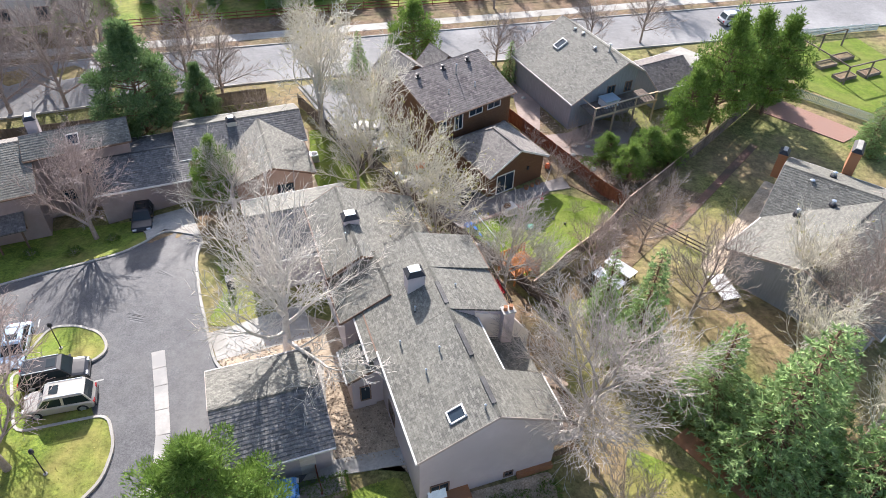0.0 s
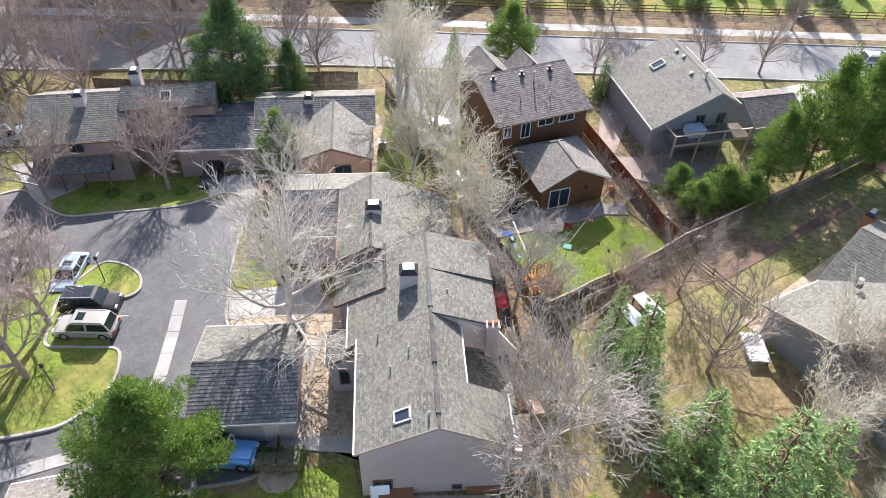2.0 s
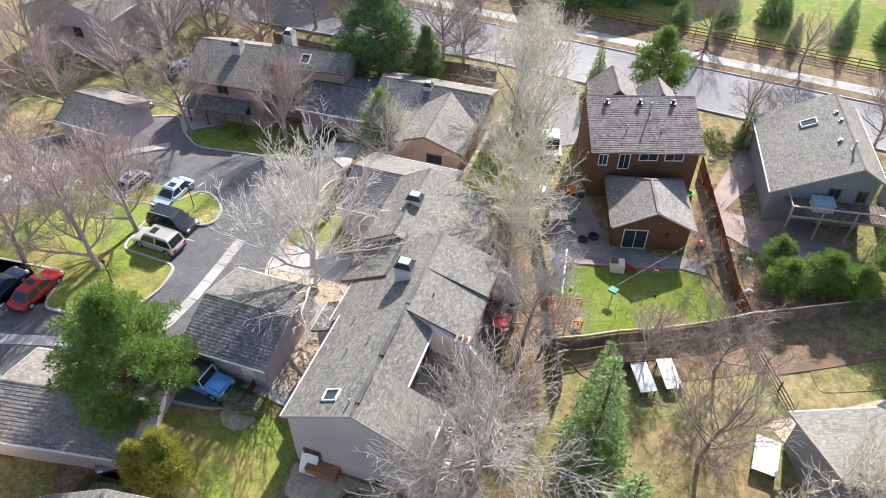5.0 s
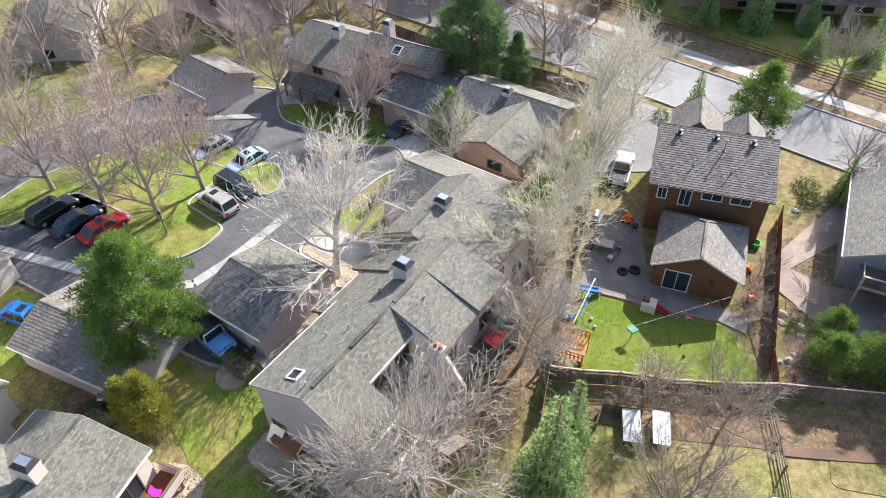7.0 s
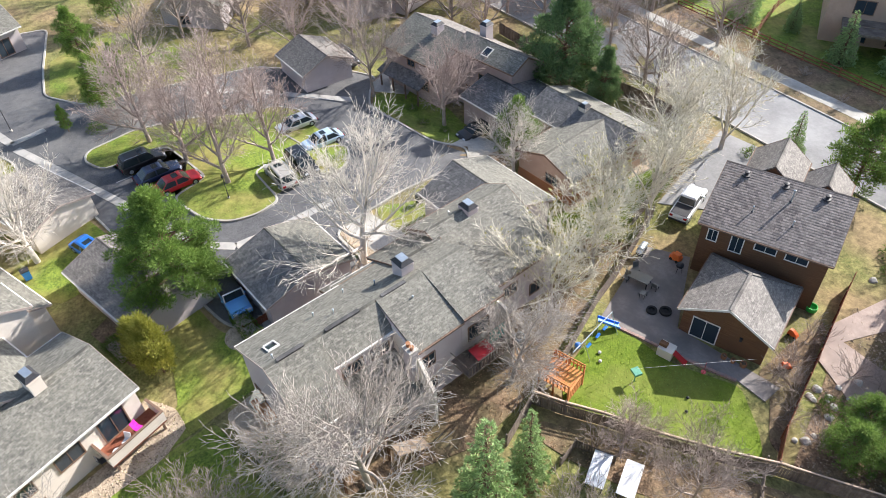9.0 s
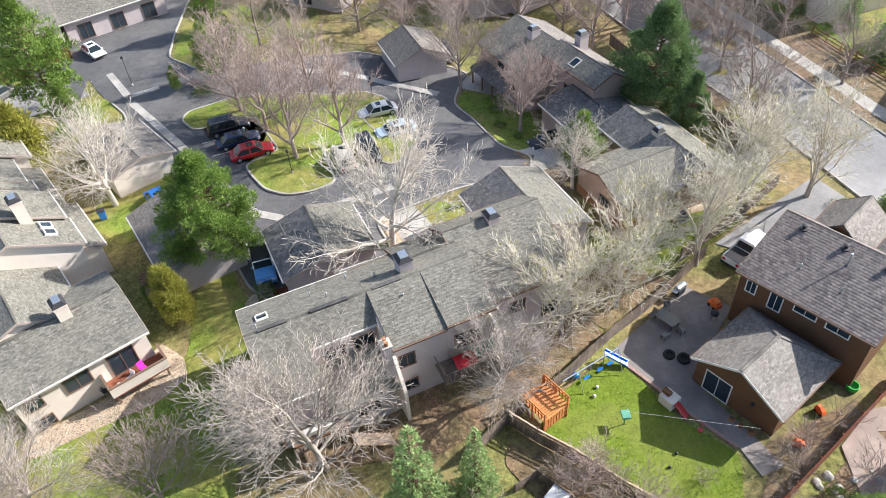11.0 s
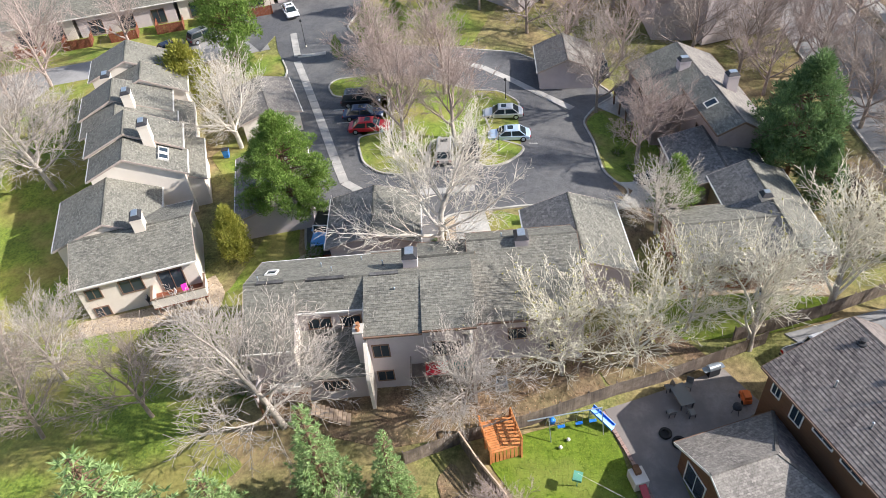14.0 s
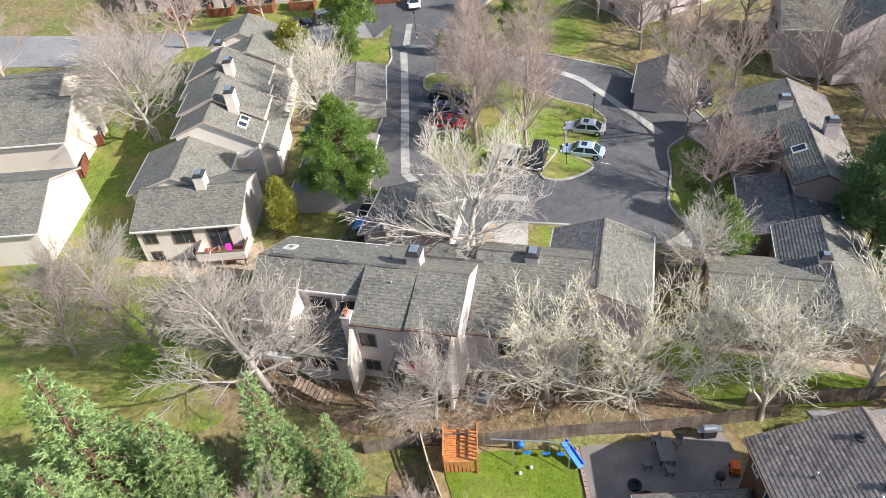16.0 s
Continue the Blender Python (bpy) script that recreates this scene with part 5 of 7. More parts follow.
lawn([(-26.5, 46.9), (-28.3, 45.6), (-34.8, 43.6), (-38.7, 41.6), (-41.6, 42.6), (-42, 47), (-36, 50.3), (-29, 50.5)], LAWN, "shaded lawn before the row houses")
lawn([(-13.8, 59.1), (-15.2, 66.3), (-12.6, 66), (-9.6, 61), (-7.8, 56.5), (-6.5, 52), (-8.4, 50.6), (-11.8, 52)], LUSH, "green strip of lawn by the tan house")
lawn([(5.4, 44.6), (1.6, 49.8), (4.0, 51.6), (7.2, 53.0), (10.8, 56.6), (14.6, 55.4), (16.6, 54.2), (14.8, 51.0), (12.6, 48.2), (9.9, 45.3), (8.0, 43.0)], LUSH, "bright green play-yard lawn", 0.06)
lawn([(-22.6, 12.6), (-30, 8.2), (-27, 5.5), (-20, 3.2), (-16, 8), (-18, 12)], LAWN, "green lawn between the garages")
lawn([(-44.0, 0.2), (-40.0, 2.4), (-37, 3.2), (-34, 1.0), (-36, -5), (-43, -5)], LAWN, "green lawn at the lane corner")
lawn([(-52, 5.6), (-49.5, 9), (-49.5, 16), (-51, 24), (-60, 24), (-68, 12), (-62, 5.2)], LAWN, "green lawn across the lane")
lawn([(4.8, 5.6), (10, 0), (6, -6), (-3, -16), (-14, -26), (-30, -28), (-34, -22), (-26, -16.5), (-12, -6.6)], LAWN, "shaded lawn behind the west row", 0.055)
lawn([(-53, -10), (-45.6, -16.5), (-36.6, -29.5), (-28.6, -42.5), (-36, -46), (-46, -32), (-56, -18)], LAWN, "sunny lawn before the far row")
lawn([(15, 33), (19, 26), (31, 31), (24, 43.5), (19, 47), (14, 42.5)], MEADOW, "sparse spring grass in the back yard")
lawn([(20, 57.5), (32.5, 70.5), (36, 66), (31, 57.5), (24.5, 51)], MEADOW, "thin shaded grass along the long fence")
lawn([(43, 80), (50, 74), (60, 82), (56, 94), (44, 89)], LUSH, "bright lawn with raised beds")
lawn([(8, 108), (40, 114), (44, 126), (4, 122)], LUSH, "bright lawn behind the rail fence")
lawn([(-30, 96), (-12, 103), (-8, 112), (-26, 108)], LAWN, "shaded lawn of the large house")
bed([(-7.2, 24.6), (-3, 25.6), (-1.6, 24.2), (-4.3, 31.5), (-6.4, 36.5), (-11.5, 38.0), (-10, 35), (-12, 33.2), (-9.7, 31.2)], label="river-rock bed between garage and townhouse", off=0.072)
bed([(-15.6, 32.2), (-16.4, 32.9), (-15.9, 34.2), (-9.4, 36.6), (-8.6, 33.5), (-11.8, 33.6)], label="kerbed tan gravel bed with a tree", off=0.088)
bed([(-8.2, 22.0), (-5.4, 22.5), (-5.5, 21.1), (-6.6, 20.5), (-7.8, 20.9)], label="small gravel bed at the hedge")
bed([(-3.4, 14.2), (-1.6, 16.4), (0.4, 17.0), (2.4, 15.2), (4.8, 10), (6.4, 7), (5.0, 5.6), (1.0, 12)], label="pale rock bed round the balcony")
bed([(7.4, 25.8), (9.6, 26.5), (9.2, 36), (7.2, 40), (-0.5, 50), (-4.6, 47.5), (-1.5, 40), (3, 34)], MULCH, "leaf-strewn brown ground behind the townhouses")
bed([(-5, 47), (-1, 50), (-6, 57), (-9.5, 52)], MULCH, "brown leaf litter below the trees")
bed([(-11.7, 54.0), (-12.8, 53.4), (-15.8, 61.5), (-17.0, 66.4), (-15.4, 66.4), (-13.9, 59.3)], label="tan gravel strip beside the tan house")
bed([(-0.9, 22.0), (0.3, 19.8), (3.6, 20.8), (8, 22.8), (7.6, 24.9), (3, 23.4)], label="grey rock bed at the foot of the gable wall")
bed([(7.5, 70), (10.2, 66), (14.6, 60), (17.8, 55.6), (21.5, 59.6), (20, 66), (14, 66), (10.5, 73)], MULCH, "rock garden of dry brown soil")
bed([(10.2, 58.6), (12.4, 58.0), (15.4, 55.6), (16.6, 55.6), (8.6, 66.4), (7.4, 66.6)], MULCH, "dry brown bed along the side fence")
bed([(10.5, 40.2), (8.8, 40.8), (10.6, 43.2), (13.5, 46.4), (18.2, 53.2), (23, 58.5), (26.5, 57), (20, 49.5), (15.5, 44), (12.5, 41.5)], MULCH, "shaded brown strip behind the lattice fence")
bed([(24, 44.5), (22.4, 45.5), (33, 60), (34.5, 58.5)], label="pale gravel edge of the grey house")
bed([(-26.5, 46.4), (-25.6, 49.4), (-23, 51.6), (-19.6, 51.4), (-14, 48.6), (-17, 46.6), (-21.3, 47.8)], MULCH, "shaded planting bed before the tan house")
drape("lawn", band(18.9, 40), 0.03, LAWN, "lawns beyond the rail fence", "lawn", size=6)
slab([(-8.5, 23.5), (-7.9, 24.8), (-2.4, 26.2), (-1.7, 25.0)], "pale concrete walk to the town house door", 0.09)
slab([(-17.7, 35.5), (-16.4, 32.9), (-9.5, 35.6), (-11.2, 38.9)], "bright concrete driveway slab", 0.1)
slab([(-10, 32.7), (-8.5, 33.3), (-8.3, 31.2), (-9.6, 30.9)], "short concrete walk beside the garage", 0.1)
# patio colour is darkened to carry the shade that lies over it
slab([(1.2, 50.0), (-5.2, 58.0), (-2.4, 61.0), (4.2, 55.4), (12.0, 59.2), (12.6, 57.4), (10.3, 56.7), (7.1, 54.2), (4.0, 52.0)], "concrete patio round the annex, darkened in colour for shade", 0.1, material("shaded_patio_concrete", (0.24, 0.215, 0.2), (0.31, 0.28, 0.26), 3, 0.85, 0.4, (0.2, 0.18, 0.17)))
slab([(-18, 75.2), (-12.8, 77.4), (-6.4, 67.6), (-10.0, 62.4)], "worn grey concrete driveway beside the cedar house", 0.09, STREET)
slab([(7.3, 80.5), (9.6, 80.2), (10.8, 74), (10.2, 66.6), (13.4, 67.4), (17, 70.3), (21.5, 70), (19.6, 65.6), (15.5, 63.0), (11, 63.6), (8.4, 67), (7.7, 74)], "pinkish concrete garden path and patio", 0.1, material("pink_concrete", (0.36, 0.28, 0.24), (0.44, 0.35, 0.3), 3, 0.85, 0.4, (0.3, 0.24, 0.21)))
slab([(24, 84.5), (30.6, 89.2), (33, 87), (30, 82), (27, 80.5)], "concrete drive of the grey house", 0.09)
slab([(40, 76), (47, 69.6), (44, 67.5), (36.5, 73.5)], "brick-red paved drive behind the fence", 0.09, material("red_pavers", (0.3, 0.17, 0.13), (0.38, 0.23, 0.18), 5, 0.9, 0.5, (0.33, 0.2, 0.16)))
slab([(-45.6, 44.2), (-42.3, 42.2), (-40.5, 46.5), (-46.5, 50.5), (-50, 47)], "pale concrete drive with sunlit patch", 0.1)
slab([(-29, 50.3), (-24.3, 52.2), (-21.8, 47.6), (-25.5, 48.6), (-26.5, 46.9), (-27, 48)], "shaded concrete drive of the tan house", 0.1)
slab([(-9.4, 12.8), (-8.2, 14.4), (-12.4, 17.0), (-13.8, 15.6)], "narrow concrete parking pad below the pine", 0.08, ASPHALT)
slab([(-11.5, 10.4), (-6.6, 13.6), (-7.2, 14.6), (-13.4, 12.2)], "brown paved court between the row houses", 0.08, MULCH)
slab([(-52, -9), (-45, -3), (-40, -10.4), (-28, -22), (-20, -36), (-12, -52), (-2, -70), (-14, -74), (-22, -56), (-28, -42), (-36, -29), (-45, -16)], "asphalt lane behind the west row", 0.05, STREET)
slab([(-50, -4.5), (-56, -10), (-62, -15), (-57, -17), (-50, -12), (-44, -4)], "asphalt lane joining the court", 0.055, ASPHALT)
slab([(16.2, 27.6), (20.8, 22.2), (21.8, 23.0), (17.4, 28.6)], "red brick garden path", 0.06, BRICK)
# darker red-brown than BRICK: fence and tree shade painted into the edging
slab([(20.6, 50.8), (33.4, 66.6), (34.0, 66.0), (21.3, 50.4)], "red brick edging along the shaded yard", 0.1, material("shaded_brick", (0.17, 0.09, 0.065), (0.26, 0.15, 0.11), 6, 0.9, 0.5, (0.14, 0.1, 0.07)))


# ---------------------------------------------------------------- fences
def fence(label, line, height, mat, board=0.16, gap=0.01, post_every=2.4, rails=2, name="fence", solid=True, lattice=0.0):
    """A timber fence along a line: posts and rails as parts, its many thin boards joined."""
    x0, y0 = line[0]
    t = thing(name, label, "fence", x0, y0, float(ground(x0, y0)))
    boards, pm = Geo(), None
    z00 = float(ground(x0, y0))
    rng = random.Random(len(label) + int(x0 * 3))
    for (ax, ay), (bx, by) in zip(line, line[1:]):
        a, b = Vector((ax - x0, ay - y0, 0)), Vector((bx - x0, by - y0, 0))
        ln = (b - a).length
        d = (b - a) / ln
        s = Vector((-d.y, d.x, 0))
        np_ = max(1, round(ln / post_every))
        for k in range(np_):
            p = a + d * ln * k / np_
            zz = float(ground(x0 + p.x, y0 + p.y)) - z00
            if pm is None:
                pm = Geo().box(-0.05, -0.05, -0.3, 0.05, 0.05, height + 0.08).make("post", mat, t)
                o = pm
            else:
                o = new("post", pm.data)
                o.parent = t
            o.location = (p.x + s.x * 0.07, p.y + s.y * 0.07, zz)
            o.rotation_euler = (0, 0, math.atan2(d.y, d.x))
            q = a + d * ln * (k + 1) / np_
            zq = float(ground(x0 + q.x, y0 + q.y)) - z00
            for r in range(rails):
                h = height * (0.18 + 0.68 * r / max(1, rails - 1))
                Geo().beam((p.x + s.x * 0.03, p.y + s.y * 0.03, zz + h), (q.x + s.x * 0.03, q.y + s.y * 0.03, zq + h), 0.05, 0.12).make("rail", mat, t)
            if solid:
                m = max(1, int((q - p).length / (board + gap)))
                for j in range(m):
                    c = p.lerp(q, (j + 0.5) / m)
                    zc = zz + (zq - zz) * (j + 0.5) / m
                    hh = height - lattice + rng.gauss(0, 0.012)
                    w = board / 2
                    boards.add([c - d * w - s * 0.012 + Vector((0, 0, zc + 0.04)), c + d * w - s * 0.012 + Vector((0, 0, zc + 0.04)), c + d * w + s * 0.012 + Vector((0, 0, zc + 0.04)), c - d * w + s * 0.012 + Vector((0, 0, zc + 0.04)),
                                c - d * w - s * 0.012 + Vector((0, 0, zc + hh)), c + d * w - s * 0.012 + Vector((0, 0, zc + hh)), c + d * w + s * 0.012 + Vector((0, 0, zc + hh)), c - d * w + s * 0.012 + Vector((0, 0, zc + hh))],
                               [(4, 5, 6, 7), (0, 1, 5, 4), (1, 2, 6, 5), (2, 3, 7, 6), (3, 0, 4, 7)])
                    if lattice:
                        zl = Vector((0, 0, zc + height - lattice))
                        tp = Vector((0, 0, lattice))
                        boards.beam(c - d * w + zl, c + d * w + zl + tp, 0.015, 0.03)
                        boards.beam(c + d * w + zl, c - d * w + zl + tp, 0.015, 0.03)
                if lattice:
                    Geo().beam((p.x, p.y, zz + height), (q.x, q.y, zq + height), 0.1, 0.05).make("cap_rail", WOOD_PALE, t)
    if boards.v:
        tagged(boards.make("boarding", mat, t), kind="stuff")
    return t


fence("dark weathered fence topped with lattice round the play yard", [(7.4, 40.9), (9.0, 42.7), (10.6, 44.9), (13.1, 47.7), (15.4, 50.8), (17.7, 54.2), (22.1, 59.0)], 1.7, WOOD_GREY, lattice=0.45)
fence("long dark lattice-topped fence along the yard", [(22.1, 59.0), (27.4, 64.8), (33.9, 72.2), (38, 77)], 1.7, WOOD_GREY, lattice=0.45)
fence("reddish board fence between the gardens", [(17.6, 54.3), (15.6, 56.5), (12.6, 61.0), (9.6, 65.4), (7.0, 69.2), (5.4, 71.6)], 1.7, WOOD_RED)
fence("weathered board fence behind the townhouses", [(10.0, 37.8), (7.3, 41.0), (4.3, 45.2), (-0.4, 50.6), (-2.5, 53.5), (-6.0, 57.9), (-8.6, 61.0)], 1.5, WOOD_GREY)
fence("weathered board fence along the drive", [(-8.2, 58.6), (-9.9, 61.2), (-12.9, 65.6), (-17.2, 71.2)], 1.6, WOOD_GREY)
fence("tan board fence by the street", [(-52, 63.6), (-40, 66.8), (-27, 70.2), (-20.9, 71.9)], 1.7, WOOD_GREY)
fence("low timber fence of the garden plots", [(12.6, 40.6), (11.6, 42.2), (13.6, 44.2)], 1.0, WOOD_GREY)
fence("dark wire-and-timber yard fence", [(16.8, 54.0), (20.4, 50.6), (23.6, 47.2)], 1.2, WOOD_GREY, solid=False, rails=3)
fence("split-rail fence of weathered red timber across the street", street_line(18.2, -46, 74, 12), 1.3, WOOD_RED, solid=False, rails=3, post_every=2.6)
fence("split-rail fence climbing beside the large house", [(-34, 91.6), (-40, 100), (-46, 112)], 1.3, WOOD_RED, solid=False, rails=3)
fence("pale green picket fence beside the garden", [(37, 81), (47.5, 73), (56, 67)], 1.1, material("pale_green_paint", (0.5, 0.58, 0.52), (0.6, 0.66, 0.6), 4, 0.7), board=0.1, gap=0.08)
fence("pale picket fence along the street garden", [(40, 91.6), (60, 96.5)], 1.1, material("pale_blue_paint", (0.55, 0.62, 0.62), (0.65, 0.7, 0.7), 4, 0.7), board=0.1, gap=0.08)
fence("red cedar patio fence", [(-3.6, -14.2), (-1.6, -12.0), (0.2, -13.6)], 1.5, WOOD_RED)
fence("red cedar patio fence of the cream house", [(-9.0, -19.0), (-7.0, -16.0), (-4.6, -17.8)], 1.5, WOOD_RED)
for k in range(6):
    px, py = -37.6 - 0.55 * 6.6 * k, -40.4 + 0.83 * 6.6 * k
    fence("orange-red patio fence of the far row", [(px, py), (px + 2.2, py + 1.5), (px + 0.1, py + 4.7), (px - 2.1, py + 3.2)], 1.4, WOOD_RED)
fence("timber path fence beside the garage", [row(-5.6, 2.2), row(-5.8, 9.6)], 0.9, WOOD_RED)


# ---------------------------------------------------------------- cars
def paint(name, c, metal=0.2):
    m = material(name, c, [v * 1.05 for v in c], 3, 0.28, metal=metal, bump=0, spec=0.6)
    m.node_tree.nodes["Principled BSDF"].inputs["Coat Weight"].default_value = 0.5
    return m


LAMP_RED = glass_material("tail_lamp_red", (0.4, 0.02, 0.02))
LAMP_CLEAR = glass_material("head_lamp_clear", (0.7, 0.72, 0.75))


def quadpane(name, pts, mat, parent, inset=0.1, lift=0.012):
    p = [Vector(q) for q in pts]
    c = sum(p, Vector()) / 4
    n = (p[1] - p[0]).cross(p[2] - p[0]).normalized()
    if n.dot(c - Vector((0, 0, 0.8))) < 0:
        n = -n
    q = [v.lerp(c, inset) for v in p]
    Geo().add([v + n * lift for v in q] + [v - n * 0.02 for v in q], [(0, 1, 2, 3), (7, 6, 5, 4), (0, 4, 5, 1), (1, 5, 6, 2), (2, 6, 7, 3), (3, 7, 4, 0)]).make(name, mat, parent)


def car(label, x, y, yaw, mat, kind="sedan", z=None):
    t = thing("car", label, "car", x, y, (float(ground(x, y)) + 0.055) if z is None else z, yaw)
    P = {"sedan": (4.7, 1.82, 0.78, 1.42, (1.25, 0.55, -1.15, -1.85), 0.62, 0.33), "suv": (4.65, 1.85, 0.98, 1.76, (1.3, 0.75, -1.85, -2.2), 0.68, 0.37), "jeep": (4.3, 1.8, 1.1, 1.85, (0.55, 0.35, -1.9, -2.05), 0.72, 0.42), "pickup": (5.4, 1.9, 1.05, 1.8, (1.25, 0.7, -0.6, -0.85), 0.7, 0.4)}[kind]
    L, W, belt, top, (c0, c1, c2, c3), tw, wr = P
    hl, hw = L / 2, W / 2
    low = 0.28
    prof = [(-hl, 0.45), (-hl + 0.05, low), (hl - 0.1, low), (hl, 0.45), (hl - 0.02, belt - 0.25), (hl - 0.25, belt - 0.1), (c0, belt), (c3, belt), (-hl + 0.12, belt - 0.05), (-hl, belt - 0.2)]
    n = len(prof)
    g = Geo()
    half = [(-hw, 0.8, 0.93), (-hw + 0.05, 0.93, 0.96), (-hw + 0.25, 0.99, 0.985), (-hw * 0.4, 1.0, 1.0)]
    st = half + [(-q, k, e) for q, k, e in reversed(half)]
    vs = []
    for yy, k, e in st:
        for px, pz in prof:
            vs.append((px * e, yy, 0.55 + (pz - 0.55) * k))
    fs = [tuple(range(n)), tuple(reversed(range(7 * n, 8 * n)))]
    for j in range(7):
        for i in range(n):
            i2 = (i + 1) % n
            fs.append((j * n + i, (j + 1) * n + i, (j + 1) * n + i2, j * n + i2))
    g.add(vs, fs).make("body", mat, t)
    a = hw - 0.06
    b = a * tw / 0.78 if kind != "jeep" else a * 0.95
    bb = [(c0, -a, belt - 0.01), (c0, a, belt - 0.01), (c3, a, belt - 0.01), (c3, -a, belt - 0.01)]
    tt = [(c1, -b, top), (c1, b, top), (c2, b, top), (c2, -b, top)]
    mid = (c1 + c2) / 2
    crown = [(mid + (px - mid) * 0.8, py * 0.8, pz) for px, py, pz in tt]
    tt = [(px, py, pz - 0.09) for px, py, pz in tt]
    Geo().add(bb + tt + crown, [(3, 2, 1, 0), (8, 9, 10, 11)] + [(i + o, (i + 1) % 4 + o, (i + 1) % 4 + 4 + o, i + 4 + o) for o in (0, 4) for i in range(4)]).make("cabin", DARK if kind == "jeep" else mat, t)
    quadpane("windscreen", (bb[0], bb[1], tt[1], tt[0]), CARGLASS, t)
    quadpane("rear_window", (bb[2], bb[3], tt[3], tt[2]), CARGLASS, t, 0.14)
    for s, i in ((-1, 0), (1, 1)):
        mid = (c1 + c2) / 2
        f0, f1, r0, r1 = Vector(bb[0 if s < 0 else 1]), Vector(tt[0 if s < 0 else 1]), Vector(bb[3 if s < 0 else 2]), Vector(tt[3 if s < 0 else 2])
        m0, m1 = f0.lerp(r0, 0.48), f1.lerp(r1, 0.45)
        quadpane("side_window", (f0, m0, m1, f1), CARGLASS, t, 0.12)
        quadpane("side_window", (m0, r0, r1, m1), CARGLASS, t, 0.12)
        Geo().box(c0 - 0.3, s * (a + 0.02) if s > 0 else -a - 0.2, belt, c0 - 0.15, s * (a + 0.2) if s > 0 else -a - 0.02, belt + 0.14).make("mirror", mat, t)
    if kind in ("suv", "sedan"):
        Geo().box(c1 - 0.95, -0.38, top + 0.003, c1 - 0.35, 0.38, top + 0.018).make("sunroof", CARGLASS, t)
    if kind == "suv":
        for s in (-1, 1):
            Geo().beam((c1 - 0.2, s * (b - 0.08), top + 0.02), (c2 + 0.15, s * (b - 0.08), top + 0.02), 0.05, 0.05).make("roof_rail", METAL, t)
    if kind == "pickup":
        Geo().box(-hl + 0.1, -hw + 0.15, belt + 0.002, c3 - 0.08, hw - 0.15, belt + 0.02).make("bed_floor", DARK, t)
    if kind == "jeep":
        fr = Geo()
        for p in (0, 1):
            fr.beam((c0 + 0.03, bb[p][1], belt), (c1 + 0.04, tt[p][1], top - 0.05), 0.09, 0.07)
        fr.beam((c1 + 0.04, -b, top - 0.05), (c1 + 0.04, b, top - 0.05), 0.09, 0.07)
        fr.make("windscreen_frame", WHITE, t)
        Geo().box(c0 + 0.1, -hw + 0.3, belt, hl - 0.25, hw - 0.3, belt + 0.03).make("bonnet", mat, t)
        for k in range(7):
            Geo().box(hl - 0.02, -0.36 + k * 0.11, 0.62, hl + 0.03, -0.3 + k * 0.11, 0.95).make("grille_slot", DARK, t)
    for s in (-1, 1):
        Geo().box(hl - 0.14, s * (hw - 0.3) - 0.17, belt - 0.33, hl + 0.012, s * (hw - 0.3) + 0.17, belt - 0.18).make("headlight", LAMP_CLEAR, t)
        Geo().box(-hl - 0.012, s * (hw - 0.28) - 0.15, belt - 0.34, -hl + 0.1, s * (hw - 0.28) + 0.15, belt - 0.16).make("tail_light", LAMP_RED, t)
        for fx in (hl - 0.85, -hl + 0.85):
            w = Geo().tube([(fx, s * (hw - 0.2), wr), (fx, s * (hw + 0.01), wr)], [wr, wr], 16).make("wheel", RUBBER, t)
            Geo().tube([(fx, s * (hw + 0.0), wr), (fx, s * (hw + 0.025), wr)], [wr * 0.62, wr * 0.58], 10).make("rim", METAL, w)
    Geo().box(hl - 0.05, -hw + 0.1, 0.34, hl + 0.05, hw - 0.1, 0.5).make("bumper", DARK, t)
    Geo().box(-hl - 0.05, -hw + 0.1, 0.36, -hl + 0.05, hw - 0.1, 0.52).make("bumper", DARK, t)
    return t


SILVER = paint("silver_paint", (0.62, 0.63, 0.64), 0.4)
CHAMP = paint("champagne_paint", (0.55, 0.52, 0.47), 0.4)
PALEBLUE = paint("pale_blue_paint", (0.5, 0.62, 0.75), 0.3)
BLACK = paint("black_paint", (0.012, 0.013, 0.016), 0.1)
NAVY = paint("navy_paint", (0.015, 0.03, 0.08), 0.2)
RED = paint("red_paint", (0.42, 0.012, 0.02), 0.1)
BLUE = paint("bright_blue_paint", (0.16, 0.45, 0.9), 0.1)
BLUE2 = paint("blue_paint", (0.02, 0.2, 0.7), 0.1)
GREYP = paint("grey_paint", (0.2, 0.2, 0.19), 0.5)
WHITE = paint("white_paint", (0.75, 0.76, 0.78), 0.0)
car("silver-beige sport utility car parked by the lawn island", -26.1, 28.7, 196, CHAMP, "suv")
car("black sport utility car with roof rack beside the island", -27.6, 31.1, 18, BLACK, "suv")
car("pale blue saloon in the parking court", -32.2, 34.2, 286, PALEBLUE, "sedan")
car("silver saloon in the parking court", -36.9, 32.2, 286, SILVER, "sedan")
car("black sport utility car parked at the island", -33.9, 15.6, 108, BLACK, "suv")
car("navy saloon parked between two cars", -31.2, 17.0, 108, NAVY, "sedan")
car("red saloon parked nose-in at the island", -28.8, 18.8, 108, RED, "sedan")
car("bright blue off-road car with a black top", -10.5, 21.95, 14, BLUE, "jeep")
car("grey saloon parked below the pine", -11.4, 14.9, -35, GREYP, "sedan")
car("blue car behind the tan garage", -21.6, 10.6, 35, BLUE2, "sedan")
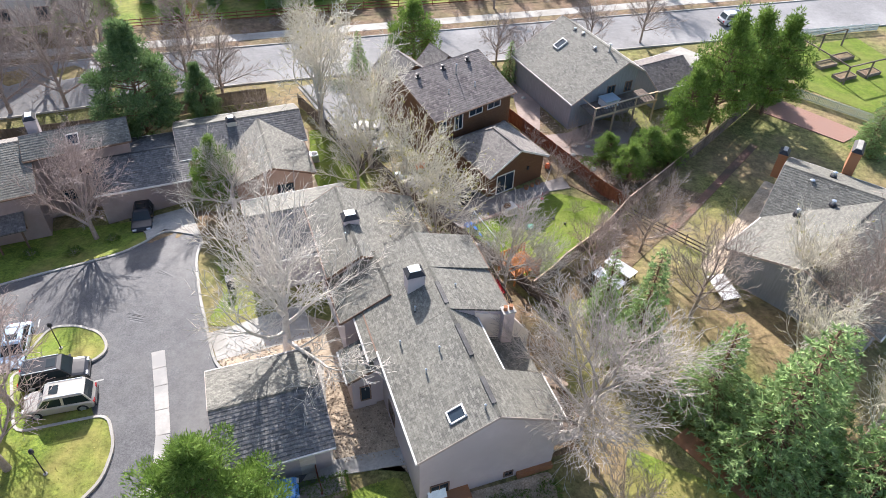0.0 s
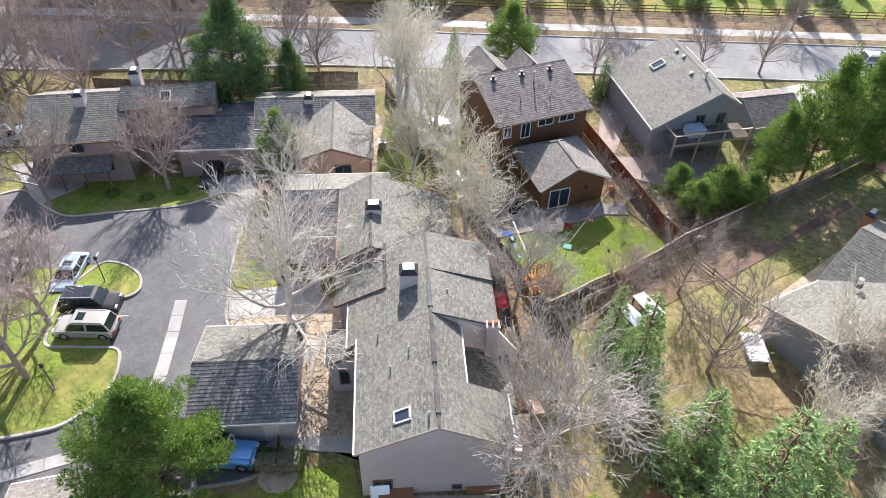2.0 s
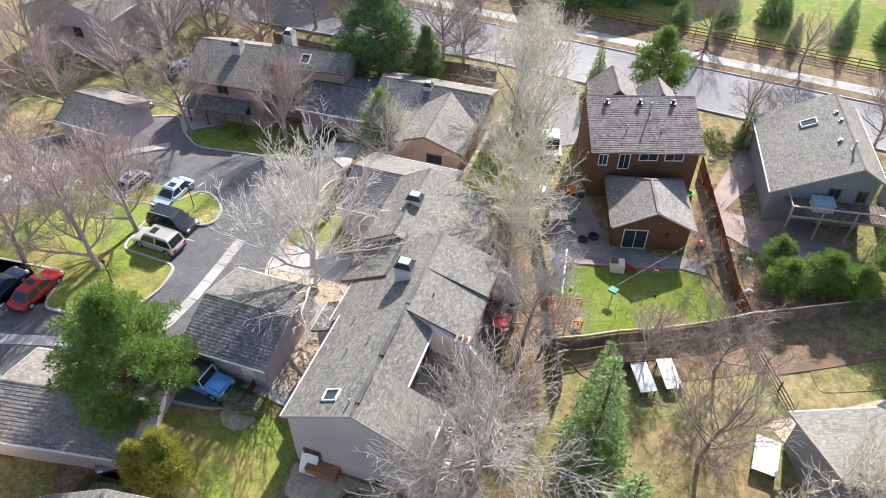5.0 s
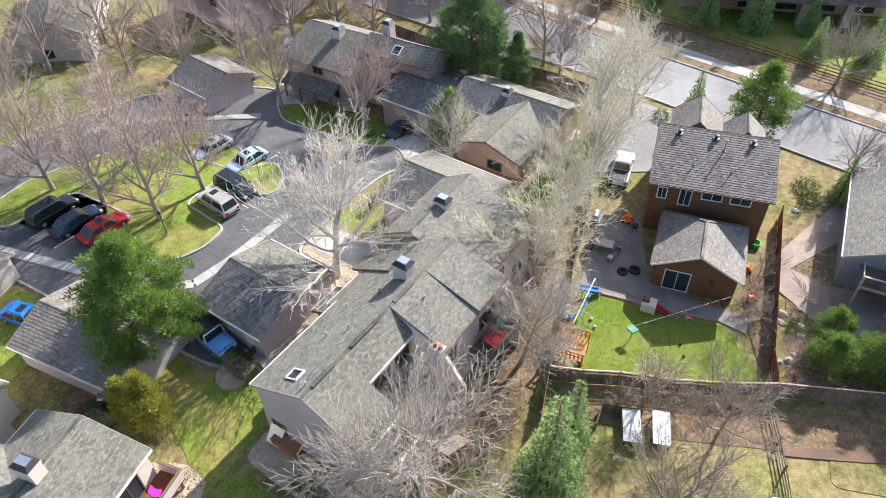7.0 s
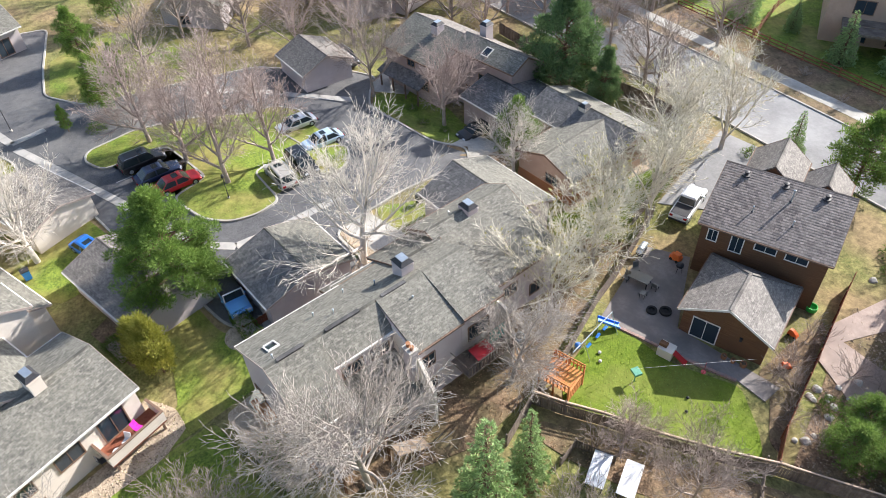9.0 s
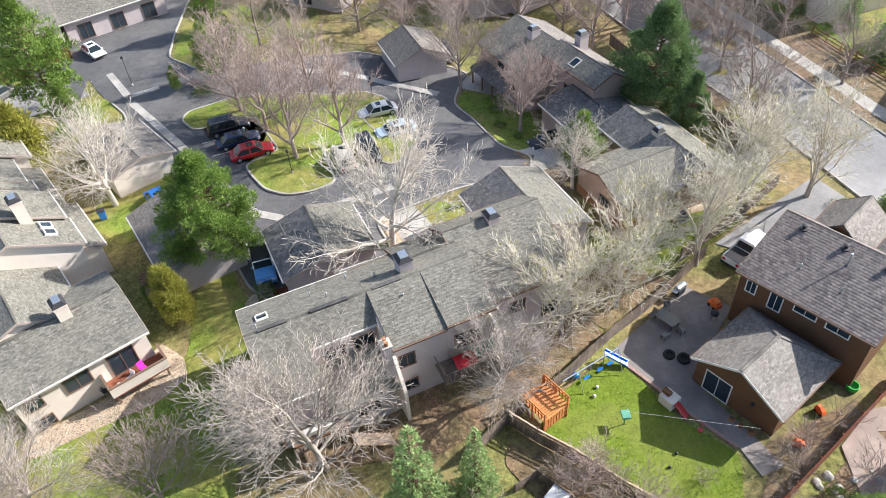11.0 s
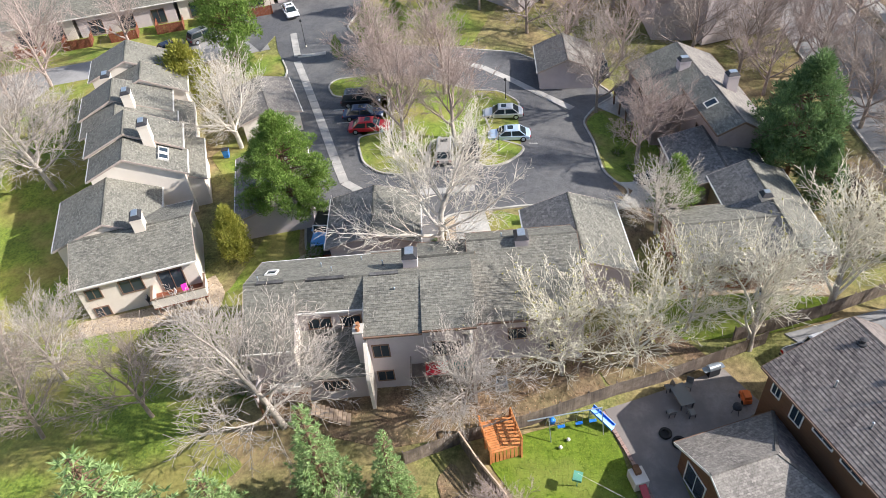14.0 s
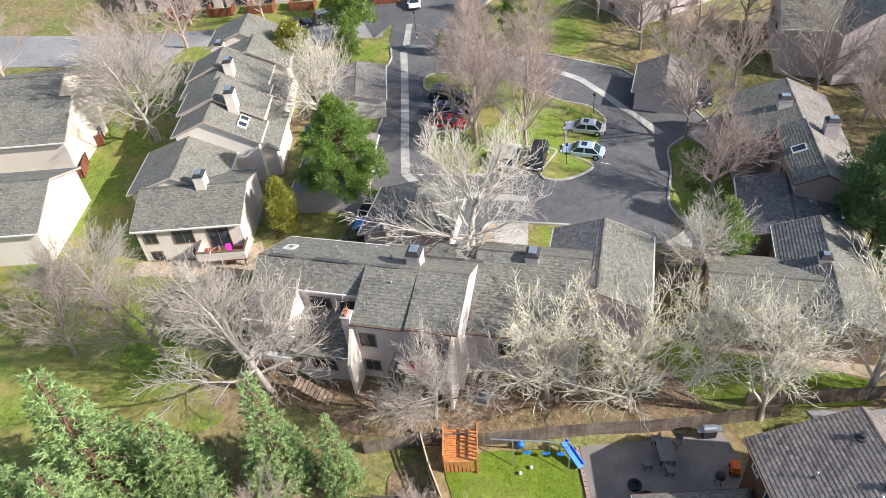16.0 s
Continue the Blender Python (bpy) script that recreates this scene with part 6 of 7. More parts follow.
car("dark hatchback on the lane", -42.0, -17.2, 150, NAVY, "sedan")
car("dark sport utility car on the lane", -46.0, -14.2, 150, GREYP, "suv")
car("white car on the far lane", -56, -5.5, 40, WHITE, "sedan")
car("black car before the tan house garage", -28.2, 50.8, 285, BLACK, "sedan")
car("dark car in front of the far garage", -50.5, 41.2, 20, BLACK, "suv")
car("white pickup on the driveway of the cedar house", -8.3, 64.6, 125, WHITE, "pickup")
car("pale car parked beside the row house", -54.0, 51.0, 60, PALEBLUE, "suv")
car("car parked on the street", 40, 97, 15, SILVER, "suv")


# ---------------------------------------------------------------- yard things
def lamp_post(x, y, label="slim dark lamp post on the lawn", h=2.5):
    t = thing("lamp_post", label, "lamp post", x, y, float(ground(x, y)) + 0.12)
    Geo().tube([(0, 0, -0.2), (0, 0, 0.1), (0, 0, 0.12)], [0.14, 0.14, 0.05], 10).make("base", CONCRETE, t)
    Geo().tube([(0, 0, 0.1), (0, 0, h)], [0.045, 0.035], 8).make("pole", DARK, t)
    Geo().tube([(0, 0, h), (0, 0, h + 0.06), (0, 0, h + 0.3), (0, 0, h + 0.38)], [0.05, 0.16, 0.14, 0.03], 10).make("lantern", DARK, t)


lamp_post(-24.9, 23.3)
lamp_post(-28.6, 34.0)
lamp_post(-40.4, 31.6)
lamp_post(-46.5, 1.8, "lamp post at the lane corner", 3.5)


def rooflight(x, y, z, yaw, tilt, w=0.9, d=1.2, label="white-framed skylight in the shingle roof"):
    t = thing("skylight", label, "skylight", x, y, z, yaw)
    t.matrix_basis = pose(x, y, z, 0, tilt, yaw)
    g = Geo()
    g.box(-d / 2 - 0.1, -w / 2 - 0.1, -0.25, d / 2 + 0.1, -w / 2, 0.13).box(-d / 2 - 0.1, w / 2, -0.25, d / 2 + 0.1, w / 2 + 0.1, 0.18).box(-d / 2 - 0.1, -w / 2, -0.25, -d / 2, w / 2, 0.18).box(d / 2, -w / 2, -0.25, d / 2 + 0.1, w / 2, 0.18)
    g.make("frame", TRIM, t)
    Geo().box(-d / 2, -w / 2, 0.04, d / 2, w / 2, 0.09).make("pane", GLASS, t)


def vent(x, y, z, label="metal vent pipe on the roof", r=0.06, h=0.5, mat=None):
    t = thing("roof_vent", label, "roof vent", x, y, z)
    Geo().tube([(0, 0, -0.35), (0, 0, 0.02), (0, 0, 0.04)], [r * 2.4, r * 2.2, r], 10, cap=False).make("flashing", DARK, t)
    Geo().tube([(0, 0, -0.1), (0, 0, h)], [r, r], 10).make("pipe", mat or METAL, t)
    Geo().tube([(0, 0, h), (0, 0, h + 0.06), (0, 0, h + 0.1)], [r * 1.5, r * 1.5, r * 0.4], 10).make("cowl", mat or METAL, t)


x, y = row(2.7, 1.3)
rooflight(x, y, 6.38, YAW, -26.5, 0.7, 0.95)
for a, b, z in ((4.2, 0.7, 7.1), (3.2, 6.0, 6.6), (2.0, 5.0, 6.0), (1.2, 8.0, 5.6), (2.8, 9.8, 6.5), (6.0, 10.8, 6.7), (0.2, 19, 6.0)):
    x, y = row(a, b)
    vent(x, y, z, r=0.05, h=0.4)
for k in range(3):
    x, y, z = -8.79 + 7.0 * 0.616 + (1.6 + 3.2 * k) * 0.788, 69.85 - 7.0 * 0.788 + (1.6 + 3.2 * k) * 0.616, 5.6
    vent(x, y, z, "square dark roof vent on brown shingles", 0.15, 0.3, DARK)
for a, b, lab, r, hh in ((8.2, 5.6, "tall metal flue on the cedar house roof", 0.07, 1.1), (10.2, 3.2, "small vent pipe on the cedar house roof", 0.05, 0.5), (10.4, 6.4, "small vent pipe on the cedar house roof", 0.05, 0.5)):
    vent(-8.79 + a * 0.616 + b * 0.788, 69.85 - a * 0.788 + b * 0.616, 5.83 - 0.3 * (a - 6.1), lab, r, hh)
vent(17.6, 73.4, 5.0, "metal flue on the grey house roof", 0.1, 0.9)
vent(15.2, 77.6, 4.95, "low roof vent on the grey house", 0.12, 0.2)
vent(14.4, 78.8, 4.9, "low roof vent on the grey house", 0.12, 0.2)
vent(16.2, 74.6, 4.7, "low roof vent on the grey house", 0.12, 0.2)
rooflight(12.7, 77.2, 3.85, 29, -27, 0.8, 1.3, "teal-tinted skylight in the grey roof")
x, y = wrow(-13.7, 7.4)
rooflight(x, y, 5.62, WA - 90, -30, 0.8, 0.8, "twin skylight with white frame on the cream townhouse")
x, y = wrow(-14.9, 7.4)
rooflight(x, y, 5.62, WA - 90, -30, 0.8, 0.8, "twin skylight with white frame on the cream townhouse")
rooflight(-34.6, 54.6, 3.75, 25 - 90, 23, 0.9, 1.1, "skylight in the brown row house roof")
for k, (px, py, pz) in enumerate(((32.5, 51.5, 4.2), (30.0, 47.5, 4.0), (35.0, 52.8, 4.2), (33.6, 49.0, 3.9))):
    vent(px, py, pz, "low metal vent on the broad grey roof", 0.14, 0.3)


def ac_unit(x, y, yaw=20, label="grey outdoor air-conditioning unit on gravel"):
    t = thing("air_conditioner", label, "air conditioner", x, y, float(ground(x, y)) + 0.05, yaw)
    Geo().box(-0.5, -0.5, -0.05, 0.5, 0.5, 0.06).make("pad", CONCRETE, t)
    body = Geo().box(-0.4, -0.4, 0.06, 0.4, 0.4, 0.8).make("casing", METAL, t)
    for k in range(6):
        Geo().box(-0.42, -0.38, 0.14 + 0.1 * k, 0.42, 0.38, 0.17 + 0.1 * k).make("louvre", DARK, body)
    Geo().tube([(0, 0, 0.8), (0, 0, 0.84)], [0.33, 0.33], 16).make("fan_grille", DARK, t)


ac_unit(-13.7, 60.6)
x, y = row(9.6, 18.0)
ac_unit(x, y)


def hedge(x, y, lx, ly, hgt, yaw, label, mat=None):
    t = thing("hedge", label, "hedge", x, y, float(ground(x, y)), yaw)
    rng = random.Random(int(x * 10))
    g = Geo()
    Geo().box(-lx / 2 + 0.25, -ly / 2 + 0.25, 0, lx / 2 - 0.25, ly / 2 - 0.25, hgt - 0.3).make("stem", BARK_BROWN, t)
    for _ in range(int(260 * lx * ly)):
        p = Vector((rng.uniform(-lx / 2, lx / 2), rng.uniform(-ly / 2, ly / 2), hgt * rng.uniform(0.75, 1.0)))
        if rng.random() < 0.5:
            p.z = rng.uniform(0.05, hgt)
            if rng.random() < 0.5:
                p.x = rng.choice((-1, 1)) * lx / 2 * rng.uniform(0.92, 1.02)
            else:
                p.y = rng.choice((-1, 1)) * ly / 2 * rng.uniform(0.92, 1.02)
        tufts(g, rng, p, 0.12, 3)
    g.make("foliage", mat or LEAF, t)


hedge(-7.0, 22.6, 3.4, 1.5, 1.1, 20, "clipped green hedge beside the drive")
hedge(-8.6, 12.6, 2.6, 1.4, 0.8, 30, "low dark green hedge by the paved court")
for x, y, s in ((-10, 12.2, 0.7), (4.2, 22.2, 0.9), (5.6, 22.6, 0.8), (7.4, 23.4, 0.9), (-33, 46, 0.8), (-30, 47.6, 0.7), (-37, 46, 0.8), (4.2, 77.5, 1.3), (5.6, 76, 1.1), (14.8, 61.4, 1.1), (22, 64.5, 1.5), (24.5, 64, 1.4), (-43, 11, 1.1), (-12.4, 32.6, 0.6), (-11.8, 51, 1.0), (-13, 75.5, 1.1)):
    plant(SHRUB, "shrub", "rounded green shrub in a planting bed", "shrub", x, y, s * 1.1)
for x, y, s in ((11.2, 58.8, 0.9), (12.6, 60.4, 1.0), (10.4, 61.6, 1.0), (9.2, 63.8, 1.0), (14.2, 57.6, 0.9), (12.8, 65, 1.2), (15.0, 65.4, 1.1), (19, 61, 1.0), (16.5, 59, 0.9), (-6, 85.5, 0.7), (-20.5, 69.5, 1.2), (-19, 67.6, 1.0), (12.2, 53.6, 0.6), (14.4, 46.0, 1.2), (16.5, 49.4, 1.2), (12.2, 43.4, 1.0), (-18, 3.0, 1.0), (-44.5, 13.5, 1.2), (-42, 14.5, 1.2), (-33, 70, 1.2), (-24, 68.5, 1.1), (-45, 65, 1.2), (20.5, 68.0, 1.3), (22.8, 66.2, 1.2)):
    plant(TWIGSHRUB, "bare_shrub", "leafless brown twiggy shrub", "shrub", x, y, s)
for k in range(26):
    x = -30 + k * 3.1
    plant(TWIGSHRUB, "bare_shrub", "leafless shrub in the street bed", "shrub", x, 82 + 0.265 * x + 10.8 + (k % 3) * 2.4, 0.35 + 0.1 * (k % 3), group="street shrubs")


# play yard
ps = thing("play_tower", "orange cedar play tower with slatted deck and rails", "play set", 6.5, 43.6, float(ground(6.5, 43.6)), 33)
for sx in (-1.25, 0.0, 1.25):
    for sy in (-1.1, 1.1):
        Geo().box(sx - 0.06, sy - 0.06, -0.2, sx + 0.06, sy + 0.06, 2.15).make("post", WOOD_ORANGE, ps)
for k in range(14):
    Geo().box(-1.3 + k * 0.187, -1.15, 1.3, -1.15 + k * 0.187, 1.15, 1.34).make("deck_board", WOOD_ORANGE, ps)
for sy in (-1.16, 1.16):
    for zz in (1.75, 2.1):
        Geo().box(-1.3, sy - 0.03, zz, 1.3, sy + 0.03, zz + 0.12).make("rail", WOOD_ORANGE, ps)
    for k in range(9):
        Geo().box(-1.2 + k * 0.3, sy - 0.02, 1.34, -1.1 + k * 0.3, sy + 0.02, 2.1).make("baluster", WOOD_ORANGE, ps)
for k in range(8):
    Geo().box(1.2, -1.0 + 0.27 * k, 0.1, 1.26, -0.8 + 0.27 * k, 1.3).make("wall_slat", WOOD_ORANGE, ps)
sw = thing("swing_frame", "pale metal swing frame with a long beam", "swing", 3.6, 48.2, float(ground(3.6, 48.2)) + 0.05, 118)
for sx in (-1.9, 1.9):
    for sy in (-0.8, 0.8):
        Geo().tube([(sx, sy, 0), (sx, 0, 2.1)], [0.035, 0.035], 8).make("leg", METAL, sw)
Geo().tube([(-3.4, 0, 2.15), (1.95, 0, 2.1)], [0.05, 0.05], 8).make("beam", METAL, sw)
for sx in (-1.1, 0.2, 1.2):
    for sy in (-0.05, 0.4):
        Geo().tube([(sx + sy, 0, 2.1), (sx + sy, 0.1, 0.6)], [0.012, 0.012], 5).make("chain", METAL, sw)
    Geo().box(sx - 0.08, -0.02, 0.55, sx + 0.45, 0.2, 0.6).make("swing_seat", BLUE2, sw)
sl = thing("slide", "small blue plastic slide on the lawn", "slide", 2.4, 50.0, float(ground(2.4, 50)) + 0.06, 70)
Geo().add([(-0.9, -0.25, 1.1), (-0.9, 0.25, 1.1), (0.9, 0.25, 0.15), (0.9, -0.25, 0.15), (-0.9, -0.25, 1.05), (-0.9, 0.25, 1.05), (0.9, 0.25, 0.1), (0.9, -0.25, 0.1)], [(0, 3, 2, 1), (4, 5, 6, 7), (0, 1, 5, 4), (1, 2, 6, 5), (2, 3, 7, 6), (3, 0, 4, 7)]).make("chute", BLUE2, sl)
for sy in (-0.27, 0.27):
    Geo().beam((-0.9, sy, 1.2), (0.9, sy, 0.25), 0.04, 0.18).make("side", BLUE2, sl)
    Geo().box(-0.95, sy - 0.03, 0, -0.88, sy + 0.03, 1.1).make("leg", METAL, sl)
ph = thing("toy_house", "small red and cream toy climbing house", "toy", 6.2, 53.0, float(ground(6.2, 53)) + 0.06, 33)
Geo().box(-0.6, -0.5, 0, 0.6, 0.5, 0.9).make("box", STUCCO_PALE, ph)
Geo().box(-0.62, -0.2, 0.9, 0.0, 0.2, 1.2).make("gate", CEDAR, ph)
Geo().add([(0.6, -0.25, 0.7), (0.6, 0.25, 0.7), (1.7, 0.25, 0.08), (1.7, -0.25, 0.08), (0.6, -0.25, 0.6), (0.6, 0.25, 0.6), (1.7, 0.25, 0), (1.7, -0.25, 0)], [(0, 3, 2, 1), (4, 5, 6, 7), (0, 1, 5, 4), (1, 2, 6, 5), (2, 3, 7, 6), (3, 0, 4, 7)]).make("chute", RED, ph)
zl = thing("zip_line", "white zip line cable with a red seat", "play set", 7.8, 49.2, float(ground(7.8, 49.2)) + 0.05)
Geo().tube([(0, 0, 1.6), (2.6, 8.4, 1.9)], [0.01, 0.01], 5).make("cable", TRIM, zl)
Geo().tube([(1.5, 4.9, 1.75), (1.5, 4.9, 0.7)], [0.02, 0.02], 5).make("hanger", RED, zl)
Geo().tube([(1.5, 4.9, 0.62), (1.5, 4.9, 0.7)], [0.2, 0.2], 12).make("disc_seat", RED, zl)
Geo().box(-0.35, -0.3, 1.1, 0.35, 0.3, 1.3).box(-0.03, -0.03, 0, 0.03, 0.03, 1.1).make("landing_frame", material("green_netting", (0.1, 0.3, 0.22), (0.14, 0.38, 0.28), 6, 0.7), zl)
for x, y, r, m, lab in ((3.6, 46.6, 0.28, BLUE2, "blue play ball on grass"), (4.6, 48.0, 0.14, TRIM, "white ball on grass"), (5.4, 47.6, 0.14, TRIM, "white ball lying on grass"), (11.4, 51.4, 0.12, DARK, "dark ball on the lawn"), (10.4, 52.2, 0.12, DARK, "dark ball in the grass")):
    t = thing("ball", lab, "ball", x, y, float(ground(x, y)) + 0.06)
    Geo().tube([(0, 0, r + r * math.sin(radians(a))) for a in range(-90, 91, 20)], [max(0.01, r * math.cos(radians(a))) for a in range(-90, 91, 20)], 14).make("shell", m, t)


def table(x, y, yaw, L, W, mat, label, name="table", h=0.75):
    t = thing(name, label, "table", x, y, float(ground(x, y)) + 0.05, yaw)
    Geo().box(-L / 2, -W / 2, h - 0.05, L / 2, W / 2, h).make("tabletop", mat, t)
    for sx in (-1, 1):
        for sy in (-1, 1):
            Geo().box(sx * (L / 2 - 0.12) - 0.04, sy * (W / 2 - 0.1) - 0.04, 0, sx * (L / 2 - 0.12) + 0.04, sy * (W / 2 - 0.1) + 0.04, h - 0.05).make("leg", DARK, t)
    Geo().box(-L / 2 + 0.1, -0.03, 0.25, L / 2 - 0.1, 0.03, 0.31).make("stretcher", DARK, t)


table(13.95, 42.7, 136, 2.7, 1.25, WHITE, "white table-tennis style table in the back yard")
table(15.25, 44.3, 134, 2.7, 1.2, WHITE, "white slatted table beside another in the yard")
table(23.4, 42.1, 105, 2.8, 1.6, WHITE, "white table standing on the grass")
table(-1.4, 55.2, 33, 1.9, 1.1, GREYP, "glass-topped patio table on the concrete patio", "patio_table")


def chair(x, y, yaw, mat, label, s=1.0, z=None):
    t = thing("patio_chair", label, "chair", x, y, (float(ground(x, y)) + 0.1) if z is None else z, yaw)
    Geo().box(-0.25, -0.25, 0.4, 0.25, 0.25, 0.45).make("seat", mat, t)
    Geo().add([(-0.25, 0.2, 0.45), (0.25, 0.2, 0.45), (0.25, 0.34, 0.95), (-0.25, 0.34, 0.95), (-0.25, 0.25, 0.45), (0.25, 0.25, 0.45), (0.25, 0.39, 0.95), (-0.25, 0.39, 0.95)], [(0, 1, 2, 3), (7, 6, 5, 4), (0, 4, 5, 1), (1, 5, 6, 2), (2, 6, 7, 3), (3, 7, 4, 0)]).make("backrest", mat, t)
    for sx in (-0.22, 0.22):
        for sy in (-0.22, 0.22):
            Geo().box(sx - 0.02, sy - 0.02, 0, sx + 0.02, sy + 0.02, 0.4).make("leg", DARK, t)


for x, y, a in ((-0.2, 56.0, 210), (0.2, 54.6, 300), (-2.6, 55.6, 80), (-2.0, 54.2, 30)):
    chair(x, y, a, GREYP, "grey patio chair beside the glass table")
gr = thing("barbecue", "stainless gas barbecue with side shelves on the patio", "barbecue", -4.4, 57.2, float(ground(-4.4, 57.2)) + 0.1, 125)
Geo().box(-0.45, -0.3, 0.1, 0.45, 0.3, 0.8).make("cabinet", DARK, gr)
Geo().tube([(-0.45, 0, 0.85), (0.45, 0, 0.85)], [0.3, 0.3], 14).make("hood", METAL, gr)
for s in (-1, 1):
    Geo().box(min(s * 0.45, s * 0.85), -0.25, 0.78, max(s * 0.45, s * 0.85), 0.25, 0.82).make("shelf", METAL, gr)
pit = thing("smoker_grill", "black charcoal grill on legs", "barbecue", -1.2, 59.0, float(ground(-1.2, 59)) + 0.1, 40)
Geo().tube([(0, 0, 0.6), (0, 0, 0.75), (0, 0, 0.95), (0, 0, 1.05)], [0.2, 0.34, 0.32, 0.1], 14).make("bowl", DARK, pit)
for k in range(3):
    a = k * 2.1
    Geo().tube([(0.3 * math.cos(a), 0.3 * math.sin(a), 0), (0.18 * math.cos(a), 0.18 * math.sin(a), 0.65)], [0.02, 0.02], 6).make("leg", DARK, pit)
ob = thing("toy_car", "orange ride-on toy at the fence", "toy", -2.6, 59.6, float(ground(-2.6, 59.6)) + 0.1, 20)
Geo().box(-0.5, -0.3, 0.15, 0.5, 0.3, 0.55).box(-0.2, -0.25, 0.55, 0.4, 0.25, 0.85).make("body", material("orange_plastic", (0.75, 0.16, 0.03), (0.8, 0.2, 0.05), 4, 0.5, bump=0), ob)
for sx in (-0.3, 0.3):
    for sy in (-0.3, 0.3):
        Geo().tube([(sx, sy - 0.05, 0.15), (sx, sy + 0.05, 0.15)], [0.15, 0.15], 10).make("wheel", RUBBER, ob)
edge = thing("patio_edging", "pinkish paver edging between patio and lawn", "edging", 1.4, 49.9, float(ground(1.4, 49.9)))
edge["kind"] = "structure"
EDGE = [(1.4, 49.9), (4.0, 51.9), (7.1, 54.1), (10.3, 56.6)]
PAVER = material("pink_paver", (0.33, 0.22, 0.19), (0.42, 0.29, 0.25), 4, 0.9, bump=0.3)
pv = None
for (ax, ay), (bx, by) in zip(EDGE, EDGE[1:]):
    ln = math.hypot(bx - ax, by - ay)
    n = int(ln / 0.3)
    for k in range(n):
        f = (k + 0.5) / n
        px, py = ax + (bx - ax) * f, ay + (by - ay) * f
        if pv is None:
            o = pv = Geo().box(-0.14, -0.12, -0.1, 0.14, 0.12, 0.2).make("paver", PAVER, edge)
        else:
            o = new("paver", pv.data)
            o.parent = edge
        o.location = (px - 1.4, py - 49.9, float(ground(px, py)) - float(ground(1.4, 49.9)))
        o.rotation_euler = (0, 0, math.atan2(by - ay, bx - ax) + 0.05 * math.sin(k * 3.1))
# clutter round the annex
GREEN_PLASTIC = material("green_plastic", (0.03, 0.42, 0.06), (0.05, 0.5, 0.09), 4, 0.5, bump=0)
ORANGE_PLASTIC = material("bright_orange_plastic", (0.8, 0.13, 0.03), (0.86, 0.18, 0.05), 4, 0.5, bump=0)


def ring(name, label, category, x, y, r, h, rim, mat, fill=None):
    """A round open tub, tyre or pot with a rim and an inner floor."""
    t = thing(name, label, category, x, y, float(ground(x, y)) + 0.1)
    g, n = Geo(), 18
    for rr, z in ((r, 0.0), (r * 1.04, h * 0.5), (r, h), (r - rim, h), (r - rim, h * 0.3)):
        g.v += [(rr * math.cos(6.2832 * k / n), rr * math.sin(6.2832 * k / n), z) for k in range(n)]
    for i in range(4):
        g.f += [(i * n + k, i * n + (k + 1) % n, (i + 1) * n + (k + 1) % n, (i + 1) * n + k) for k in range(n)]
    g.f.append(tuple(4 * n + k for k in range(n)))
    g.make("rim", mat, t)
    if fill:
        Geo().tube([(0, 0, h * 0.3), (0, 0, h * 0.75)], [r - rim - 0.01, r - rim - 0.02], 14).make("soil", fill, t)


ring("tyre", "old dark rubber tyre lying on the patio", "tyre", 2.4, 55.4, 0.5, 0.25, 0.2, RUBBER)
ring("tyre", "old dark rubber tyre beside the annex", "tyre", 1.9, 54.4, 0.45, 0.22, 0.18, RUBBER)
for k, (x, y, r) in enumerate(((8.1, 57.0, 0.22), (8.7, 57.4, 0.18), (9.3, 57.9, 0.25))):
    ring("flower_pot", "weathered clay flower pot with dry soil by the annex", "flower pot", x, y, r, 0.35, 0.04, BRICK, MULCH)
ring("sand_tub", "bright green plastic tub on the side path", "toy", 6.5, 66.6, 0.45, 0.4, 0.06, GREEN_PLASTIC)
for x, y, yaw in ((8.2, 63.4, 20), (10.6, 60.8, 70)):
    t = thing("toy_car", "small orange plastic push car beside the annex", "toy", x, y, float(ground(x, y)) + 0.05, yaw)
    Geo().add([(-0.4, -0.22, 0.12), (0.4, -0.22, 0.12), (0.4, 0.22, 0.12), (-0.4, 0.22, 0.12), (-0.38, -0.2, 0.42), (0.3, -0.18, 0.36), (0.3, 0.18, 0.36), (-0.38, 0.2, 0.42), (-0.3, -0.14, 0.62), (-0.05, -0.12, 0.6), (-0.05, 0.12, 0.6), (-0.3, 0.14, 0.62)],
              [(3, 2, 1, 0), (0, 1, 5, 4), (1, 2, 6, 5), (2, 3, 7, 6), (3, 0, 4, 7), (4, 5, 9, 8), (5, 6, 10, 9), (6, 7, 11, 10), (7, 4, 8, 11), (8, 9, 10, 11)]).make("body", ORANGE_PLASTIC, t)
    for sx in (-0.25, 0.25):
        for sy in (-0.2, 0.2):
            Geo().tube([(sx, sy - 0.04, 0.1), (sx, sy + 0.04, 0.1)], [0.1, 0.1], 10).make("wheel", RUBBER, t)
# balcony furniture of the cream townhouse
MAGENTA = material("magenta_cloth", (0.75, 0.02, 0.35), (0.85, 0.05, 0.45), 4, 0.7, bump=0.1)
bx, by = wrow(1.1, 7.9)
chair(bx, by, 140, MAGENTA, "magenta balcony chair on brown boards", z=0.7)
bx, by = wrow(1.3, 6.8)
chair(bx, by, 60, WHITE, "white balcony chair on deck boards", z=0.7)
bx, by = wrow(1.2, 5.0)
chair(bx, by, 200, DARK, "dark balcony chair with cushions", z=0.7)
bx, by = wrow(1.5, 5.9)
tb = thing("side_table", "small white round balcony table", "table", bx, by, 0.7)
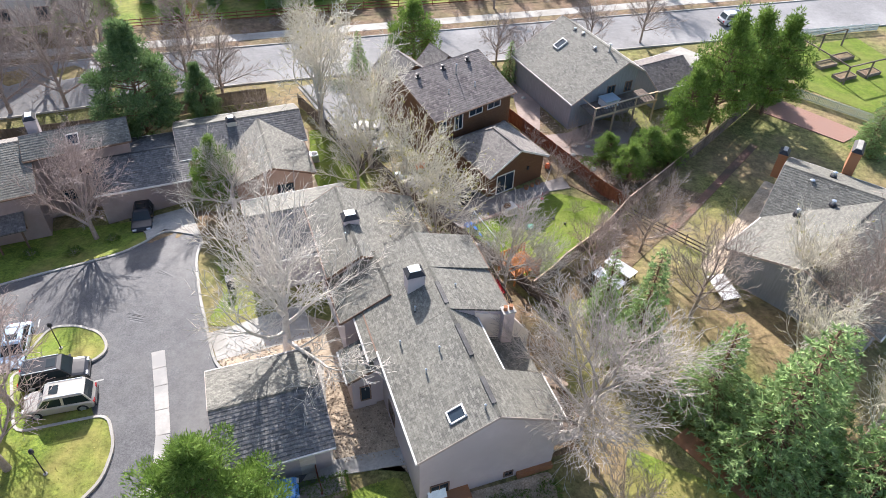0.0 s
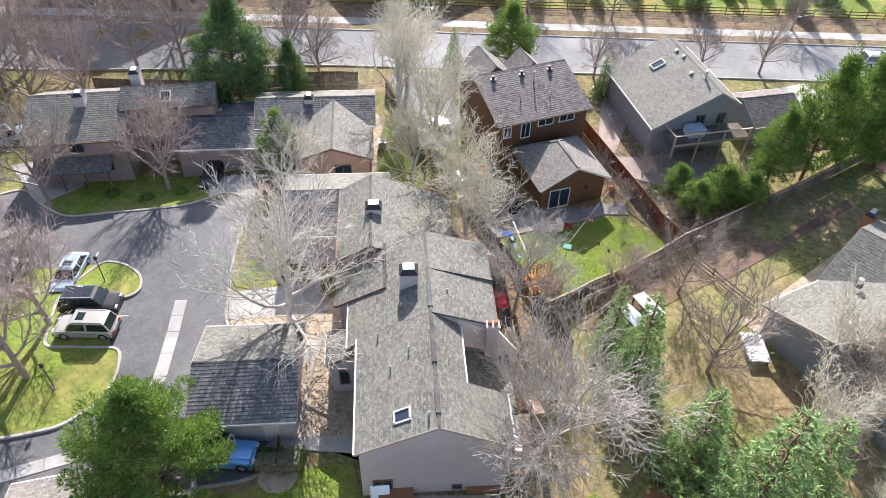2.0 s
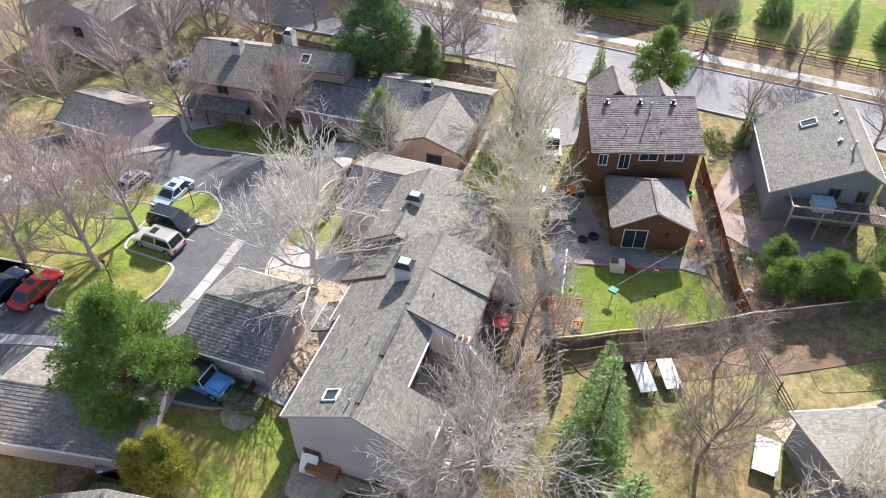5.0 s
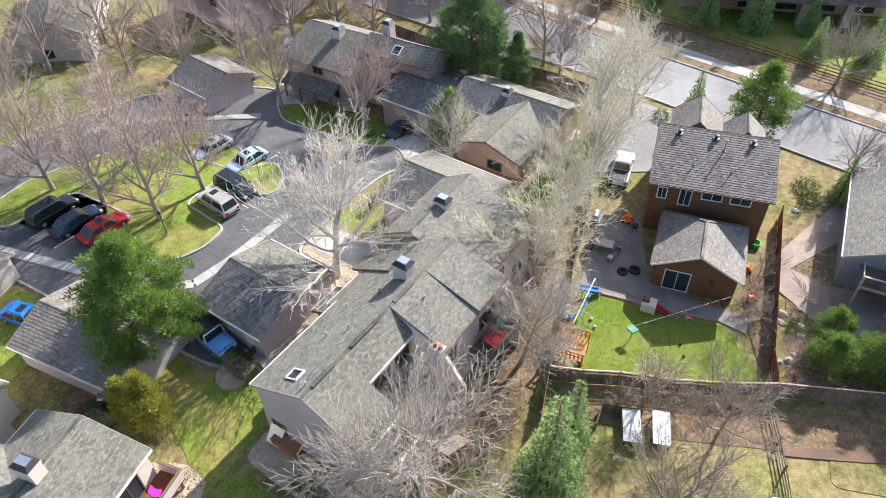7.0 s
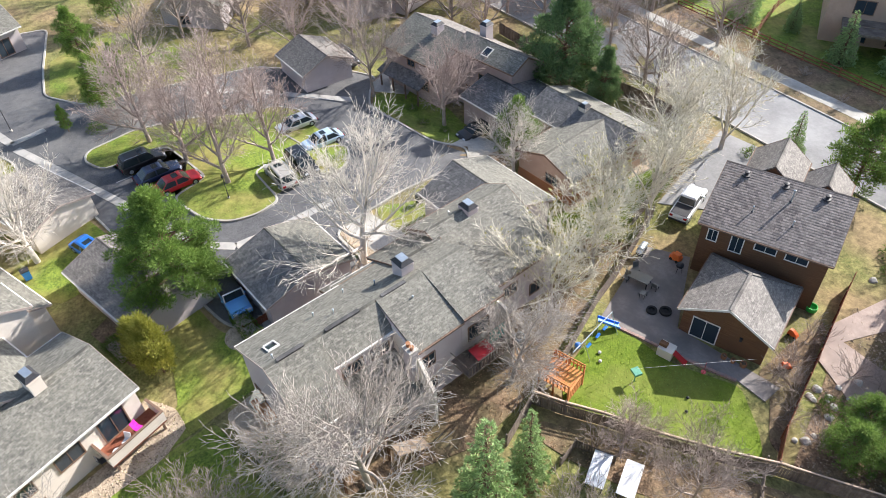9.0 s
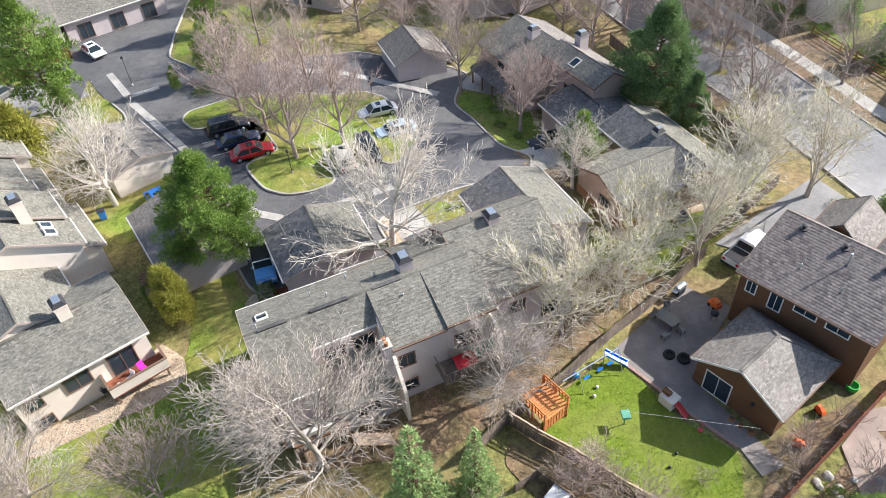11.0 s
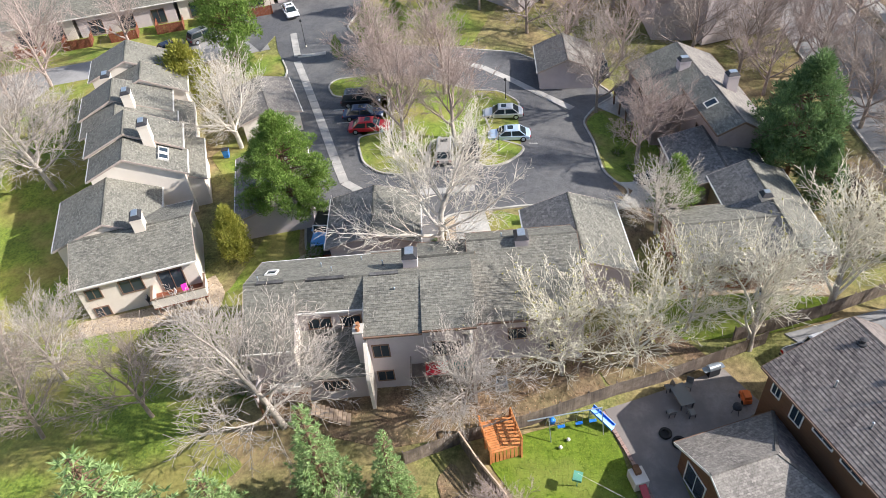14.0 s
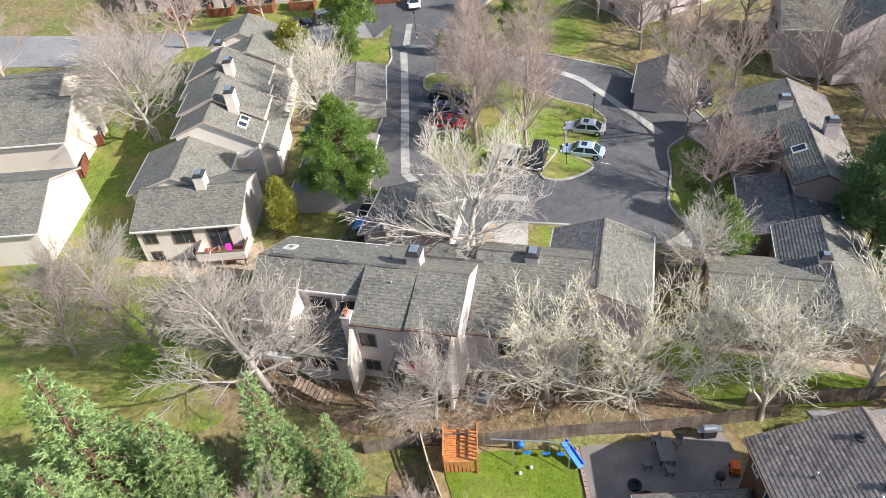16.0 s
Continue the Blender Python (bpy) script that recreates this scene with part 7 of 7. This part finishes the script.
Geo().tube([(0, 0, 0.48), (0, 0, 0.52)], [0.3, 0.3], 14).make("tabletop", WHITE, tb)
Geo().tube([(0, 0, 0), (0, 0, 0.48)], [0.04, 0.04], 8).make("stem", WHITE, tb)

# deck of the grey house
dk = thing("timber_deck", "raised timber deck with pale rail on the grey house", "deck", 13.4, 68.2, float(ground(13.4, 68.2)), 29)
for k in range(24):
    Geo().box(1.2 + k * 0.36, -2.6, 2.75, 1.53 + k * 0.36, -0.02, 2.8).make("deck_board", WOOD_GREY, dk)
for px in (1.3, 4.0, 6.8, 9.7):
    Geo().box(px - 0.08, -2.6, -0.2, px + 0.08, -2.44, 3.75).make("post", WOOD_PALE, dk)
Geo().box(1.2, -2.62, 3.7, 9.9, -2.44, 3.78).make("hand_rail", WOOD_PALE, dk)
Geo().box(1.2, -2.62, 2.5, 9.9, -2.5, 2.75).make("beam", WOOD_PALE, dk)
Geo().box(1.2, -2.5, 3.7, 1.3, -0.02, 3.78).make("hand_rail", WOOD_PALE, dk)
for k in range(40):
    Geo().box(1.3 + k * 0.215, -2.56, 2.8, 1.33 + k * 0.215, -2.53, 3.7).make("baluster", DARK, dk)
sp = thing("hot_tub", "covered pale blue hot tub on the deck", "hot tub", 17.6, 69.2, float(ground(13.4, 68.2)) + 2.8, 29)
Geo().box(-0.9, -0.7, 0, 0.9, 0.7, 0.75).make("shell", WHITE, sp)
Geo().box(-0.95, -0.75, 0.75, 0.0, 0.75, 0.87).make("cover", PALEBLUE, sp)
Geo().box(0.02, -0.75, 0.75, 0.95, 0.75, 0.87).make("cover", PALEBLUE, sp)
# rear deck and steps of the south townhouse
x, y = row(9.3, 0.4)
dk2 = thing("timber_deck", "weathered rear deck with pale furniture beside the gable", "deck", x, y, -0.4, YAW)
for k in range(14):
    Geo().box(0.02, k * 0.27, 2.0, 1.9, 0.25 + k * 0.27, 2.05).make("deck_board", WOOD_GREY, dk2)
Geo().box(0.02, -0.08, 1.7, 1.95, 0.0, 3.0).make("side_panel", STUCCO, dk2)
Geo().box(1.86, -0.08, 2.9, 1.98, 3.8, 3.0).make("hand_rail", CEDAR, dk2)
for k in range(16):
    Geo().box(1.9, k * 0.245, 2.05, 1.94, 0.04 + k * 0.245, 2.9).make("baluster", WOOD_GREY, dk2)
for py in (0.1, 3.7):
    Geo().box(1.8, py - 0.07, -0.4, 1.94, py + 0.07, 2.0).make("post", CEDAR, dk2)
for k in range(9):
    Geo().box(1.95, 3.9 + k * 0.28, 1.8 - k * 0.2, 3.0, 4.18 + k * 0.28, 1.85 - k * 0.2).make("tread", WOOD_PALE, dk2)
Geo().box(0.5, 0.8, 2.06, 0.95, 3.0, 2.45).make("bench", TRIM, dk2)

# raised beds
for k, (x, y) in enumerate(((48.5, 85.4), (51.6, 87.6), (49.8, 82.4), (53.4, 83.6))):
    t = thing("raised_bed", "timber-edged raised garden bed on the lawn", "planter", x, y, float(ground(x, y)) + 0.05, 25)
    g = Geo().box(-1.4, -0.7, 0, 1.4, -0.6, 0.4).box(-1.4, 0.6, 0, 1.4, 0.7, 0.4).box(-1.4, -0.6, 0, -1.3, 0.6, 0.4).box(1.3, -0.6, 0, 1.4, 0.6, 0.4)
    g.make("frame", WOOD_GREY, t)
    Geo().box(-1.3, -0.6, 0, 1.3, 0.6, 0.33).make("soil", MULCH, t)
fr = thing("arbour", "open dark timber arbour over the garden beds", "arbour", 51, 86, float(ground(51, 86)) + 0.03, 25)
for sx in (-4, 0, 4):
    for sy in (-4, 4):
        Geo().box(sx - 0.08, sy - 0.08, 0, sx + 0.08, sy + 0.08, 2.3).make("post", WOOD_GREY, fr)
for sy in (-4, 4):
    Geo().box(-4, sy - 0.06, 2.3, 4, sy + 0.06, 2.45).make("beam", WOOD_GREY, fr)
Geo().box(-4.06, -4, 2.3, -3.94, 4, 2.45).make("beam", WOOD_GREY, fr)
# boulders
rng = random.Random(77)
for k in range(40):
    if k < 26:
        x, y = 13 + rng.random() * 6, 57 + rng.random() * 8
        if y < 74.5 - x * 1.1:
            y += 4
    else:
        x, y = 5 + rng.random() * 5, 73 + rng.random() * 8
    r = rng.uniform(0.15, 0.4)
    t = thing("boulder", "pale rounded garden boulder", "rock", x, y, float(ground(x, y)), rng.random() * 360, "garden boulders")
    bm = bmesh.new()
    bmesh.ops.create_icosphere(bm, subdivisions=2, radius=r)
    for v in bm.verts:
        v.co *= 1 + 0.25 * noise.noise(v.co * 4 + Vector((k, 0, 0)))
        v.co.z *= 0.7
    me = bpy.data.meshes.new("stone")
    bm.to_mesh(me)
    bm.free()
    me.materials.append(CONCRETE)
    o = new("stone", me)
    o.parent = t


def bin_(x, y, mat, label):
    t = thing("wheeled_bin", label, "bin", x, y, float(ground(x, y)) + 0.08, 20)
    Geo().add([(-0.25, -0.28, 0.05), (0.25, -0.28, 0.05), (0.25, 0.28, 0.05), (-0.25, 0.28, 0.05), (-0.3, -0.34, 1.0), (0.3, -0.34, 1.0), (0.3, 0.34, 1.0), (-0.3, 0.34, 1.0)], [(3, 2, 1, 0), (4, 5, 6, 7), (0, 1, 5, 4), (1, 2, 6, 5), (2, 3, 7, 6), (3, 0, 4, 7)]).make("body", mat, t)
    Geo().box(-0.33, -0.37, 1.0, 0.33, 0.37, 1.07).make("lid", DARK, t)


bin_(-17.2, 40.5, DARK, "dark wheeled bin on the small lawn")
bin_(-20.3, 5.2, BLUE2, "blue wheeled bin by the cream garage")


# ---------------------------------------------------------------- grass tufts, stones and litter
def inside(poly, X, Y):
    c = np.zeros(len(X), bool)
    n = len(poly)
    for i in range(n):
        (x0, y0), (x1, y1) = poly[i], poly[(i + 1) % n]
        if y0 != y1:
            c ^= ((y0 > Y) != (y1 > Y)) & (X < (x1 - x0) * (Y - y0) / (y1 - y0) + x0)
    return c


def scatter(poly, per_m2, seed):
    r = np.random.RandomState(seed)
    P = np.array(poly)
    lo, hi = P.min(0), P.max(0)
    n = int((hi - lo).prod() * per_m2)
    X, Y = r.uniform(lo[0], hi[0], n), r.uniform(lo[1], hi[1], n)
    k = inside(poly, X, Y)
    return X[k], Y[k], r


def grass(name, poly, mat, label, per_m2=14, off=0.04, size=0.13, seed=1):
    """Tufts of grass on a lawn, one mesh."""
    X, Y, r = scatter(poly, per_m2, seed)
    n = len(X)
    Z = ground(X, Y) + off
    a, ln, lean = r.uniform(0, 6.28, n), size * r.uniform(0.5, 1.4, n), r.uniform(-1.0, 1.0, (n, 2))
    w = 0.035
    A = np.stack([X - w * np.cos(a), Y - w * np.sin(a), Z], 1)
    B = np.stack([X + w * np.cos(a), Y + w * np.sin(a), Z], 1)
    C = np.stack([X + lean[:, 0] * ln, Y + lean[:, 1] * ln, Z + ln * 0.45], 1)
    vs = np.stack([A, B, C], 1).reshape(-1, 3)
    return tagged(obj(name, vs, [(3 * i, 3 * i + 1, 3 * i + 2) for i in range(n)], mat), label, "grass", "", "stuff")


def stones(name, poly, mat, label, per_m2=10, off=0.06, size=0.07, seed=1):
    """Loose stones or leaves lying on a bed, one mesh of low pyramids."""
    X, Y, r = scatter(poly, per_m2, seed)
    n = len(X)
    Z = ground(X, Y) + off
    vs = []
    a0 = r.uniform(0, 6.28, n)
    s = size * r.uniform(0.5, 1.5, n)
    for k in range(4):
        a = a0 + k * 1.571 + r.uniform(-0.3, 0.3, n)
        vs.append(np.stack([X + s * np.cos(a), Y + s * np.sin(a), Z - 0.02], 1))
    vs.append(np.stack([X, Y, Z + s * 0.7], 1))
    vs = np.stack(vs, 1).reshape(-1, 3)
    fs = [(5 * i + k, 5 * i + (k + 1) % 4, 5 * i + 4) for i in range(n) for k in range(4)]
    return tagged(obj(name, vs, fs, mat), label, "gravel", "", "stuff")


BLADE = material("grass_blades", (0.17, 0.23, 0.025), (0.3, 0.34, 0.06), 2, 0.9, 0.2, (0.32, 0.28, 0.1), bump=0, island=0.35, thin=0.4)
BLADE_L = material("lush_blades", (0.13, 0.21, 0.017), (0.23, 0.31, 0.04), 2, 0.9, 0.3, (0.2, 0.28, 0.06), bump=0, island=0.35, thin=0.4)
BLADE_D = material("dry_blades", (0.25, 0.23, 0.09), (0.42, 0.36, 0.18), 2, 0.9, 0.2, (0.15, 0.2, 0.05), bump=0, island=0.35, thin=0.4)
STONE = material("loose_stones", (0.26, 0.19, 0.13), (0.55, 0.45, 0.34), 3, 0.9, bump=0, island=0.5)
LEAFLIT = material("fallen_leaves", (0.24, 0.15, 0.08), (0.42, 0.3, 0.18), 3, 0.9, bump=0, island=0.45)
grass("grass", [(-12.6, 18.3), (-8.0, 20.3), (-5.2, 23), (-2.2, 24.2), (-1.2, 22), (4, 11), (1.5, 13), (-1.6, 16.6), (-6.6, 16.4)], BLADE, "short green grass of the townhouse lawn", 22)
grass("grass", [(4, 11), (0.6, 19), (8.5, 22), (12, 22), (18, 12), (16, 2), (10, 0), (7, 6)], BLADE, "short grass of the shaded lawn", 16)
grass("grass", ISLAND, BLADE, "sparse grass of the kerbed island", 14, 0.16)
grass("grass", [(5.4, 44.6), (1.6, 49.8), (4.0, 51.6), (7.2, 53.0), (10.8, 56.6), (14.6, 55.4), (16.6, 54.2), (14.8, 51.0), (12.6, 48.2), (9.9, 45.3), (8.0, 43.0)], BLADE_L, "thick green grass of the play yard", 50, 0.06)
grass("grass", [(10, 26), (12, 22), (19, 24), (31, 31), (24, 43.5), (19, 47), (14, 42), (11, 36)], BLADE_D, "straw-coloured grass of the back yard", 16)
grass("grass", [(20, 57.5), (32.5, 70.5), (36, 66), (31, 57.5), (24.5, 51)], BLADE_D, "thin grass of the shaded yard", 10)
grass("grass", [(-13.8, 59.1), (-15.2, 66.3), (-12.6, 66), (-9.6, 61), (-7.8, 56.5), (-6.5, 52), (-8.4, 50.6), (-11.8, 52)], BLADE_L, "green grass beside the tan house", 24)
grass("grass", [(16, 2), (18, 12), (12, 22), (13, 27), (20, 23.5), (32, 12), (34, -12), (10, -16), (4, -8), (10, 0)], BLADE, "short grass below the firs", 10)
stones("gravel", [(-7.2, 24.6), (-3, 25.6), (-1.6, 24.2), (-4.3, 31.5), (-6.4, 36.5), (-9.7, 31.2)], STONE, "loose tan river rock", 30, 0.08)
stones("gravel", [(-3.4, 14.2), (-1.6, 16.4), (0.4, 17.0), (2.4, 15.2), (4.8, 10), (6.4, 7), (5.0, 5.6), (1.0, 12)], STONE, "loose pale rock round the balcony", 30)
stones("gravel", [(-15.6, 32.2), (-16.2, 32.9), (-15.9, 34.0), (-9.4, 36.4), (-8.6, 33.5), (-11.8, 33.6)], STONE, "loose tan gravel in the kerbed bed", 30, 0.095)
stones("leaf_litter", [(7.4, 25.8), (9.6, 26.5), (9.2, 36), (7.2, 40), (-0.5, 50), (-6, 57), (-9.5, 52), (-4.6, 47.5), (-1.5, 40), (3, 34)], LEAFLIT, "fallen brown leaves behind the townhouses", 16, size=0.06)
stones("gravel", [(7.5, 70), (10.2, 66), (14.6, 60), (17.8, 55.6), (21.5, 59.6), (20, 66), (14, 66), (10.5, 73)], STONE, "loose stones of the rock garden", 10, size=0.09)
stones("leaf_litter", [(10.5, 40.2), (8.8, 40.8), (10.6, 43.2), (13.5, 46.4), (18.2, 53.2), (23, 58.5), (26.5, 57), (20, 49.5), (15.5, 44)], LEAFLIT, "fallen leaves along the lattice fence", 12, size=0.06)


# parking stall stripes
STRIPE = material("worn_road_paint", (0.55, 0.54, 0.5), (0.7, 0.69, 0.66), 8, 0.8, 1.5, (0.4, 0.4, 0.38))
for x, y, a, ln in ((-34.6, 33.2, 106, 4.6), (-31.9, 37.0, 106, 1.0), (-26.2, 30.3, 16, 4.4), (-32.6, 15.0, 108, 4.6), (-30.0, 16.6, 108, 4.6)):
    c, d = math.cos(radians(a)), math.sin(radians(a))
    slab([(x - c * ln / 2 - d * 0.06, y - d * ln / 2 + c * 0.06), (x + c * ln / 2 - d * 0.06, y + d * ln / 2 + c * 0.06), (x + c * ln / 2 + d * 0.06, y + d * ln / 2 - c * 0.06), (x - c * ln / 2 + d * 0.06, y - d * ln / 2 - c * 0.06)], "worn white parking stripe", 0.062, STRIPE)
# balcony clutter of the middle townhouse
x, y = row(10.3, 13.4)
cn = thing("folding_canopy", "red folding canopy leaning on the balcony", "canopy", x, y, 2.2, YAW)
Geo().add([(-0.6, -0.8, 0.9), (0.6, -0.8, 0.7), (0.6, 0.8, 0.7), (-0.6, 0.8, 0.9), (-0.6, -0.8, 0.86), (0.6, -0.8, 0.66), (0.6, 0.8, 0.66), (-0.6, 0.8, 0.86)], [(0, 1, 2, 3), (7, 6, 5, 4), (0, 4, 5, 1), (1, 5, 6, 2), (2, 6, 7, 3), (3, 7, 4, 0)]).make("cloth", RED, cn)
for sx in (-0.55, 0.55):
    for sy in (-0.75, 0.75):
        Geo().box(sx - 0.02, sy - 0.02, 0, sx + 0.02, sy + 0.02, 0.68 if sx > 0 else 0.86).make("leg", DARK, cn)
TEAL = material("teal_canvas", (0.03, 0.2, 0.19), (0.05, 0.27, 0.25), 4, 0.8)
x, y = row(10.0, 15.2)
aw = thing("patio_screen", "dark teal canvas screen on the balcony", "screen", x, y, 2.2, YAW)
Geo().box(-0.04, -0.8, 0.3, 0.04, 0.8, 1.7).make("cloth", TEAL, aw)
for sy in (-0.8, 0.8):
    Geo().box(-0.03, sy - 0.03, 0, 0.03, sy + 0.03, 1.75).make("post", DARK, aw)
